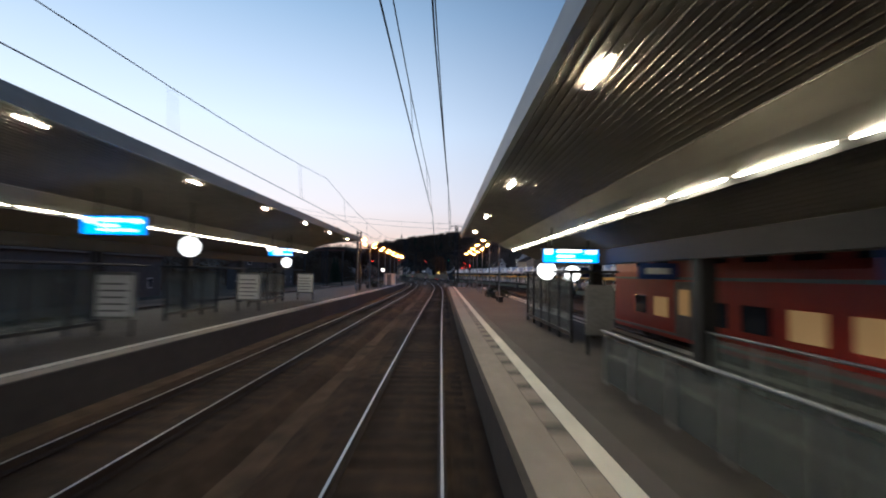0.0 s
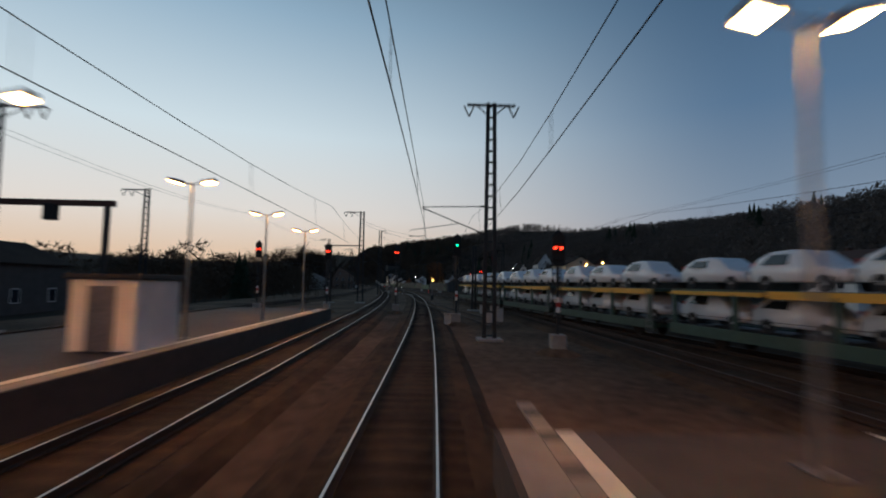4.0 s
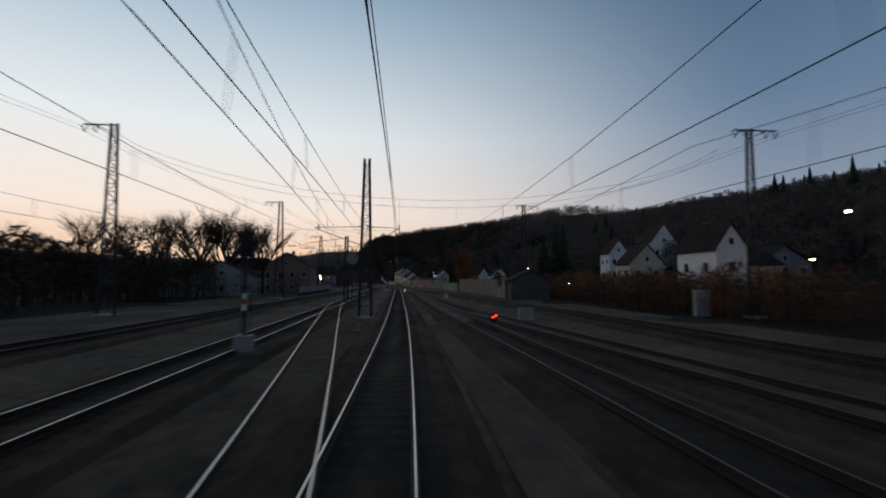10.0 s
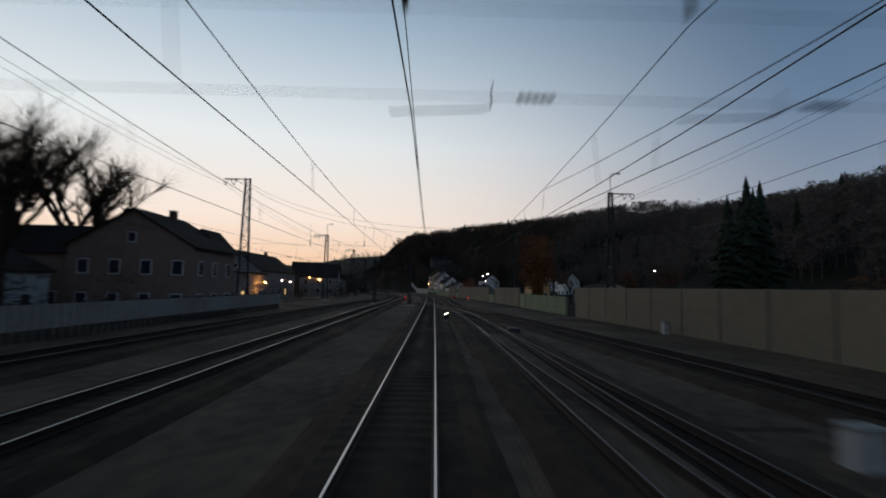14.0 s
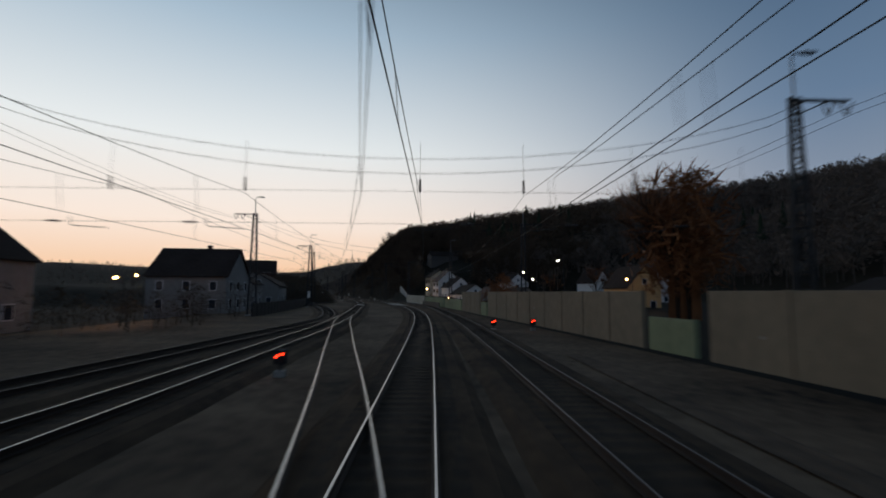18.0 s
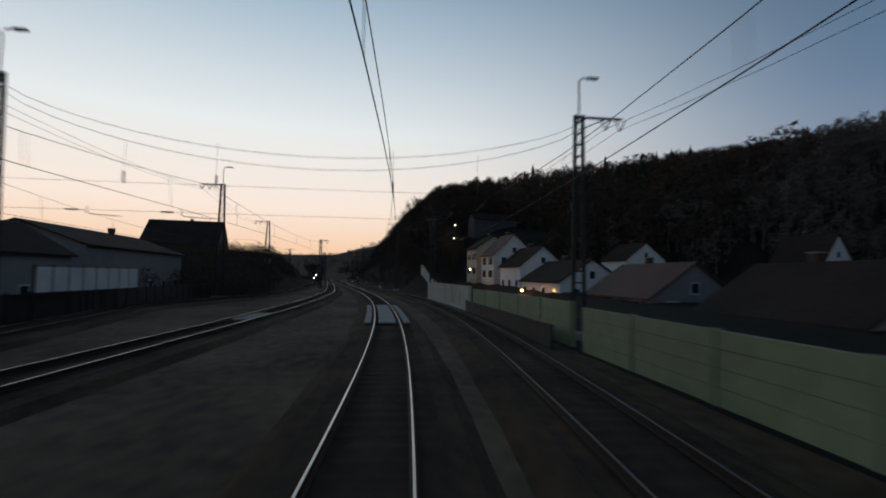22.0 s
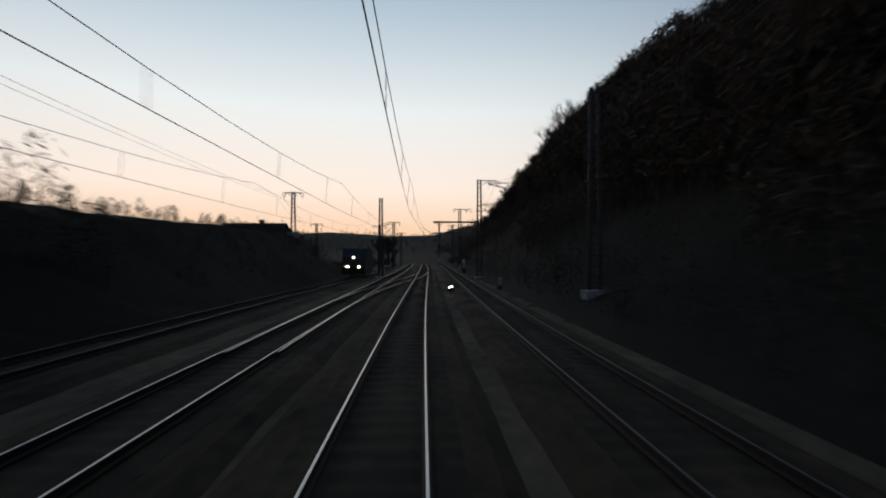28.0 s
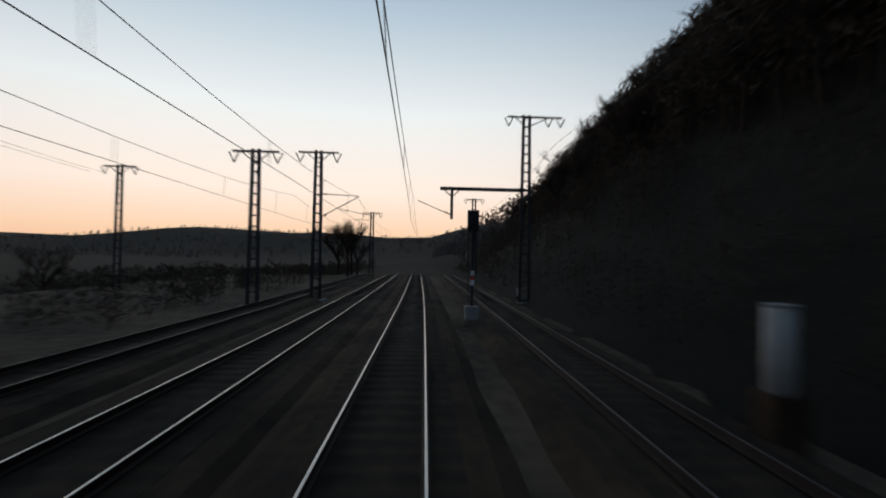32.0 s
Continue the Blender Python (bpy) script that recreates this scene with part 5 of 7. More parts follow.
def hill_spots(n, s0, s1, depth_fn, seed, h0, h1):
    r2 = random.Random(seed)
    out = []
    while len(out) < n:
        s = r2.uniform(s0, s1)
        lo, hi = depth_fn(s)
        u = r2.uniform(lo, hi)
        if h1 > 3 and in_garden(s, u):
            continue
        p = on_line(s, u)
        out.append((p.x, p.y, ground_z(s, u) - 0.4, r2.uniform(h0, h1)))
    return out


ridge = ridge_at


def slope(a, b):
    """Offsets between two shares of the valley side at each station."""
    return lambda s: (ridge(s)[0] + ridge(s)[1] * a, ridge(s)[0] + ridge(s)[1] * b)


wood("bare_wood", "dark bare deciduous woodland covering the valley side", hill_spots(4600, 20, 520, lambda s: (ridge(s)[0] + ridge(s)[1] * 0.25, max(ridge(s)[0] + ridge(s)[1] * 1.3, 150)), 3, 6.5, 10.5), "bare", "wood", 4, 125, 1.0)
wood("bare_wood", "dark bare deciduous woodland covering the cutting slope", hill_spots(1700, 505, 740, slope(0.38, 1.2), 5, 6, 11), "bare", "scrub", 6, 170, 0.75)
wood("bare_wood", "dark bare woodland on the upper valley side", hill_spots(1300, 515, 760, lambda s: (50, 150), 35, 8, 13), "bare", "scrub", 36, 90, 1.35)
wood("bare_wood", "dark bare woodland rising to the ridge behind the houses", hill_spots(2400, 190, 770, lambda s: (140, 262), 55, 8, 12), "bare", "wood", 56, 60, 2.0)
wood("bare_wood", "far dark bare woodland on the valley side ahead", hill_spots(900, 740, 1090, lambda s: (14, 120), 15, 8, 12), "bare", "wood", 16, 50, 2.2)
wood("bare_wood", "dark bare trees on the near shoulder of the cutting", hill_spots(330, 538, 606, slope(0.34, 0.72), 91, 6, 10.5), "bare", "scrub", 92, 170, 0.75)
wood("bank_scrub", "brown brambles below the white garden wall", hill_spots(110, 492, 503, lambda s: (8.3, 11.5), 93, 0.4, 1.2), "bare", "scrub", 94, 60)
wood("bare_wood", "dark taller bare trees high on the cutting slope", hill_spots(260, 590, 640, slope(0.4, 0.85), 95, 9, 14), "bare", "scrub", 96, 150, 0.75)
wood("slope_thicket", "dark brown thicket of young bare trees on the cutting slope", hill_spots(1000, 524, 740, lambda s: (ridge(s)[0] + ridge(s)[1] * (0.24 + 0.12 * math.sin(s / 9.0)), ridge(s)[0] + ridge(s)[1] * 0.8), 17, 2.0, 6.5), "bare", "scrub", 18, 110, 0.8)
wood("bank_scrub", "low brown scrub and brambles on the cutting slope", hill_spots(2600, 506, 740, lambda s: (ridge(s)[0] + 0.4, ridge(s)[0] + 14), 7, 0.7, 2.6), "bare", "scrub", 8, 40)
wood("conifers", "dark conifers standing over the bare woods", [p for c, cu, n in ((150, 140, 5), (236, 128, 6), (322, 122, 9), (395, 96, 5), (455, 100, 6), (567, 72, 6), (632, 78, 12), (346, 51, 0), (690, 96, 6)) for p in hill_spots(n, c - 18, c + 18, lambda s: (cu - 10, cu + 14), c, 10, 16)], "conifer", "conifer", 10)
wood("left_scrub", "dark thicket of bushes along the railway", hill_spots(1300, 130, 420, lambda s: (-62, -26 - 6 * math.sin(s / 17.0)), 11, 1.5, 5.0), "bare", "scrub", 12, 46)
wood("left_scrub", "dark thicket of bushes on the lineside bank", hill_spots(2000, 486, 566, lambda s: (-52, -14.0), 13, 1.4, 4.2), "bare", "scrub", 14, 60)
wood("left_scrub", "low dark thicket of bushes on the lineside bank", hill_spots(1100, 566, 614, lambda s: (-52, -13.5), 113, 0.6, 1.5), "bare", "scrub", 114, 110, 1.3)
wood("left_scrub", "dark hedge and bushes below the far track", hill_spots(1900, 612, 780, lambda s: (-50, -12.0), 33, 0.8, 3.6), "bare", "scrub", 34, 46)
wood("right_scrub", "dark rust-brown shrubs before the houses", hill_spots(900, 165, 300, lambda s: (27, 43), 21, 1.6, 5.2), "bare", "scrub", 22, 70)
wood("right_scrub", "rust-brown leafy shrubs before the houses", hill_spots(420, 225, 300, lambda s: (27, 43), 23, 2.0, 5.8), "bare", "rust_leaf", 24, 80, 0.8)

def land_z(x, y):
    """Height of the far ground sheet."""
    g = _gz.reshape(_ny, _nx)
    i, j = int(np.clip(np.searchsorted(_gx, x) - 1, 0, _nx - 2)), int(np.clip(np.searchsorted(_gy, y) - 1, 0, _ny - 2))
    a, b = (x - _gx[i]) / (_gx[i + 1] - _gx[i]), (y - _gy[j]) / (_gy[j + 1] - _gy[j])
    return float((g[j, i] * (1 - a) + g[j, i + 1] * a) * (1 - b) + (g[j + 1, i] * (1 - a) + g[j + 1, i + 1] * a) * b)


def far_spots(n, seed):
    r2 = random.Random(seed)
    out = []
    for _ in range(n):
        a, d = radians(r2.uniform(-12, 72)), 2700 - 1900 * r2.random() ** 1.6
        x, y = -100 - d * math.sin(a), 600 + d * math.cos(a)
        out.append((x, y, land_z(x, y) - 3, r2.uniform(11, 20)))
    return out


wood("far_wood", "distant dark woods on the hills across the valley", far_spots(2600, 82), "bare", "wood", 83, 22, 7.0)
wood("left_scrub", "dark bushes on the bank behind the oncoming train", hill_spots(420, 600, 650, lambda s: (-40, -13.5), 51, 0.8, 1.9), "bare", "scrub", 52, 110, 1.2)
wood("left_scrub", "dark bushes and young trees in the low ground beyond the far track", hill_spots(620, 652, 790, lambda s: (-75, -15.0), 57, 1.8, 4.2), "bare", "scrub", 58, 120, 1.3)
wood("bank_scrub", "low brown scrub and brambles before the stepped wall", hill_spots(520, 499, 537, lambda s: (9.2, 26), 75, 0.5, 1.5), "bare", "scrub", 76, 40)
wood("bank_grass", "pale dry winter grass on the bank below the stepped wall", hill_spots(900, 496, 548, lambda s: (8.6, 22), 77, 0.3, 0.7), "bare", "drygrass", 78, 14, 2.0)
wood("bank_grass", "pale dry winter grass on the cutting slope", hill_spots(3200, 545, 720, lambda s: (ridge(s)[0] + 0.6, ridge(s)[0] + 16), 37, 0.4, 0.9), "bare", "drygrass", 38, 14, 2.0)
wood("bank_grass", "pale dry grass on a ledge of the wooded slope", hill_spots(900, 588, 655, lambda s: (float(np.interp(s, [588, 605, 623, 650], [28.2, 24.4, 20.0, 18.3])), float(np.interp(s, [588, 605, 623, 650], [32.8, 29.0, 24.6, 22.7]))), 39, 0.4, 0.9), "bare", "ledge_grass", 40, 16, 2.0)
wood("left_trees", "dark row of bare trees and bushes beyond the far tracks", hill_spots(330, 165, 300, lambda s: (-72, -36), 43, 6.5, 11.5), "bare", "scrub", 44, 110, 1.2)
wood("conifers", "dark conifer among the bushes beyond the far tracks", hill_spots(3, 168, 176, lambda s: (-34, -31), 45, 9.5, 11), "conifer", "conifer", 46)

def lone_conifers(spots):
    return [(on_line(s, u).x, on_line(s, u).y, ground_z(s, u) - 0.3, h) for s, u, h in spots]


wood("conifers", "tall dark spruces behind the noise barrier", lone_conifers([(343, 46.5, 20), (346, 51.5, 24), (347, 54.5, 23.5)]), "conifer", "conifer", 61)

wood("left_trees", "far dark row of bare trees behind the works buildings", hill_spots(420, -10, 170, lambda s: (-130, -62), 63, 6, 11), "bare", "scrub", 64, 60, 1.6)

wood("rust_thicket", "rust-brown leafy thicket round tall birches", hill_spots(13, 399.5, 403, lambda s: (28.6, 31.4), 67, 10, 18.5), "bare", "rust_leaf", 68, 240, 0.6)
wood("rust_bush", "round rust-brown leafy bush behind the noise barrier", hill_spots(12, 428.5, 433, lambda s: (13.2, 17.2), 71, 4.5, 7.0), "bare", "rust_leaf", 72, 200, 0.8)
wood("conifers", "group of tall dark conifers on the skyline above the houses", lone_conifers([(612, 111, 15.5), (600.6, 135, 15), (598, 112, 12), (599, 126.5, 15), (605, 121, 12), (553, 98, 14), (556, 89, 15.5), (559, 83, 14), (563, 80, 12.5), (550, 102, 15), (567, 75, 15), (569, 73, 12), (573, 70, 14)]), "conifer", "conifer", 73)

# ---- signals ----
def signal(s, u, top, lamp="e_red", lamps=2, label="black signal screen on a slim mast showing red", w=0.62, hh=1.75, peak=True):
    t = thing("main_signal", label, "railway signal", "main signals", at(s, u, -0.5))
    H = top + 0.5
    bm = bmesh.new()
    lathe(bm, [(1.1, 0.0), (0.95, 0.16), (0.6, 0.36), (0.0, 0.38)], 12)
    part("gravel_mound", bm, "path", t, "low gravel mound round the base", True)
    part("foundation", bx(-0.33, -0.33, 0.2, 0.33, 0.33, 1.0, 0.03), "concrete", t, "weathered concrete base block")
    bm = bmesh.new()
    tube(bm, [(0, 0, 1.0), (0, 0, H - hh * 0.6)], 0.075, 8)
    pole = part("mast_pole", bm, "steel_dark", t)
    part("number_plate", bx(-0.09, -0.1, 2.0, 0.09, -0.085, 2.7), "white", pole, "white-red-white plate")
    part("plate_band", bx(-0.091, -0.108, 2.25, 0.091, -0.102, 2.47), "e_redpaint", pole, "red band")
    bm = bmesh.new()
    v = [(-w / 2, H - hh), (w / 2, H - hh), (w / 2, H - 0.42), (w / 2 + 0.07, H - 0.42), (0.0, H), (-w / 2 - 0.07, H - 0.42), (-w / 2, H - 0.42)] if peak else [(-w / 2, H - hh), (w / 2, H - hh), (w / 2, H), (-w / 2, H)]
    a = [bm.verts.new((x, -0.14, z)) for x, z in v]
    b = [bm.verts.new((x, -0.04, z)) for x, z in v]
    bm.faces.new(a)
    bm.faces.new(b[::-1])
    for i in range(len(v)):
        j = (i + 1) % len(v)
        bm.faces.new((a[j], a[i], b[i], b[j]))
    sc = part("screen", bm, "black", t, "matt black signal screen")
    for i in range(3):
        part("hood", bx(-0.18, -0.34, H - 0.72 - i * 0.36, 0.18, -0.14, H - 0.68 - i * 0.36, 0.01), "black", sc)
    for i in range(lamps):
        x = (-0.14 + 0.28 * i) if lamps > 1 else 0.0
        bm = bmesh.new()
        lathe(bm, [(0.075, -0.16), (0.06, -0.18)], 12, (x, 0, H - hh * 0.52), "y")
        part("lamp_lens", bm, lamp, sc, "glowing lens")
    bm = bmesh.new()
    for k in range(9):
        bar(bm, (-0.2, 0.16, 1.4 + k * 0.4), (0.2, 0.16, 1.4 + k * 0.4), 0.03)
    bar(bm, (-0.2, 0.16, 1.2), (-0.2, 0.16, H - hh), 0.035)
    bar(bm, (0.2, 0.16, 1.2), (0.2, 0.16, H - hh), 0.035)
    part("ladder", bm, "steel_dark", t)
    return t


M["render_pale"] = mat("pale_grey_render", (0.42, 0.41, 0.4), 0.9, var=0.25, scale=0.6)
M["render_brown"] = mat("brown_render", (0.26, 0.18, 0.14), 0.9, var=0.2, scale=0.6)
M["sandstone"] = mat("sandstone", (0.045, 0.032, 0.022), 0.95, var=0.5, scale=1.5, bump=0.8, bscale=6)
M["e_redpaint"] = mat("red_paint", (0.5, 0.03, 0.02), 0.5, var=0.1)
signal(113.5, 2.6, 6.6, "e_green", 1, "tall black signal screen showing one green lamp")
signal(127.5, -2.75, 6.8)
signal(127.6, -9.9, 6.8)
signal(126, -16.5, 6.8)
signal(127.3, 7.5, 6.4)
signal(169.4, 12.1, 6.2, hh=2.1)
for s, u in ((197.5, 14.4), (196.6, 17.6), (196.8, 21.8)):
    signal(s, u, 6.25, hh=2.1)
signal(211.7, -6.0, 4.7, "black", 2, "dark square signal screen seen from behind on a slim mast", 0.6, 1.0, False)
signal(622.5, -6.7, 5.25, "black", 2, "dark square signal screen on a slim mast", 0.55, 1.0, False)
signal(639.5, 3.0, 5.1, "black", 2, "dark square signal screen standing between two tracks", 0.55, 1.0, False)
signal(99, 1.95 + 4.5, 5.4, "e_red", 2)


def dwarf(s, u, lamp="e_red", label="low ground signal with two small red lamps"):
    t = thing("ground_signal", label, "railway signal", "ground signals", at(s, u, -0.42))
    part("foot", bx(-0.2, -0.15, 0, 0.2, 0.15, 0.25, 0.02), "concrete", t)
    part("post", bx(-0.05, -0.05, 0.25, 0.05, 0.05, 0.5), "steel_dark", t)
    bd = part("housing", bx(-0.24, -0.12, 0.48, 0.24, 0.14, 1.02, 0.04), "black", t, "black lamp housing")
    for x, z in ((-0.1, 0.78), (0.1, 0.86)):
        bm = bmesh.new()
        lathe(bm, [(0.055, -0.13), (0.045, -0.145)], 12, (x, 0, z), "y")
        part("lamp_lens", bm, lamp, bd, "small glowing lens")
        part("hood", bx(x - 0.07, -0.26, z + 0.06, x + 0.07, -0.12, z + 0.08), "black", bd)
    return t


for s, u, l in [(223, 6.4, "e_red"), (387, 5.9, "e_red"), (388, 9.4, "e_red"), (365.4, -4.98, "e_red"), (312, 1.75, "e_white"), (578, 2.55, "e_white")]:
    dwarf(s, u, l, "low ground signal with two small %s lamps" % ("red" if l == "e_red" else "white"))

ys = thing("speed_indicator", "small black box showing a glowing yellow figure on a post", "sign", m=at(169, 2.75, -0.42))
bm = bmesh.new()
tube(bm, [(0, 0, 0), (0, 0, 3.4)], 0.06, 8)
part("post", bm, "steel", ys)
part("case", bx(-0.32, -0.14, 3.35, 0.32, 0.14, 4.25, 0.03), "black", ys)
for bx_ in ((-0.13, 3.95, 0.05, 4.07), (0.03, 3.5, 0.13, 4.07), (-0.13, 3.48, 0.16, 3.57)):
    part("figure_bar", bx(bx_[0], -0.155, bx_[1], bx_[2], -0.145, bx_[3]), "e_amber", ys, "glowing yellow stroke")
part("cabinet", bx(-0.3, -0.25, 0.0, 0.3, 0.25, 0.9, 0.03), "steel_dark", ys)

ds = thing("round_board", "round grey signal disc seen from behind on a thin post", "sign", m=at(246.5, -5.1, -0.42))
bm = bmesh.new()
tube(bm, [(0, 0, 0), (0, 0, 5.7)], 0.045, 8)
part("post", bm, "steel_dark", ds)
bm = bmesh.new()
lathe(bm, [(0.62, -0.03), (0.66, 0.0), (0.62, 0.03)], 28, (0, -0.08, 5.55), "y")
part("disc", bm, "steel", ds, "grey back of a round disc")


# ---- boxes, markers, posts along the line ----
def cabinet(s, u, w=0.7, d=0.5, h=0.9, material="concrete_lt", label="pale concrete trackside cabinet"):
    t = thing("trackside_cabinet", label, "cabinet", "trackside cabinets", at(s, u, -0.45))
    part("body", bx(-w / 2, -d / 2, 0, w / 2, d / 2, h, 0.025), material, t)
    part("lid", bx(-w / 2 - 0.04, -d / 2 - 0.04, h, w / 2 + 0.04, d / 2 + 0.04, h + 0.08, 0.015), "concrete", t)
    return t


for s, u, w, h in [(113.2, 1.95, 0.5, 0.9), (114.8, 5.3, 0.75, 1.0), (118, 6.6, 0.6, 1.1), (129, 6.6, 0.6, 0.9), (128.6, 7.9, 0.7, 0.8), (172, 14.1, 0.8, 0.7), (197.4, 13.7, 0.35, 0.8), (196.5, 16.9, 0.35, 0.8), (196.7, 21.1, 0.35, 0.8), (196.7, 25.6, 0.5, 0.8), (181.3, 27, 0.7, 0.9),
                   (229.7, 10.3, 1.2, 0.9), (277.6, 8.6, 0.55, 0.75), (304.8, 18.0, 0.4, 0.9), (540, 6.7, 0.5, 0.8), (233.2, 27.6, 1.5, 2.3)]:
    cabinet(s, u, w, 0.5, h, "concrete" if w > 1 else "concrete_lt")
for s, u, h in [(624.5, 6.85, 2.5), (586, 7.4, 1.2), (654, 8.2, 1.0)]:
    k = 1.08 if h > 2 else 0.6
    t = thing("concrete_post", "pale round concrete marker post beside the track", "post", "marker posts", at(s, u, -0.5))
    bm = bmesh.new()
    lathe(bm, [(0.235 * k, h * 0.42), (0.235 * k, h), (0.2 * k, h + 0.04)], 16)
    part("shaft", bm, "concrete_lt", t, "", True)
    # added support, itself unseen; the ballast colour keeps it lost in the dark
    part("plinth", bx(-0.3 * k, -0.3 * k, 0, 0.3 * k, 0.3 * k, h * 0.42, 0.02), "ballast", t, "added footing, coloured dark to sink into the gloom")
    bm = bmesh.new()
    lathe(bm, [(0.25 * k, h + 0.02), (0.25 * k, h + 0.07)], 16)
    part("cap", bm, "concrete", t)


def point_machine(s, u):
    t = thing("point_machine", "grey steel point machine beside the turnout", "point machine", "point machines", at(s, u, -0.32))
    part("casing", bx(-0.4, -0.55, 0, 0.4, 0.55, 0.32, 0.06), "steel_dark", t)
    bm = bmesh.new()
    tube(bm, [(-1.8, 0, 0.08), (0, 0, 0.08)], 0.025, 6)
    part("rod", bm, "steel_dark", t)
    return t


for s, u in ((303, 6.3), (352, 1.8), (352.5, -1.9)):
    point_machine(s, u)

# concrete deck of the road bridge between and beside the rails
br = thing("bridge_deck", "pale concrete slabs between and beside the rails over a bridge", "bridge deck", kind="structure")
for i in range(28):
    s = 455.2 + i * 0.6
    for u0, u1 in ((-0.52, 0.52), (-1.36, -0.98), (0.98, 1.36)):
        strip("slab", [(u0, -0.12), (u1, -0.12), (u1, -0.02), (u0, -0.02)], [(s, 0.0), (s + 0.585, 0.0)], "concrete", br)
for i in range(8):
    s = 457 + i * 0.6
    strip("slab", [(-0.5, -0.12), (0.5, -0.12), (0.5, -0.03), (-0.5, -0.03)], [(s, float(np.interp(s, [p[0] for p in _lu], [p[1] for p in _lu]))), (s + 0.58, float(np.interp(s + 0.58, [p[0] for p in _lu], [p[1] for p in _lu])))], "concrete", br)
par = thing("bridge_parapet", "dark steel bridge parapet beside the track", "parapet")
for i in range(11):
    a = 447 + i * 1.9
    strip("panel", [(-0.05, -0.5), (0.05, -0.5), (0.05, 0.62), (-0.05, 0.62)], [(a, 7.2), (a + 1.86, 7.2)], "steel_dark", par)
strip("top_rail", [(-0.08, 0.62), (0.08, 0.62), (0.08, 0.7), (-0.08, 0.7)], [(447, 7.2), (468, 7.2)], "steel_dark", par)
barrier("noise_barrier", [(447.5, 8.3), (467.5, 7.75)], -0.3, 1.7, "wall_green", "pale green horizontal panels beside the bridge", rows=4)
# concrete kerb under the barrier and stepped wall at its end
kb = thing("retaining_kerb", "white-grey rough concrete footing of the barrier", "kerb")
for i in range(12):
    a = 466 + i * 2.1
    strip("block", [(-0.35, -0.6), (0.15, -0.6), (0.15, 0.05), (-0.25, 0.0)], [(a, 7.75), (a + 2.06, 7.75)], "concrete_lt", kb)
sw = thing("stepped_wall", "white stepped garden wall climbing the slope", "wall")
for i in range(10):
    part("step_block", bx(-0.13, 0, 0.85 + i * 0.24, 0.13, 1.52, 1.95 + i * 0.33, 0.02), "concrete_lt", sw).matrix_world = at(506.8 + i * 1.53, 11.6 + i * 0.12, 0)
part("end_pier", bx(-0.2, -0.5, 0.4, 0.2, 0.0, 2.15, 0.02), "render_white", sw).matrix_world = at(506.8, 11.6, 0)
pw = thing("garden_wall", "low white garden wall beside the houses", "wall")
for i in range(6):
    part("wall_panel", bx(-0.12, 0, 0.0, 0.12, 2.14, 1.5 + 0.03 * i, 0.02), "render_white", pw).matrix_world = at(493.4 + i * 2.16, 11.45 + 0.02 * i, 0.0)
v_, f_ = [], []
for i in range(24):
    s = 490 + i * 1.5
    b = max(0.0, (s - 506) * 0.16) * (1 if s < 521 else max(0, (524.5 - s) / 3.5))
    e = min(1, i / 3) * min(1, (23 - i) / 4)
    v_ += [on_line(s, 6.3, -0.55), on_line(s, 8.6, (-0.1 + 0.25 * b + 0.05 * math.sin(i * 2.3)) * e - 0.5 * (1 - e)), on_line(s, 11.2, (0.55 + b) * e - 0.6 * (1 - e)), on_line(s, 14.5, (0.5 + b) * e - 0.6 * (1 - e)), on_line(s, 20.0, -0.8)]
for i in range(23):
    f_ += [(i * 5 + k, i * 5 + k + 1, i * 5 + k + 6, i * 5 + k + 5) for k in range(4)]
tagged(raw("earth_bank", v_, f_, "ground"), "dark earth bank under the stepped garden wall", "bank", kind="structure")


# gantry arms reaching over the track from the right-hand masts
def gantry(s, um, ue, z, drop):
    t = thing("gantry_arm", "dark steel gantry arm with a drop post over the track", "gantry", "gantry arms", at(s, um, 0))
    d = ue - um
    part("beam", bx(d, -0.09, z - 0.12, 0.0, 0.09, z + 0.12), "steel_dark", t)
    dp = part("drop_post", bx(d + 0.75, -0.08, z - drop, d + 0.95, 0.08, z - 0.1), "steel_dark", t)
    bm = bmesh.new()
    bar(bm, (d + 0.3, 0, z - 0.1), (d + 0.85, 0, z - 0.6), 0.07)
    bar(bm, (d + 1.4, 0, z - 0.1), (d + 0.85, 0, z - 0.6), 0.07)
    part("knee", bm, "steel_dark", dp)
    bm = bmesh.new()
    tube(bm, [(d + 0.8, 0, z - drop + 0.3), (-um + 0.2, 0, z - 0.9)], 0.03, 6)
    part("strut", bm, "steel_dark", t)
    bm = bmesh.new()
    insulator(bm, (d + 0.75, 0, z - drop + 0.33), (d + 0.35, 0, z - drop + 0.55), 0.07, 5)
    part("insulator", bm, "insul", t)
    return t


gantry(611, 8.1, 1.5, 7.5, 2.7)
gantry(532, 9.3, 1.7, 8.0, 2.4)
gantry(651, 8.0, 1.8, 7.8, 2.2)
pb = thing("signal_gantry", "long thin rust-red signal gantry beam across far tracks", "gantry")
part("beam", bx(-18, -0.15, 7.6, 0, 0.15, 8.0), "roof_red", pb)
for x in (-17.5, -0.5, -9):
    part("leg", bx(x - 0.15, -0.15, -0.6, x + 0.15, 0.15, 7.6), "steel_dark", pb)
for x in (-13, -4.2):
    part("signal_box", bx(x - 0.4, -0.3, 6.6, x + 0.4, 0.2, 7.7, 0.03), "black", pb)
pb.matrix_world = at(110, -21, 0)


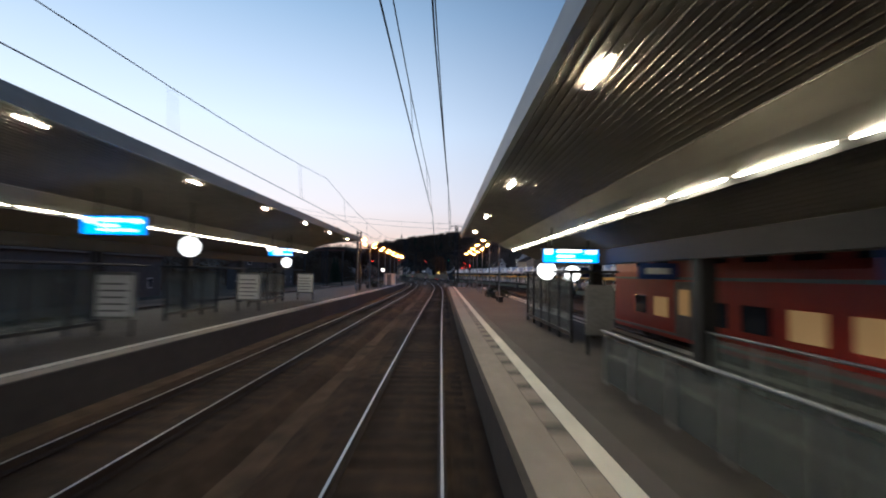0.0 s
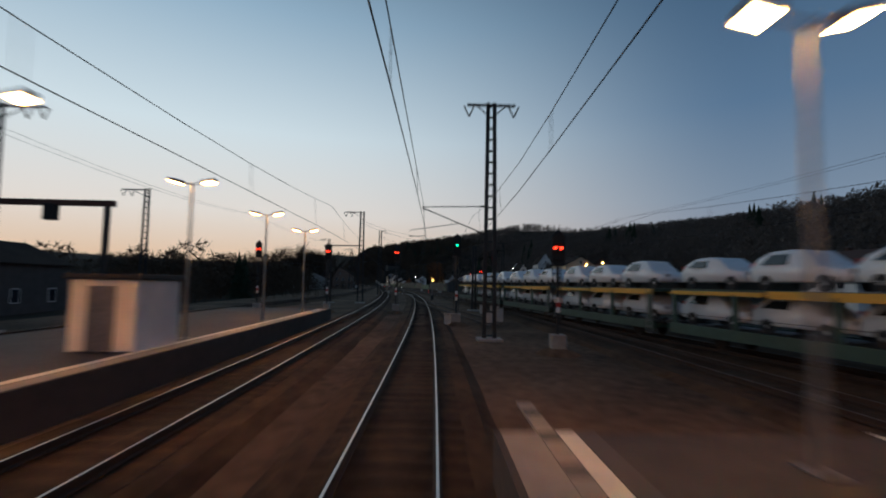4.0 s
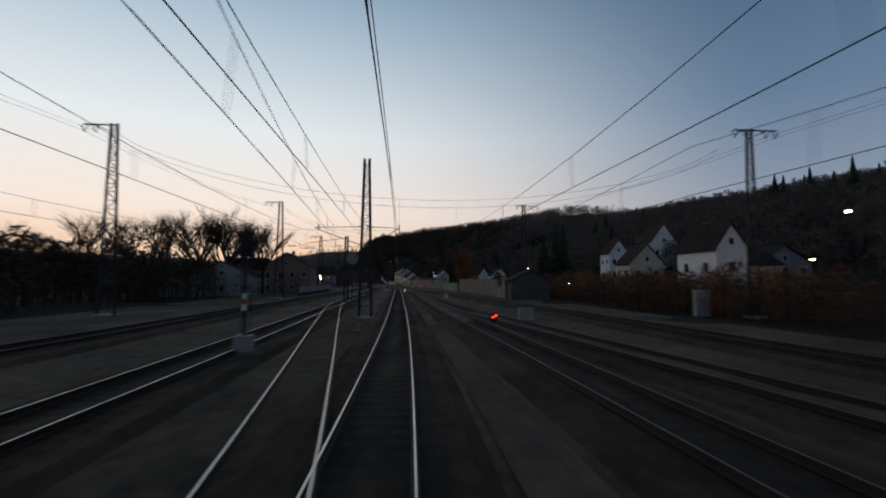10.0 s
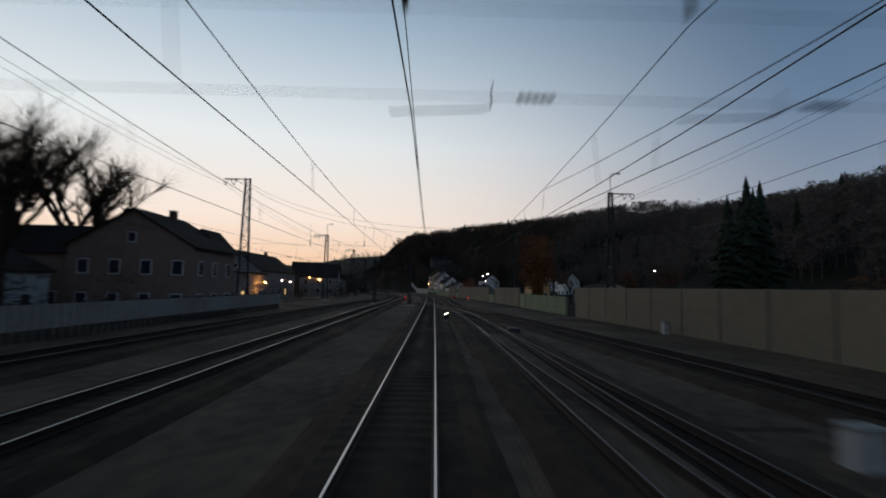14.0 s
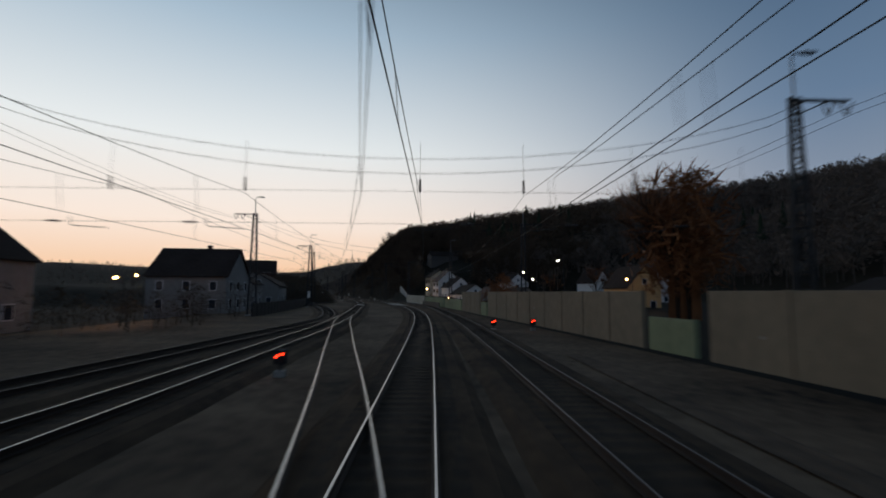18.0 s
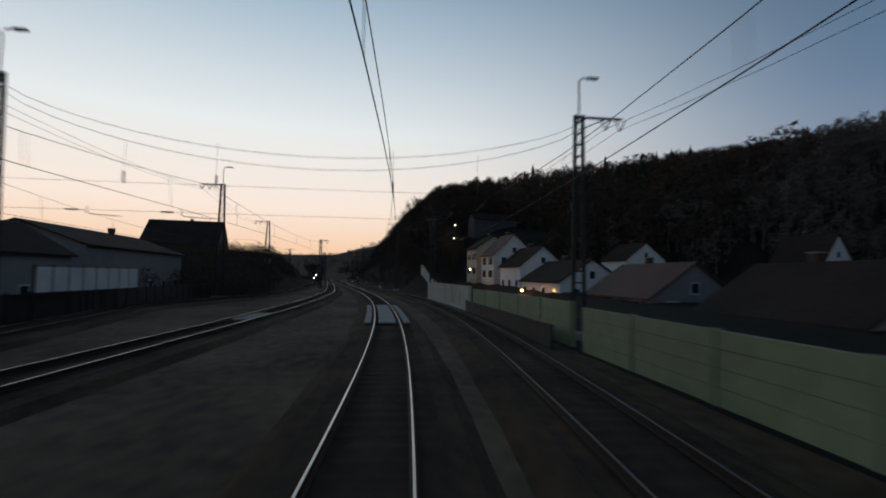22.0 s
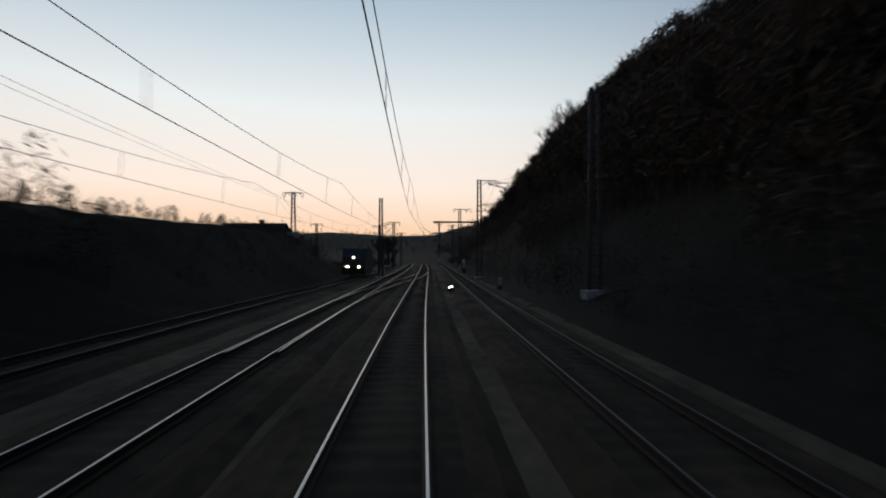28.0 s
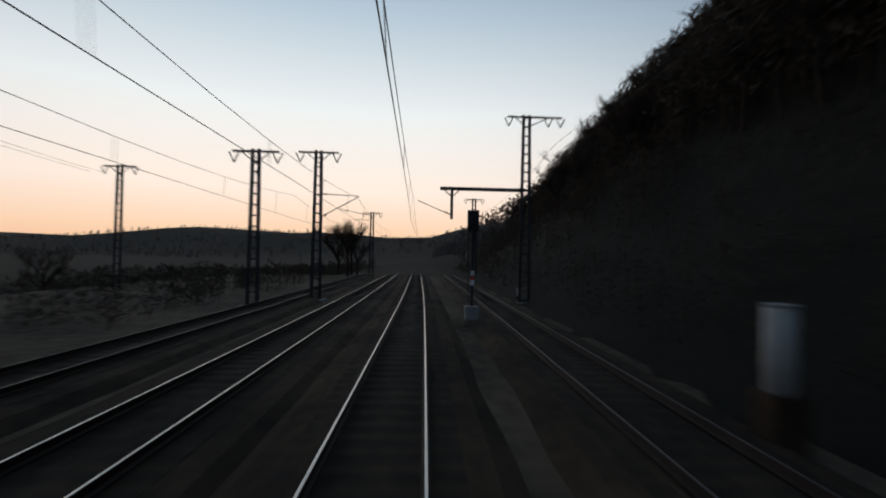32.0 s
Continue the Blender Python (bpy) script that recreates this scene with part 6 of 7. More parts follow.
# ---- houses ----
def house(s, u, ln, dp, base, eave, ridge, wall="render_white", roof="roof_dk", along=True, turn=0.0, wins=(2, 3), shutters=False, lit=(), chimney=True, label="white rendered house with a dark tiled gable roof", dormer=False):
    """ln along the track, dp across; u is the side next to the track, s the near end."""
    t = thing("house", label, "house", "houses", at(s, u, base, turn))
    x1 = dp if u > 0 else -dp
    xa, xb = (0, dp) if u > 0 else (-dp, 0)
    e, r = eave - base, ridge - base
    bm = bmesh.new()
    box(bm, xa, 0, -1.0, xb, ln, e)
    w = part("wall", bm, wall, t)
    ov = 0.35
    if along:
        m = (xa + xb) / 2
        g = [[(xa, 0, e), (xb, 0, e), (m, 0, r)], [(xa, ln, e), (xb, ln, e), (m, ln, r)]]
        k = (r - e) / (xb - m)
        planes = [((xa - ov, e - ov * k), (m, r)), ((xb + ov, e - ov * k), (m, r))]
        for (px, pz), (qx, qz) in planes:
            raw("roof_slope", [(px, -ov, pz), (qx, -ov, qz), (qx, ln + ov, qz), (px, ln + ov, pz), (px, -ov, pz + 0.16), (qx, -ov, qz + 0.16), (qx, ln + ov, qz + 0.16), (px, ln + ov, pz + 0.16)], [(0, 1, 2, 3), (4, 7, 6, 5), (0, 4, 5, 1), (1, 5, 6, 2), (2, 6, 7, 3), (3, 7, 4, 0)], roof, t, "tiled roof slope")
    else:
        m = ln / 2
        g = [[(xa, 0, e), (xa, ln, e), (xa, m, r)], [(xb, 0, e), (xb, ln, e), (xb, m, r)]]
        k = (r - e) / m
        for (py, pz), (qy, qz) in (((-ov, e - ov * k), (m, r)), ((ln + ov, e - ov * k), (m, r))):
            raw("roof_slope", [(xa - ov, py, pz), (xb + ov, py, pz), (xb + ov, qy, qz), (xa - ov, qy, qz), (xa - ov, py, pz + 0.16), (xb + ov, py, pz + 0.16), (xb + ov, qy, qz + 0.16), (xa - ov, qy, qz + 0.16)], [(0, 1, 2, 3), (4, 7, 6, 5), (0, 4, 5, 1), (1, 5, 6, 2), (2, 6, 7, 3), (3, 7, 4, 0)], roof, t, "tiled roof slope")
    for tri3 in g:
        bm = bmesh.new()
        off = Vector((0, 0.12, 0)) if along else Vector((0.12, 0, 0))
        a = [bm.verts.new(Vector(c) - off * 0.0) for c in tri3]
        sgn = 1 if tri3 is g[0] else -1
        b = [bm.verts.new(Vector(c) + off * sgn) for c in tri3]
        bm.faces.new(a)
        bm.faces.new(b[::-1])
        for i in range(3):
            j = (i + 1) % 3
            bm.faces.new((a[j], a[i], b[i], b[j]))
        bmesh.ops.recalc_face_normals(bm, faces=bm.faces)
        part("gable", bm, wall, t)
    # windows on the track side and on the near end
    rows_, cols = wins
    sx = 0 if u > 0 else 0
    n = 0
    side_sign = -1 if u > 0 else 1
    for face in ("side", "end"):
        span = ln if face == "side" else dp
        c2 = cols if face == "side" else max(1, round(cols * dp / ln))
        for i in range(rows_):
            for j in range(c2):
                z0 = 0.9 + i * (e - 0.4) / rows_
                c = span * (j + 0.5) / c2
                hw, hh = 0.45, 0.62
                if z0 + 2 * hh > e:
                    continue
                lit_now = n in lit
                if face == "side":
                    bounds = (min(0, side_sign * 0.05), c - hw, z0, max(0, side_sign * 0.05), c + hw, z0 + 2 * hh)
                    fr = (min(0, side_sign * 0.04), c - hw - 0.08, z0 - 0.08, max(0, side_sign * 0.04), c + hw + 0.08, z0 + 2 * hh + 0.08)
                else:
                    cx = c if u > 0 else -c
                    bounds = (cx - hw, -0.05, z0, cx + hw, 0, z0 + 2 * hh)
                    fr = (cx - hw - 0.08, -0.04, z0 - 0.08, cx + hw + 0.08, 0, z0 + 2 * hh + 0.08)
                wn = part("window", bx(*fr), "white", t, "")
                part("pane", bx(*bounds), "e_window" if lit_now else "win_dark", wn, "warm lit pane" if lit_now else "dark pane")
                if shutters and face == "side":
                    for q in (-1, 1):
                        part("shutter", bx(min(0, side_sign * 0.07), c + q * (hw + 0.27) - 0.22, z0 - 0.04, max(0, side_sign * 0.07), c + q * (hw + 0.27) + 0.22, z0 + 2 * hh + 0.04), "shutter", wn, "brown shutter")
                n += 1
    if along and r - e > 1.8:
        cx = (xa + xb) / 2
        wn = part("window", bx(cx - 0.4, -0.05, e + 0.3, cx + 0.4, 0, e + 1.3), "white", t)
        part("pane", bx(cx - 0.33, -0.07, e + 0.37, cx + 0.33, -0.02, e + 1.23), "win_dark", wn)
    if chimney:
        cx, cy = ((xa + xb) / 2 + 0.5, ln * 0.65)
        ch = part("chimney", bx(cx - 0.3, cy - 0.3, r - 0.9, cx + 0.3, cy + 0.3, r + 0.7), "roof_red", t, "brick chimney")
        part("chimney_cap", bx(cx - 0.36, cy - 0.36, r + 0.7, cx + 0.36, cy + 0.36, r + 0.78), "concrete", ch)
    if dormer:
        dx = xa + (xb - xa) * 0.22 if u > 0 else xb - (xb - xa) * 0.22
        dr = part("dormer", bx(min(dx, (xa + xb) / 2), ln * 0.42, e + 0.5, max(dx, (xa + xb) / 2), ln * 0.62, e + 1.55), wall, t, "white dormer box")
        part("dormer_roof", bx(min(dx - 0.2, (xa + xb) / 2), ln * 0.4, e + 1.55, max(dx + 0.2, (xa + xb) / 2), ln * 0.64, e + 1.66), roof, dr)
    return t


# right: the group below the wooded slope
house(513.5, 21.4, 6.0, 7.0, 2.4, 8.2, 10.6, "render_cream", "roof_dk", True, 0, (2, 2), True, label="cream rendered house with brown shutters on the slope")
house(504.8, 21.6, 6.6, 7.5, 1.8, 6.7, 10.2, "render_white", "roof_red", True, 0, (2, 2), True, dormer=True, label="white house with brown shutters and a steep red-brown roof")
house(494.2, 22.0, 9.2, 7.2, 0.2, 4.6, 7.5, "render_white", "roof_dk", True, 0, (1, 3), label="white rendered house with a wide grey gable")
house(478.5, 20.6, 13.0, 8.0, -0.6, 2.4, 5.0, "render_white", "roof_dk", True, 0, (1, 4), label="low white house with a grey roof and brown window frames")
house(463, 21.5, 11.5, 8.0, -1.2, 1.3, 4.2, "render_grey", "roof_red", True, 0, (1, 3), label="low house with a broad red-brown tiled roof")
house(446, 21.5, 12.0, 9.0, -1.6, 0.8, 3.9, "render_grey", "roof_dk", True, 0, (1, 3), label="low grey house with a broad dark roof")
house(503, 46.0, 8.0, 8.0, 2.0, 6.4, 9.4, "render_white", "roof_dk", True, 0, (1, 2), label="white gabled house among trees at the foot of the slope")
house(487.5, 68.7, 8, 7, 1.0, 6.4, 10.5, "render_white", "roof_dk", True, 10, (1, 2), label="white gabled house among trees at the foot of the slope")
house(501, 76.2, 7, 5, 2.0, 7.4, 11.6, "render_white", "roof_dk", True, -8, (1, 2), label="narrow white gabled house at the foot of the slope")
house(470, 70, 8, 8, 2.0, 6.6, 10.0, "render_white", "roof_dk", True, 5, (1, 2), label="white gabled house at the foot of the slope")
# its walls carry the lamp glow in their ochre colour
house(423.4, 35.3, 9.0, 5.8, -0.6, 4.0, 7.4, "render_lamplit", "roof_dk", True, 0, (1, 3), label="gabled house with warm lamp light painted into its walls")
house(453.5, 60.5, 6.0, 5.5, 0.0, 5.4, 8.8, "render_white", "roof_dk", True, 0, (1, 2), label="small white gabled house behind the barrier")
house(373, 36, 16, 9, -0.6, 2.6, 4.2, "render_cream", "roof_dk", True, 0, (1, 5), label="long low white building behind the barrier")
house(560, 36.0, 6.5, 13.0, 15.0, 19.6, 21.6, "render_dark", "roof_dk", False, 0, (0, 1), chimney=False, label="low dark house with a broad roof on the hillside")
# right: the houses by the yard
big = house(218.3, 47.5, 8.8, 10.2, -0.6, 9.2, 11.7, "render_cream", "roof_dk", True, 10, (2, 2), label="large cream rendered house with a low grey gable roof")
part("lean_to_wall", bx(10.25, 0.6, -1, 13.6, 8.2, 5.6), "render_cream", big, "low lean-to beside the gable")
raw("lean_to_roof", [(10.0, 0.3, 9.3), (14.2, 0.3, 5.8), (14.2, 8.5, 5.8), (10.0, 8.5, 9.3), (10.0, 0.3, 9.46), (14.2, 0.3, 5.96), (14.2, 8.5, 5.96), (10.0, 8.5, 9.46)], [(0, 3, 2, 1), (4, 5, 6, 7), (0, 1, 5, 4), (1, 2, 6, 5), (2, 3, 7, 6), (3, 0, 4, 7)], "roof_dk", big, "lean-to roof slope")
raw("lean_to_end", [(10.25, 0.6, 5.6), (13.6, 0.6, 5.6), (13.6, 0.6, 6.2), (10.25, 0.6, 9.0), (10.25, 0.8, 5.6), (13.6, 0.8, 5.6), (13.6, 0.8, 6.2), (10.25, 0.8, 9.0)], [(0, 1, 2, 3), (7, 6, 5, 4), (0, 4, 5, 1), (1, 5, 6, 2), (2, 6, 7, 3), (3, 7, 4, 0)], "render_cream", big)
house(205, 49.5, 5.0, 3.8, -0.6, 6.2, 8.3, "render_cream", "roof_red", True, 0, (2, 2), chimney=False, label="narrow cream gabled house beside a red roof")
house(207, 53.6, 8.0, 7.0, -0.6, 5.3, 8.9, "render_cream", "roof_red", False, 0, (1, 3), label="cream house with a red tiled roof")
house(205.5, 45.3, 6.0, 4.0, -0.6, 4.8, 6.4, "render_pale", "roof_red", False, 0, (1, 2), chimney=False, label="low pale outbuilding with a brown roof")
house(252, 42.2, 9.0, 4.4, -0.6, 7.3, 10.5, "render_white", "roof_dk", True, 0, (2, 2), label="tall white gabled house beside the yard")
house(256.5, 46.8, 7, 8.5, -0.6, 5.2, 7.2, "render_cream", "roof_dk", False, 0, (1, 3), chimney=False, label="low cream annex beside the tall white house")
house(262, 56, 9, 9, 0.5, 5.6, 8.4, "render_grey", "roof_dk", True, 0, (2, 3), label="grey house behind rusty shrubs")
house(333, 77.2, 9, 8.5, 6.0, 14.6, 20.2, "render_white", "roof_dk", True, 0, (2, 2), label="white half-timbered gable house on the rising ground")
house(322, 59, 6, 5.6, 3.0, 10.6, 14.2, "render_white", "roof_dk", True, 0, (2, 2), label="small white gable house on the rising ground")
house(281, 44.5, 6, 7.0, -0.5, 6.2, 9.8, "render_cream", "roof_dk", True, 0, (2, 2), label="cream gabled house with a steep roof")
house(269.5, 18.5, 4.2, 6.4, -0.6, 2.8, 4.4, "render_dark", "roof_dk", True, 0, (0, 1), chimney=False, label="small brown trackside hut with a pitched roof")
house(60, 48, 22, 11, -0.6, 4.2, 6.5, "render_cream", "roof_dk", True, 0, (1, 6), lit=(1, 3), label="long cream house behind the goods train")
house(96, 52, 9, 9, -0.6, 4.8, 8.4, "render_white", "roof_dk", True, 0, (2, 2), lit=(1,), label="white gabled house behind the goods train")
house(140, 60, 10, 9, -0.4, 5.0, 8.6, "render_white", "roof_red", True, 0, (2, 2), label="white gabled house behind the goods train")
# left
house(314, -21.8, 9.0, 11.6, -0.6, 6.0, 9.4, "render_brown", "roof_dk", True, 0, (2, 3), label="old brown-grey railway building with a broad gable")
house(322.5, -23.2, 4.0, 4.0, -0.6, 6.4, 8.5, "render_brown", "roof_dk", True, 0, (2, 1), chimney=False, label="small square stair tower with a pointed roof")
house(315.5, -33.6, 8.0, 9.0, -0.6, 5.4, 8.2, "render_brown", "roof_dk", False, 0, (1, 2), chimney=False, label="side wing of the old railway building")
house(300, -31, 9.0, 14.0, -0.6, 3.4, 6.6, "render_pale", "roof_dk", True, 0, (1, 2), label="white gabled railway shed")
house(298, -47, 9.0, 12.0, -0.8, 3.2, 6.2, "render_pale", "roof_dk", True, 0, (1, 2), label="white gabled shed beside bare trees")
house(334, -27, 14, 9, -0.6, 4.2, 4.6, "render_grey", "roof_dk", True, 0, (1, 4), lit=(1,), chimney=False, label="flat-roofed grey works building")
house(366, -34, 24, 10, -0.6, 5.4, 9.2, "render_grey", "roof_dk", True, 0, (1, 5), lit=(3,), label="long grey house with a dark roof and chimneys")
house(420, -27.5, 11, 11, -0.6, 5.0, 9.2, "render_grey", "roof_dk", False, 0, (2, 3), dormer=True, label="white house with a dark roof and a dormer")
house(441, -28.5, 8, 10, -0.6, 4.2, 7.4, "render_grey", "roof_dk", True, 0, (1, 2), label="dark grey gabled house beside the railway")
house(456, -26, 14, 8, -0.6, 4.0, 6.4, "render_grey", "roof_dk", True, 0, (1, 4), label="low grey building with a grey roof")
house(478, -28, 26, 12, -0.6, 5.2, 7.4, "render_grey", "roof_dk", True, 0, (1, 6), label="long dark works building behind the fence")
house(548.5, -30.5, 13, 16, 1.0, 9.4, 15.0, "roof_red", "roof_dk", False, 0, (2, 3), dormer=True, label="large dark house with a broad roof above the bank")
house(566, -36, 10, 9, 1.0, 7.5, 11.5, "roof_red", "roof_dk", True, 0, (2, 2), label="dark house with a hipped roof above the bank")
house(612, -21.5, 11, 9, -1.5, 5.2, 7.6, "render_dark", "roof_dk", False, 0, (1, 2), label="dark house with a broad roof behind the far track")
house(660, -60, 22, 12, -3.0, 1.5, 3.4, "render_white", "roof_dk", True, 0, (1, 4), label="low white building in the valley")
house(30, -40, 40, 14, -0.6, 4.5, 6.5, "render_dark", "roof_dk", True, 0, (1, 8), lit=(2, 5), label="long grey works building behind the station")
house(112, -38, 18, 10, -0.6, 4.0, 6.2, "render_dark", "roof_dk", True, 0, (1, 4), label="grey works building behind the far tracks")

# fences on the left
def fence(s0, s1, u, z0, z1, n, label, material):
    t = thing("board_fence", label, "fence", "fences")
    for i in range(n):
        a = s0 + (s1 - s0) * i / n
        strip("board", [(-0.03, z0), (0.03, z0), (0.03, z1), (-0.03, z1)], [(a, u), (a + (s1 - s0) / n * 0.86, u)], material, t)
        strip("post", [(-0.06, -0.7), (0.06, -0.7), (0.06, z1 + 0.1), (-0.06, z1 + 0.1)], [(a - 0.07, u - 0.1), (a + 0.07, u - 0.1)], "steel_dark", t)
    return t


fence(288, 332, -19.2, 0.2, 1.45, 70, "pale picket fence before the railway building", "concrete")
fence(457, 470, -20.2, 1.4, 2.9, 8, "pale board panels fixed to a dark fence", "render_white")
fence(410, 500, -21.0, -0.6, 1.3, 45, "low dark lineside fence of upright boards", "steel_dark")


# ---- street lamps among the houses ----
def street_lamp(s, u, z, glow="e_amber", base=None, label="street lamp glowing orange"):
    b = ground_z(s, u) if base is None else base
    t = thing("street_lamp", label, "street lamp", "street lamps", at(s, u, b))
    h = z - b
    bm = bmesh.new()
    tube(bm, [(0, 0, 0), (0, 0, h - 0.15), (-0.15, 0, h), (-0.7, 0, h + 0.05)], 0.045, 6)
    part("pole", bm, "steel_dark", t)
    hd = part("lamp_head", bx(-1.05, -0.11, h - 0.02, -0.5, 0.11, h + 0.1, 0.03), "steel_dark", t)
    bm = bmesh.new()
    lathe(bm, [(0.05, h - 0.13), (0.1, h - 0.11), (0.13, h - 0.06), (0.13, h - 0.025)], 12, (-0.78, 0, 0))
    part("lens", bm, {"e_amber": "e_street_amber", "e_bright": "e_street_bright"}.get(glow, "e_street_white"), hd, "glowing round lens", True)
    return t


for s, u, z, g in [(504.8, 18.2, 4.1, "e_amber"), (484.5, 19.1, 1.2, "e_amber"), (404.2, 17.2, 6.75, "e_white"), (535, 24.0, 11.8, "e_white"), (580, 33.4, 20.9, "e_white"), (560, 31, 17.5, "e_white"), (430, 19, 1.9, "e_amber"), (378, 52, 7.5, "e_white"), (428.5, 21.5, 5.2, "e_white"),
                   (436, 22.3, 6.8, "e_white"), (215.5, 43.0, 8.7, "e_bright"), (205, 48.7, 8.6, "e_amber"), (203.6, 52.6, 9.2, "e_amber"), (236, 42, 5.0, "e_amber"), (188, 40, 5.5, "e_white"), (214, 30.3, 1.7, "e_white"), (223.5, 33.3, 7.9, "e_white"), (280, 33, 2.2, "e_white"), (405, -32, 4.6, "e_amber"), (392, -27, 4.0, "e_amber"), (350, -24, 3.4, "e_white"), (358, -25, 3.2, "e_white"), (345, -25, 3.0, "e_amber"), (46, 30, 5.5, "e_white"), (76, 36, 5.5, "e_amber"), (120, 44, 5.5, "e_white"), (92, 44, 6.5, "e_amber"), (150, 50, 5.0, "e_white"), (416.6, 32.2, 5.0, "e_amber")]:
    street_lamp(s, u, z, g, label="street lamp glowing %s" % ("white" if g == "e_white" else "orange"))

# low striped marker beside the track
hz = thing("hazard_marker", "low black and yellow striped marker on a concrete foot", "marker", m=at(222.4, -2.45, -0.42))
part("foot", bx(-0.22, -0.2, -0.1, 0.22, 0.2, 0.1, 0.02), "concrete", hz, "low concrete foot")
part("board", bx(-0.2, -0.03, 0.1, 0.2, 0.03, 0.42, 0.008), "steel_dark", hz, "black board")
for k in (-0.12, 0.0, 0.12):
    bm = bmesh.new()
    box(bm, -0.026, -0.008, -0.15, 0.026, 0.0, 0.15, 0.002)
    bm.transform(Matrix.Translation((k, -0.032, 0.26)) @ Matrix.Rotation(radians(24), 4, "Y"))
    part("stripe", bm, "wagon_yellow", hz, "worn yellow stripe")

# ---- cars on the goods train ----
def car_parts(body_h=1.5, ln=4.15, w=1.74):
    """A compact hatchback, nose towards -y; returns bmeshes."""
    h = body_h
    prof = [(-ln / 2, 0.35), (-ln / 2 - 0.02, 0.62), (-ln / 2 + 0.12, 0.78), (-ln * 0.25, 0.93), (-ln * 0.06, h - 0.05), (ln * 0.08, h), (ln * 0.3, h - 0.05), (ln * 0.43, h - 0.28), (ln / 2 - 0.03, 0.92), (ln / 2, 0.6), (ln / 2 - 0.04, 0.32)]
    body = bmesh.new()
    rings = []
    for sx in (-1, -0.96, -0.86, 0.86, 0.96, 1):
        ring = []
        for y, z in prof:
            tuck = 0.0 if z < 0.95 else (z - 0.95) * 0.34
            x = sx * (w / 2 - tuck)
            zz = z if abs(sx) < 0.9 else z - (0.03 if abs(sx) < 0.99 else 0.08) * (1 if z > 0.5 else -0.5)
            ring.append(body.verts.new((x, y * (1 if abs(sx) < 0.9 else 0.985), zz)))
        rings.append(ring)
    for a, b in zip(rings, rings[1:]):
        for i in range(len(prof)):
            j = (i + 1) % len(prof)
            body.faces.new((a[i], a[j], b[j], b[i]))
    body.faces.new(rings[0][::-1])
    body.faces.new(rings[-1])
    bmesh.ops.recalc_face_normals(body, faces=body.faces)
    return body


def make_car(name, label, h):
    t = thing(name, label, "car", "cars on the goods train")
    ln, w = 4.15, 1.74
    b = part("body", car_parts(h), "car_white", t, "", True)
    for x in (-1, 1):
        sg = bmesh.new()
        pts = [(0.32, 1.0), (0.32, h - 0.18), (1.15, h - 0.18), (1.55, 1.02)]
        v = [sg.verts.new((x * (w / 2 - (z - 0.95) * 0.34 + 0.012), y, z)) for y, z in pts]
        v2 = [sg.verts.new((x * (w / 2 - (z - 0.95) * 0.34 - 0.03), y, z)) for y, z in pts]
        sg.faces.new(v)
        sg.faces.new(v2[::-1])
        for i in range(4):
            j = (i + 1) % 4
            sg.faces.new((v[j], v[i], v2[i], v2[j]))
        bmesh.ops.recalc_face_normals(sg, faces=sg.faces)
        part("side_window", sg, "car_glass", b, "dark side window")
        for y in (-1.28, 1.28):
            bm = bmesh.new()
            lathe(bm, [(0.22, x * 0.78), (0.3, x * 0.76), (0.3, x * 0.9), (0.22, x * 0.89)], 16, (0, y, 0.3), "x")
            wl = part("wheel", bm, "tyre", t, "black tyre")
            bm = bmesh.new()
            lathe(bm, [(0.2, x * 0.86), (0.06, x * 0.895)], 10, (0, y, 0.3), "x")
            part("rim", bm, "rim", wl, "grey wheel rim")
        part("tail_lamp" , bx(x * 0.7 - 0.1, 1.99, 0.85, x * 0.7 + 0.1, 2.06, 1.12, 0.01), "e_redpaint", b, "red tail lamp")
        part("head_lamp", bx(x * 0.62 - 0.16, -2.1, 0.62, x * 0.62 + 0.16, -1.98, 0.78, 0.01), "rim", b, "clear head lamp")
    bm = bmesh.new()
    v = [bm.verts.new(c) for c in ((-0.62, 1.63, h - 0.2), (0.62, 1.63, h - 0.2), (0.72, 2.02, 1.0), (-0.72, 2.02, 1.0), (-0.6, 1.55, h - 0.2), (0.6, 1.55, h - 0.2), (0.7, 1.9, 1.0), (-0.7, 1.9, 1.0))]
    for q in ((0, 1, 2, 3), (7, 6, 5, 4), (0, 4, 5, 1), (1, 5, 6, 2), (2, 6, 7, 3), (3, 7, 4, 0)):
        bm.faces.new([v[i] for i in q])
    part("rear_window", bm, "car_glass", b, "dark rear window")
    bm = bmesh.new()
    v = [bm.verts.new(c) for c in ((-0.7, -1.0, 0.97), (0.7, -1.0, 0.97), (0.6, -0.3, h - 0.09), (-0.6, -0.3, h - 0.09), (-0.7, -0.9, 0.9), (0.7, -0.9, 0.9), (0.6, -0.2, h - 0.16), (-0.6, -0.2, h - 0.16))]
    for q in ((0, 1, 2, 3), (7, 6, 5, 4), (0, 4, 5, 1), (1, 5, 6, 2), (2, 6, 7, 3), (3, 7, 4, 0)):
        bm.faces.new([v[i] for i in q])
    part("windscreen", bm, "car_white", b, "windscreen under a white transport cover")
    return t


CARS = [make_car("car", "new white hatchback carried on the double-deck goods wagon", 1.5), make_car("car", "new white estate car carried on the double-deck goods wagon", 1.58)]


def goods_u(s):
    return float(np.interp(s, [c[0] for c in GOODS], [c[1] for c in GOODS]))


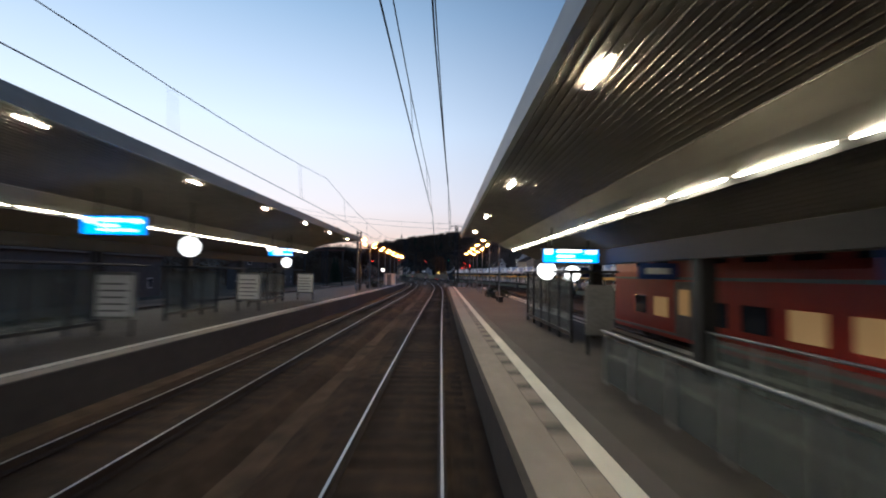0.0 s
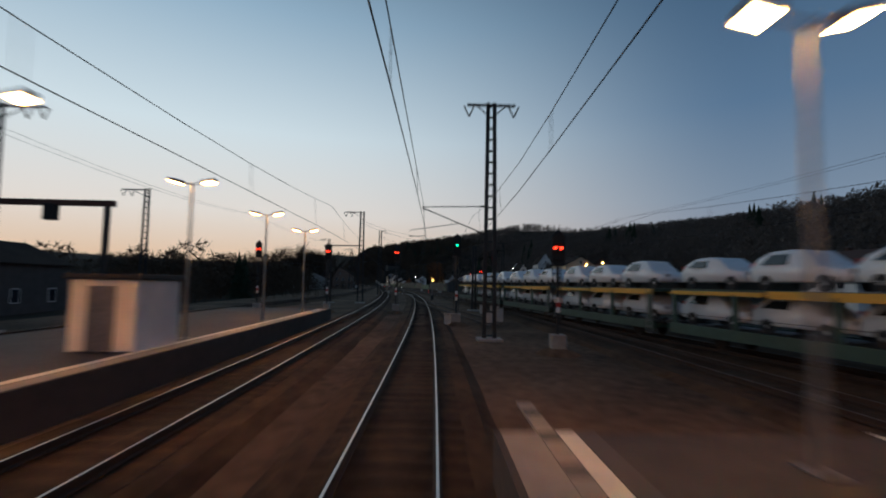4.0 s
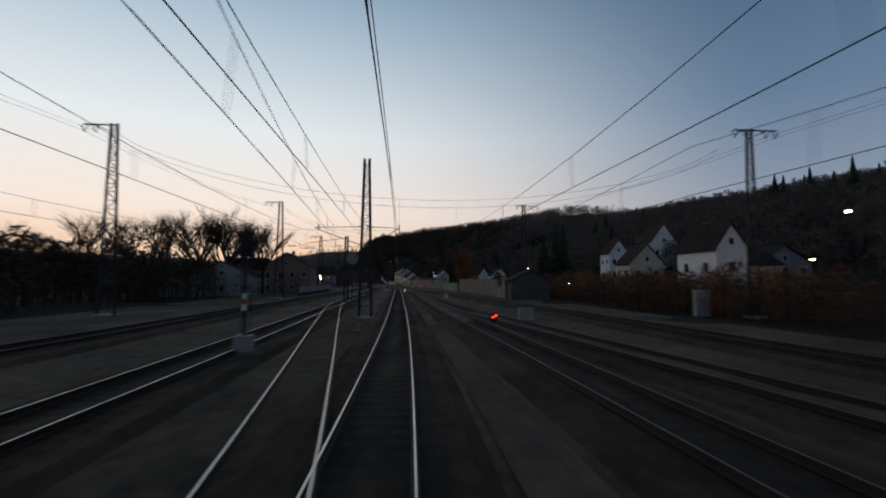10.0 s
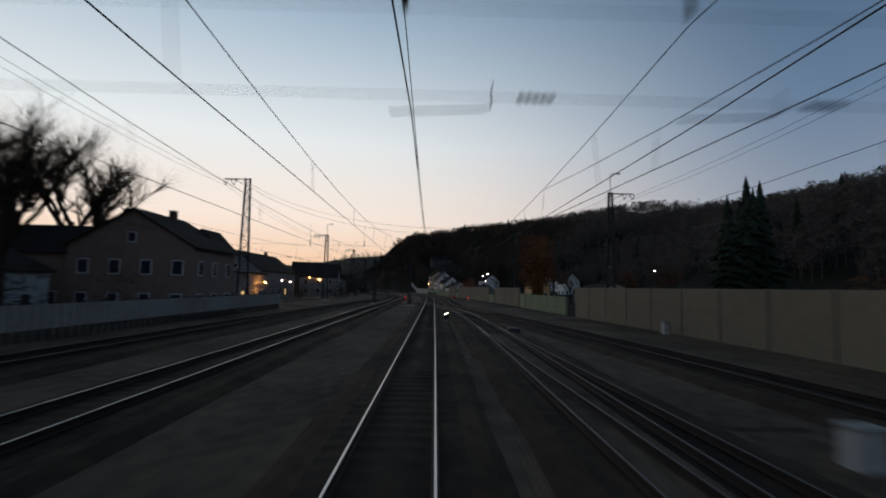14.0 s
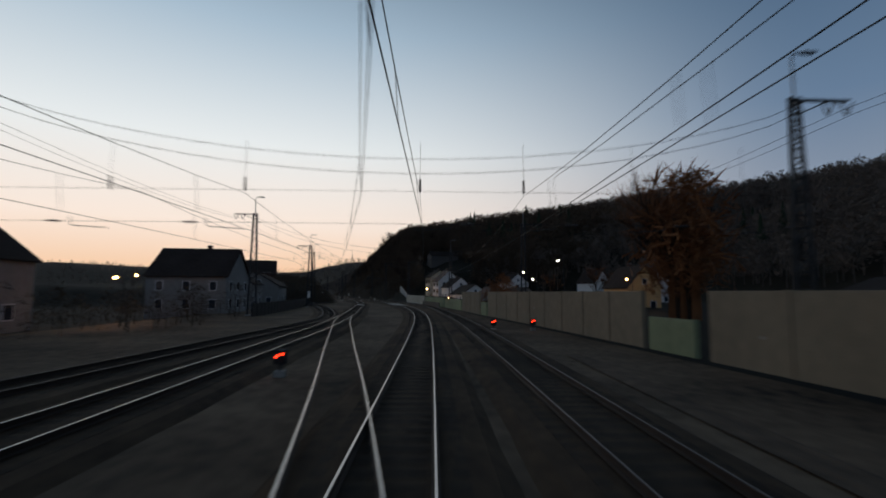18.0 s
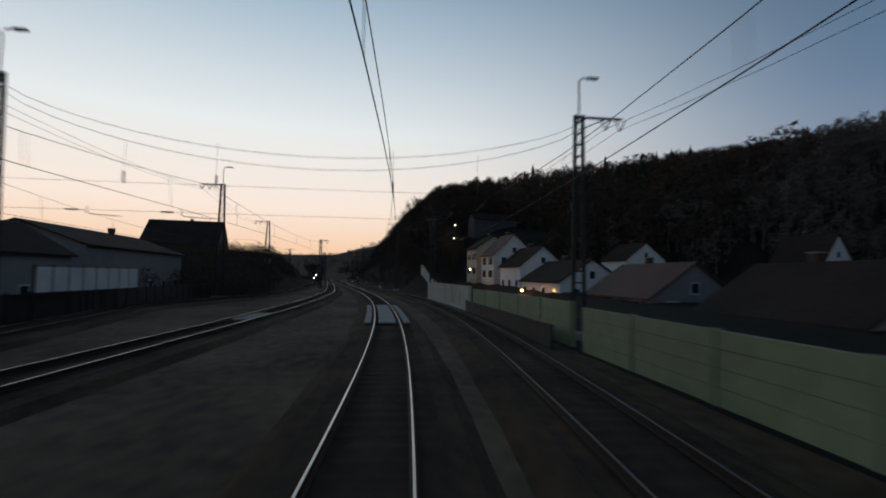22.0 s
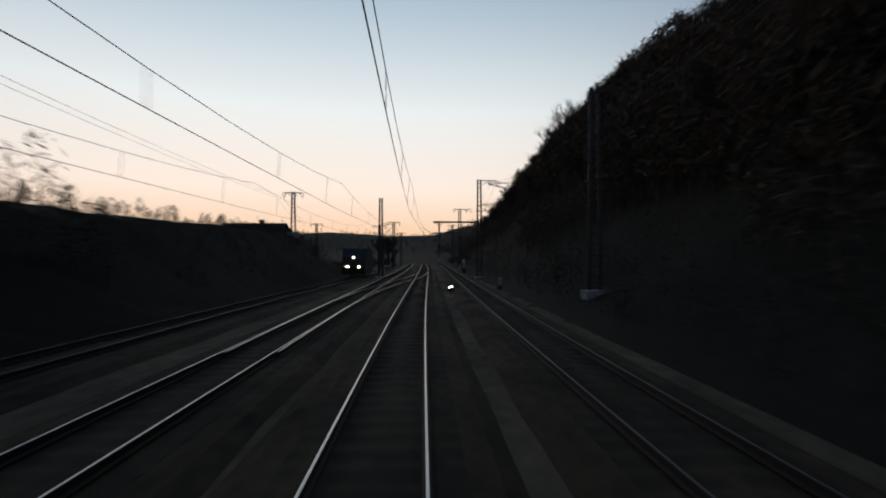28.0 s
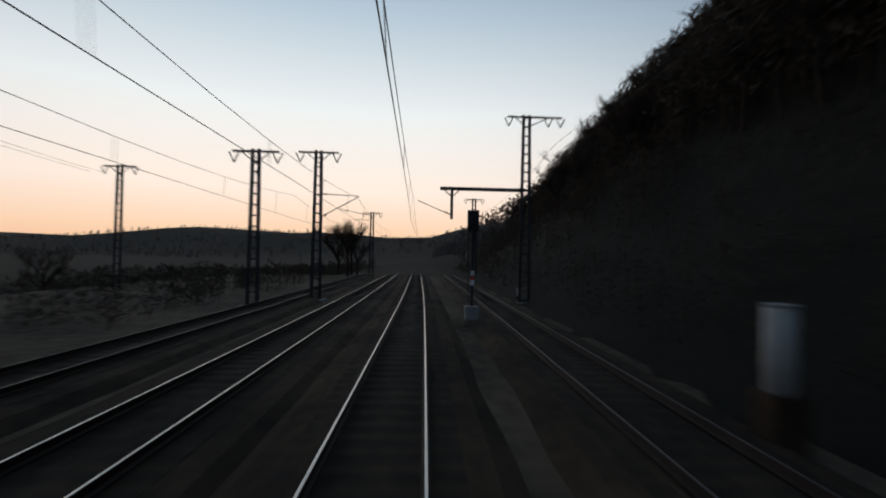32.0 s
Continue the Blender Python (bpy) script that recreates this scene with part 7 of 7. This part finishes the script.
def goods_at(s, z):
    a = on_line(s - 2, goods_u(s - 2))
    b = on_line(s + 2, goods_u(s + 2))
    p = on_line(s, goods_u(s), z)
    return pose(p.x, p.y, p.z, 0, 0, math.degrees(math.atan2(-(b - a).x, (b - a).y)))


def wagon(s, ln=13.0):
    """One double-deck car carrier, s its middle."""
    t = thing("car_carrier_wagon", "green double-deck car carrier wagon with a yellow upper deck edge", "goods wagon", "car carrier wagons", goods_at(s, 0))
    L = ln / 2
    part("underframe", bx(-1.25, -L, 0.62, 1.25, L, 0.86, 0.03), "wagon_green", t)
    part("lower_deck", bx(-1.4, -L, 0.86, 1.4, L, 0.96), "steel_dark", t)
    part("upper_deck", bx(-1.4, -L, 2.52, 1.4, L, 2.68), "wagon_green", t)
    for x in (-1, 1):
        part("side_beam", bx(x * 1.46 - 0.06, -L, 0.55, x * 1.46 + 0.06, L, 1.02, 0.01), "wagon_green", t)
        part("yellow_edge", bx(x * 1.47 - 0.06, -L + 0.1, 2.36, x * 1.47 + 0.06, L * 0.08 if x else L, 2.66, 0.01), "wagon_yellow", t, "yellow upper deck edge")
        part("yellow_edge", bx(x * 1.47 - 0.06, L * 0.12, 2.42, x * 1.47 + 0.06, L - 0.1, 2.6, 0.01), "wagon_yellow", t, "yellow upper deck edge")
        for y in (-L + 0.35, -L * 0.34, L * 0.34, L - 0.35):
            part("stanchion", bx(x * 1.46 - 0.07, y - 0.11, 1.0, x * 1.46 + 0.07, y + 0.11, 2.5, 0.01), "wagon_green", t)
            part("rail_post", bx(x * 1.48 - 0.025, y - 0.025, 2.66, x * 1.48 + 0.025, y + 0.025, 3.2), "steel_dark", t)
        for z in (3.0, 1.5):
            bm = bmesh.new()
            tube(bm, [(x * 1.5, -L, z), (x * 1.5, L, z)], 0.014, 5)
            part("guard_cable", bm, "steel_dark", t)
        bm = bmesh.new()
        for k in range(5):
            bar(bm, (x * 1.56, -L + 0.1, 0.35 + k * 0.32), (x * 1.56, -L + 0.55, 0.35 + k * 0.32), 0.03)
        bar(bm, (x * 1.56, -L + 0.1, 0.3), (x * 1.56, -L + 0.1, 2.6), 0.035)
        bar(bm, (x * 1.56, -L + 0.55, 0.3), (x * 1.56, -L + 0.55, 2.6), 0.035)
        part("ladder", bm, "steel", t)
    for y in (-L + 2.6, L - 2.6):
        for x in (-0.75, 0.75):
            bm = bmesh.new()
            lathe(bm, [(0.05, -0.07), (0.42, -0.06), (0.44, 0.0), (0.42, 0.06), (0.05, 0.07)], 18, (x, y, 0.43), "x")
            part("wheel", bm, "rail", t, "rusty steel wheel")
        bm = bmesh.new()
        tube(bm, [(-0.8, y, 0.43), (0.8, y, 0.43)], 0.07, 8)
        part("axle", bm, "rail", t)
    for y in (-L - 0.3, L + 0.3):
        for x in (-0.87, 0.87):
            bm = bmesh.new()
            lathe(bm, [(0.09, -0.28), (0.09, 0.18), (0.22, 0.2), (0.22, 0.26)], 12, (x, y - (0.0), 0.98), "y")
            part("buffer", bm, "steel_dark", t)
    return t


first = set()
s_w = 23.9
w_i = 0
while s_w < 152:
    wagon(s_w)
    for deck, zc in ((0, 0.97), (1, 2.69)):
        for k in range(3):
            src = CARS[(w_i + k + deck) % 2]
            m = goods_at(s_w - 4.3 + k * 4.3, zc)
            if src.name in first:
                copy_thing(src, m)
            else:
                first.add(src.name)
                src.matrix_world = m
    s_w += 14.1
    w_i += 1

# ---- red double-deck passenger coaches beside the right platform ----
def coach(s, ln=26.4):
    t = thing("passenger_coach", "red double-deck passenger coach with lit windows", "railway coach", "passenger coaches", at(s, 11.2, 0))
    L = ln / 2
    prof = [(-1.38, 0.35), (-1.41, 0.9), (-1.41, 3.0), (-1.28, 4.0), (-0.95, 4.5), (0, 4.62), (0.95, 4.5), (1.28, 4.0), (1.41, 3.0), (1.41, 0.9), (1.38, 0.35)]
    bm = bmesh.new()
    for y0, y1 in ((-L, L),):
        a = [bm.verts.new((x, y0, z)) for x, z in prof]
        b = [bm.verts.new((x, y1, z)) for x, z in prof]
        bm.faces.new(a)
        bm.faces.new(b[::-1])
        for i in range(len(prof)):
            j = (i + 1) % len(prof)
            bm.faces.new((a[j], a[i], b[i], b[j]))
    bmesh.ops.recalc_face_normals(bm, faces=bm.faces)
    body = part("body", bm, "train_red", t)
    for x in (-1, 1):
        for z0 in (2.66, 0.5):
            part("pale_stripe", bx(x * 1.42 - 0.012, -L, z0, x * 1.42 + 0.012, L, z0 + 0.1), "steel", body, "pale stripe")
        n = 11
        for i in range(n):
            y = -L + 3.2 + i * (ln - 6.4) / (n - 1)
            if i in (2, 8):
                dr = part("door", bx(x * 1.425 - 0.03, y - 0.75, 0.55, x * 1.425 + 0.03, y + 0.75, 2.6, 0.02), "steel", t, "pale grey sliding door")
                part("door_pane", bx(x * 1.43 - 0.035, y - 0.4, 1.35, x * 1.43 + 0.035, y + 0.4, 2.3), "e_coach", dr)
                continue
            for z0, z1, off in ((1.15, 1.95, 1.425), (2.95, 3.62, 1.36)):
                part("window", bx(x * off - 0.02, y - 0.62, z0, x * off + 0.02, y + 0.62, z1, 0.015), "e_coach" if z0 < 2 and i in (1, 4, 5, 9) else "win_dark", t, "")
    part("roof_skin", bx(-0.9, -L + 0.1, 4.52, 0.9, L - 0.1, 4.66), "steel_dark", t)
    for y in (-L + 3.5, L - 3.5):
        bg = part("bogie", bx(-1.1, y - 1.6, 0.25, 1.1, y + 1.6, 0.6, 0.05), "steel_dark", t)
        for dy in (-1.25, 1.25):
            for x in (-0.75, 0.75):
                bm = bmesh.new()
                lathe(bm, [(0.05, -0.07), (0.44, -0.06), (0.46, 0.0), (0.44, 0.06), (0.05, 0.07)], 18, (x, y + dy, 0.46), "x")
                part("wheel", bm, "rail", bg)
    part("end_panel", bx(-1.2, L - 0.02, 0.5, 1.2, L + 0.06, 4.3, 0.02), "train_red", t)
    return t


coach(12.0)
coach(-15.4)
coach(-42.8)

# ---- oncoming locomotive on the left, lamps lit ----
lo = thing("locomotive", "dark locomotive with three glowing head lamps on the third track", "locomotive", m=at(604.0, -8.75, 0))
bm = bmesh.new()
pr = [(0.0, 0.35), (-0.15, 1.2), (0.0, 1.9), (0.75, 3.6), (1.2, 3.75), (9, 3.75), (9, 0.35)]
a = [bm.verts.new((-1.45, y, z)) for y, z in pr]
b = [bm.verts.new((1.45, y, z)) for y, z in pr]
bm.faces.new(a)
bm.faces.new(b[::-1])
for i in range(len(pr)):
    j = (i + 1) % len(pr)
    bm.faces.new((a[j], a[i], b[i], b[j]))
bmesh.ops.recalc_face_normals(bm, faces=bm.faces)
part("body", bm, "black", lo)
for x, z, y in ((-0.72, 1.3, -0.14), (0.72, 1.3, -0.14), (0.0, 2.45, 0.2)):
    bm = bmesh.new()
    lathe(bm, [(0.11, y - 0.06), (0.11, y), (0.09, y + 0.03)], 14, (x, 0, z), "y")
    part("head_lamp", bm, "e_head", lo, "glowing head lamp")
for x in (-0.68, 0.68):
    bm = bmesh.new()
    v = [bm.verts.new(c) for c in ((x - 0.55, 0.08, 2.05), (x + 0.55, 0.08, 2.05), (x + 0.5, 0.6, 3.3), (x - 0.5, 0.6, 3.3), (x - 0.55, 0.2, 2.0), (x + 0.55, 0.2, 2.0), (x + 0.5, 0.7, 3.3), (x - 0.5, 0.7, 3.3))]
    for q in ((0, 1, 2, 3), (7, 6, 5, 4), (0, 4, 5, 1), (1, 5, 6, 2), (2, 6, 7, 3), (3, 7, 4, 0)):
        bm.faces.new([v[i] for i in q])
    part("windscreen", bm, "car_glass", lo, "dark windscreen")
for x in (-0.87, 0.87):
    bm = bmesh.new()
    lathe(bm, [(0.1, -0.55), (0.24, -0.53), (0.24, -0.46), (0.1, -0.44), (0.1, 0.0)], 12, (x, 0, 0.98), "y")
    part("buffer", bm, "steel_dark", lo)
for y in (3, 6, 9, 12):
    for x in (-0.75, 0.75):
        bm = bmesh.new()
        lathe(bm, [(0.05, -0.07), (0.5, -0.06), (0.52, 0.0), (0.5, 0.06), (0.05, 0.07)], 18, (x, y, 0.5), "x")
        part("wheel", bm, "rail", lo)

# ---- single sleepers of the main track where the ride begins ----
_bm = bmesh.new()
_lo = [_bm.verts.new(c) for c in ((-1.3, -0.14, -0.3), (1.3, -0.14, -0.3), (1.3, 0.14, -0.3), (-1.3, 0.14, -0.3))]
_hi = [_bm.verts.new(c) for c in ((-1.28, -0.1, -0.193), (1.28, -0.1, -0.193), (1.28, 0.1, -0.193), (-1.28, 0.1, -0.193))]
_bm.faces.new(_hi)
for _k in range(4):
    _bm.faces.new((_lo[_k], _lo[(_k + 1) % 4], _hi[(_k + 1) % 4], _hi[_k]))
_me = bpy.data.meshes.new("sleeper")
_bm.to_mesh(_me)
_bm.free()
_me.materials.append(M["sleeper"])
for _k in range(300):
    _ob = new("sleeper", _me)
    _ob.matrix_world = at(SLEEPER_FROM + _k * 0.63, random.uniform(-0.02, 0.02), random.uniform(-0.012, 0.008), random.uniform(-0.6, 0.6))
    _ob.parent = TRACK_MAIN
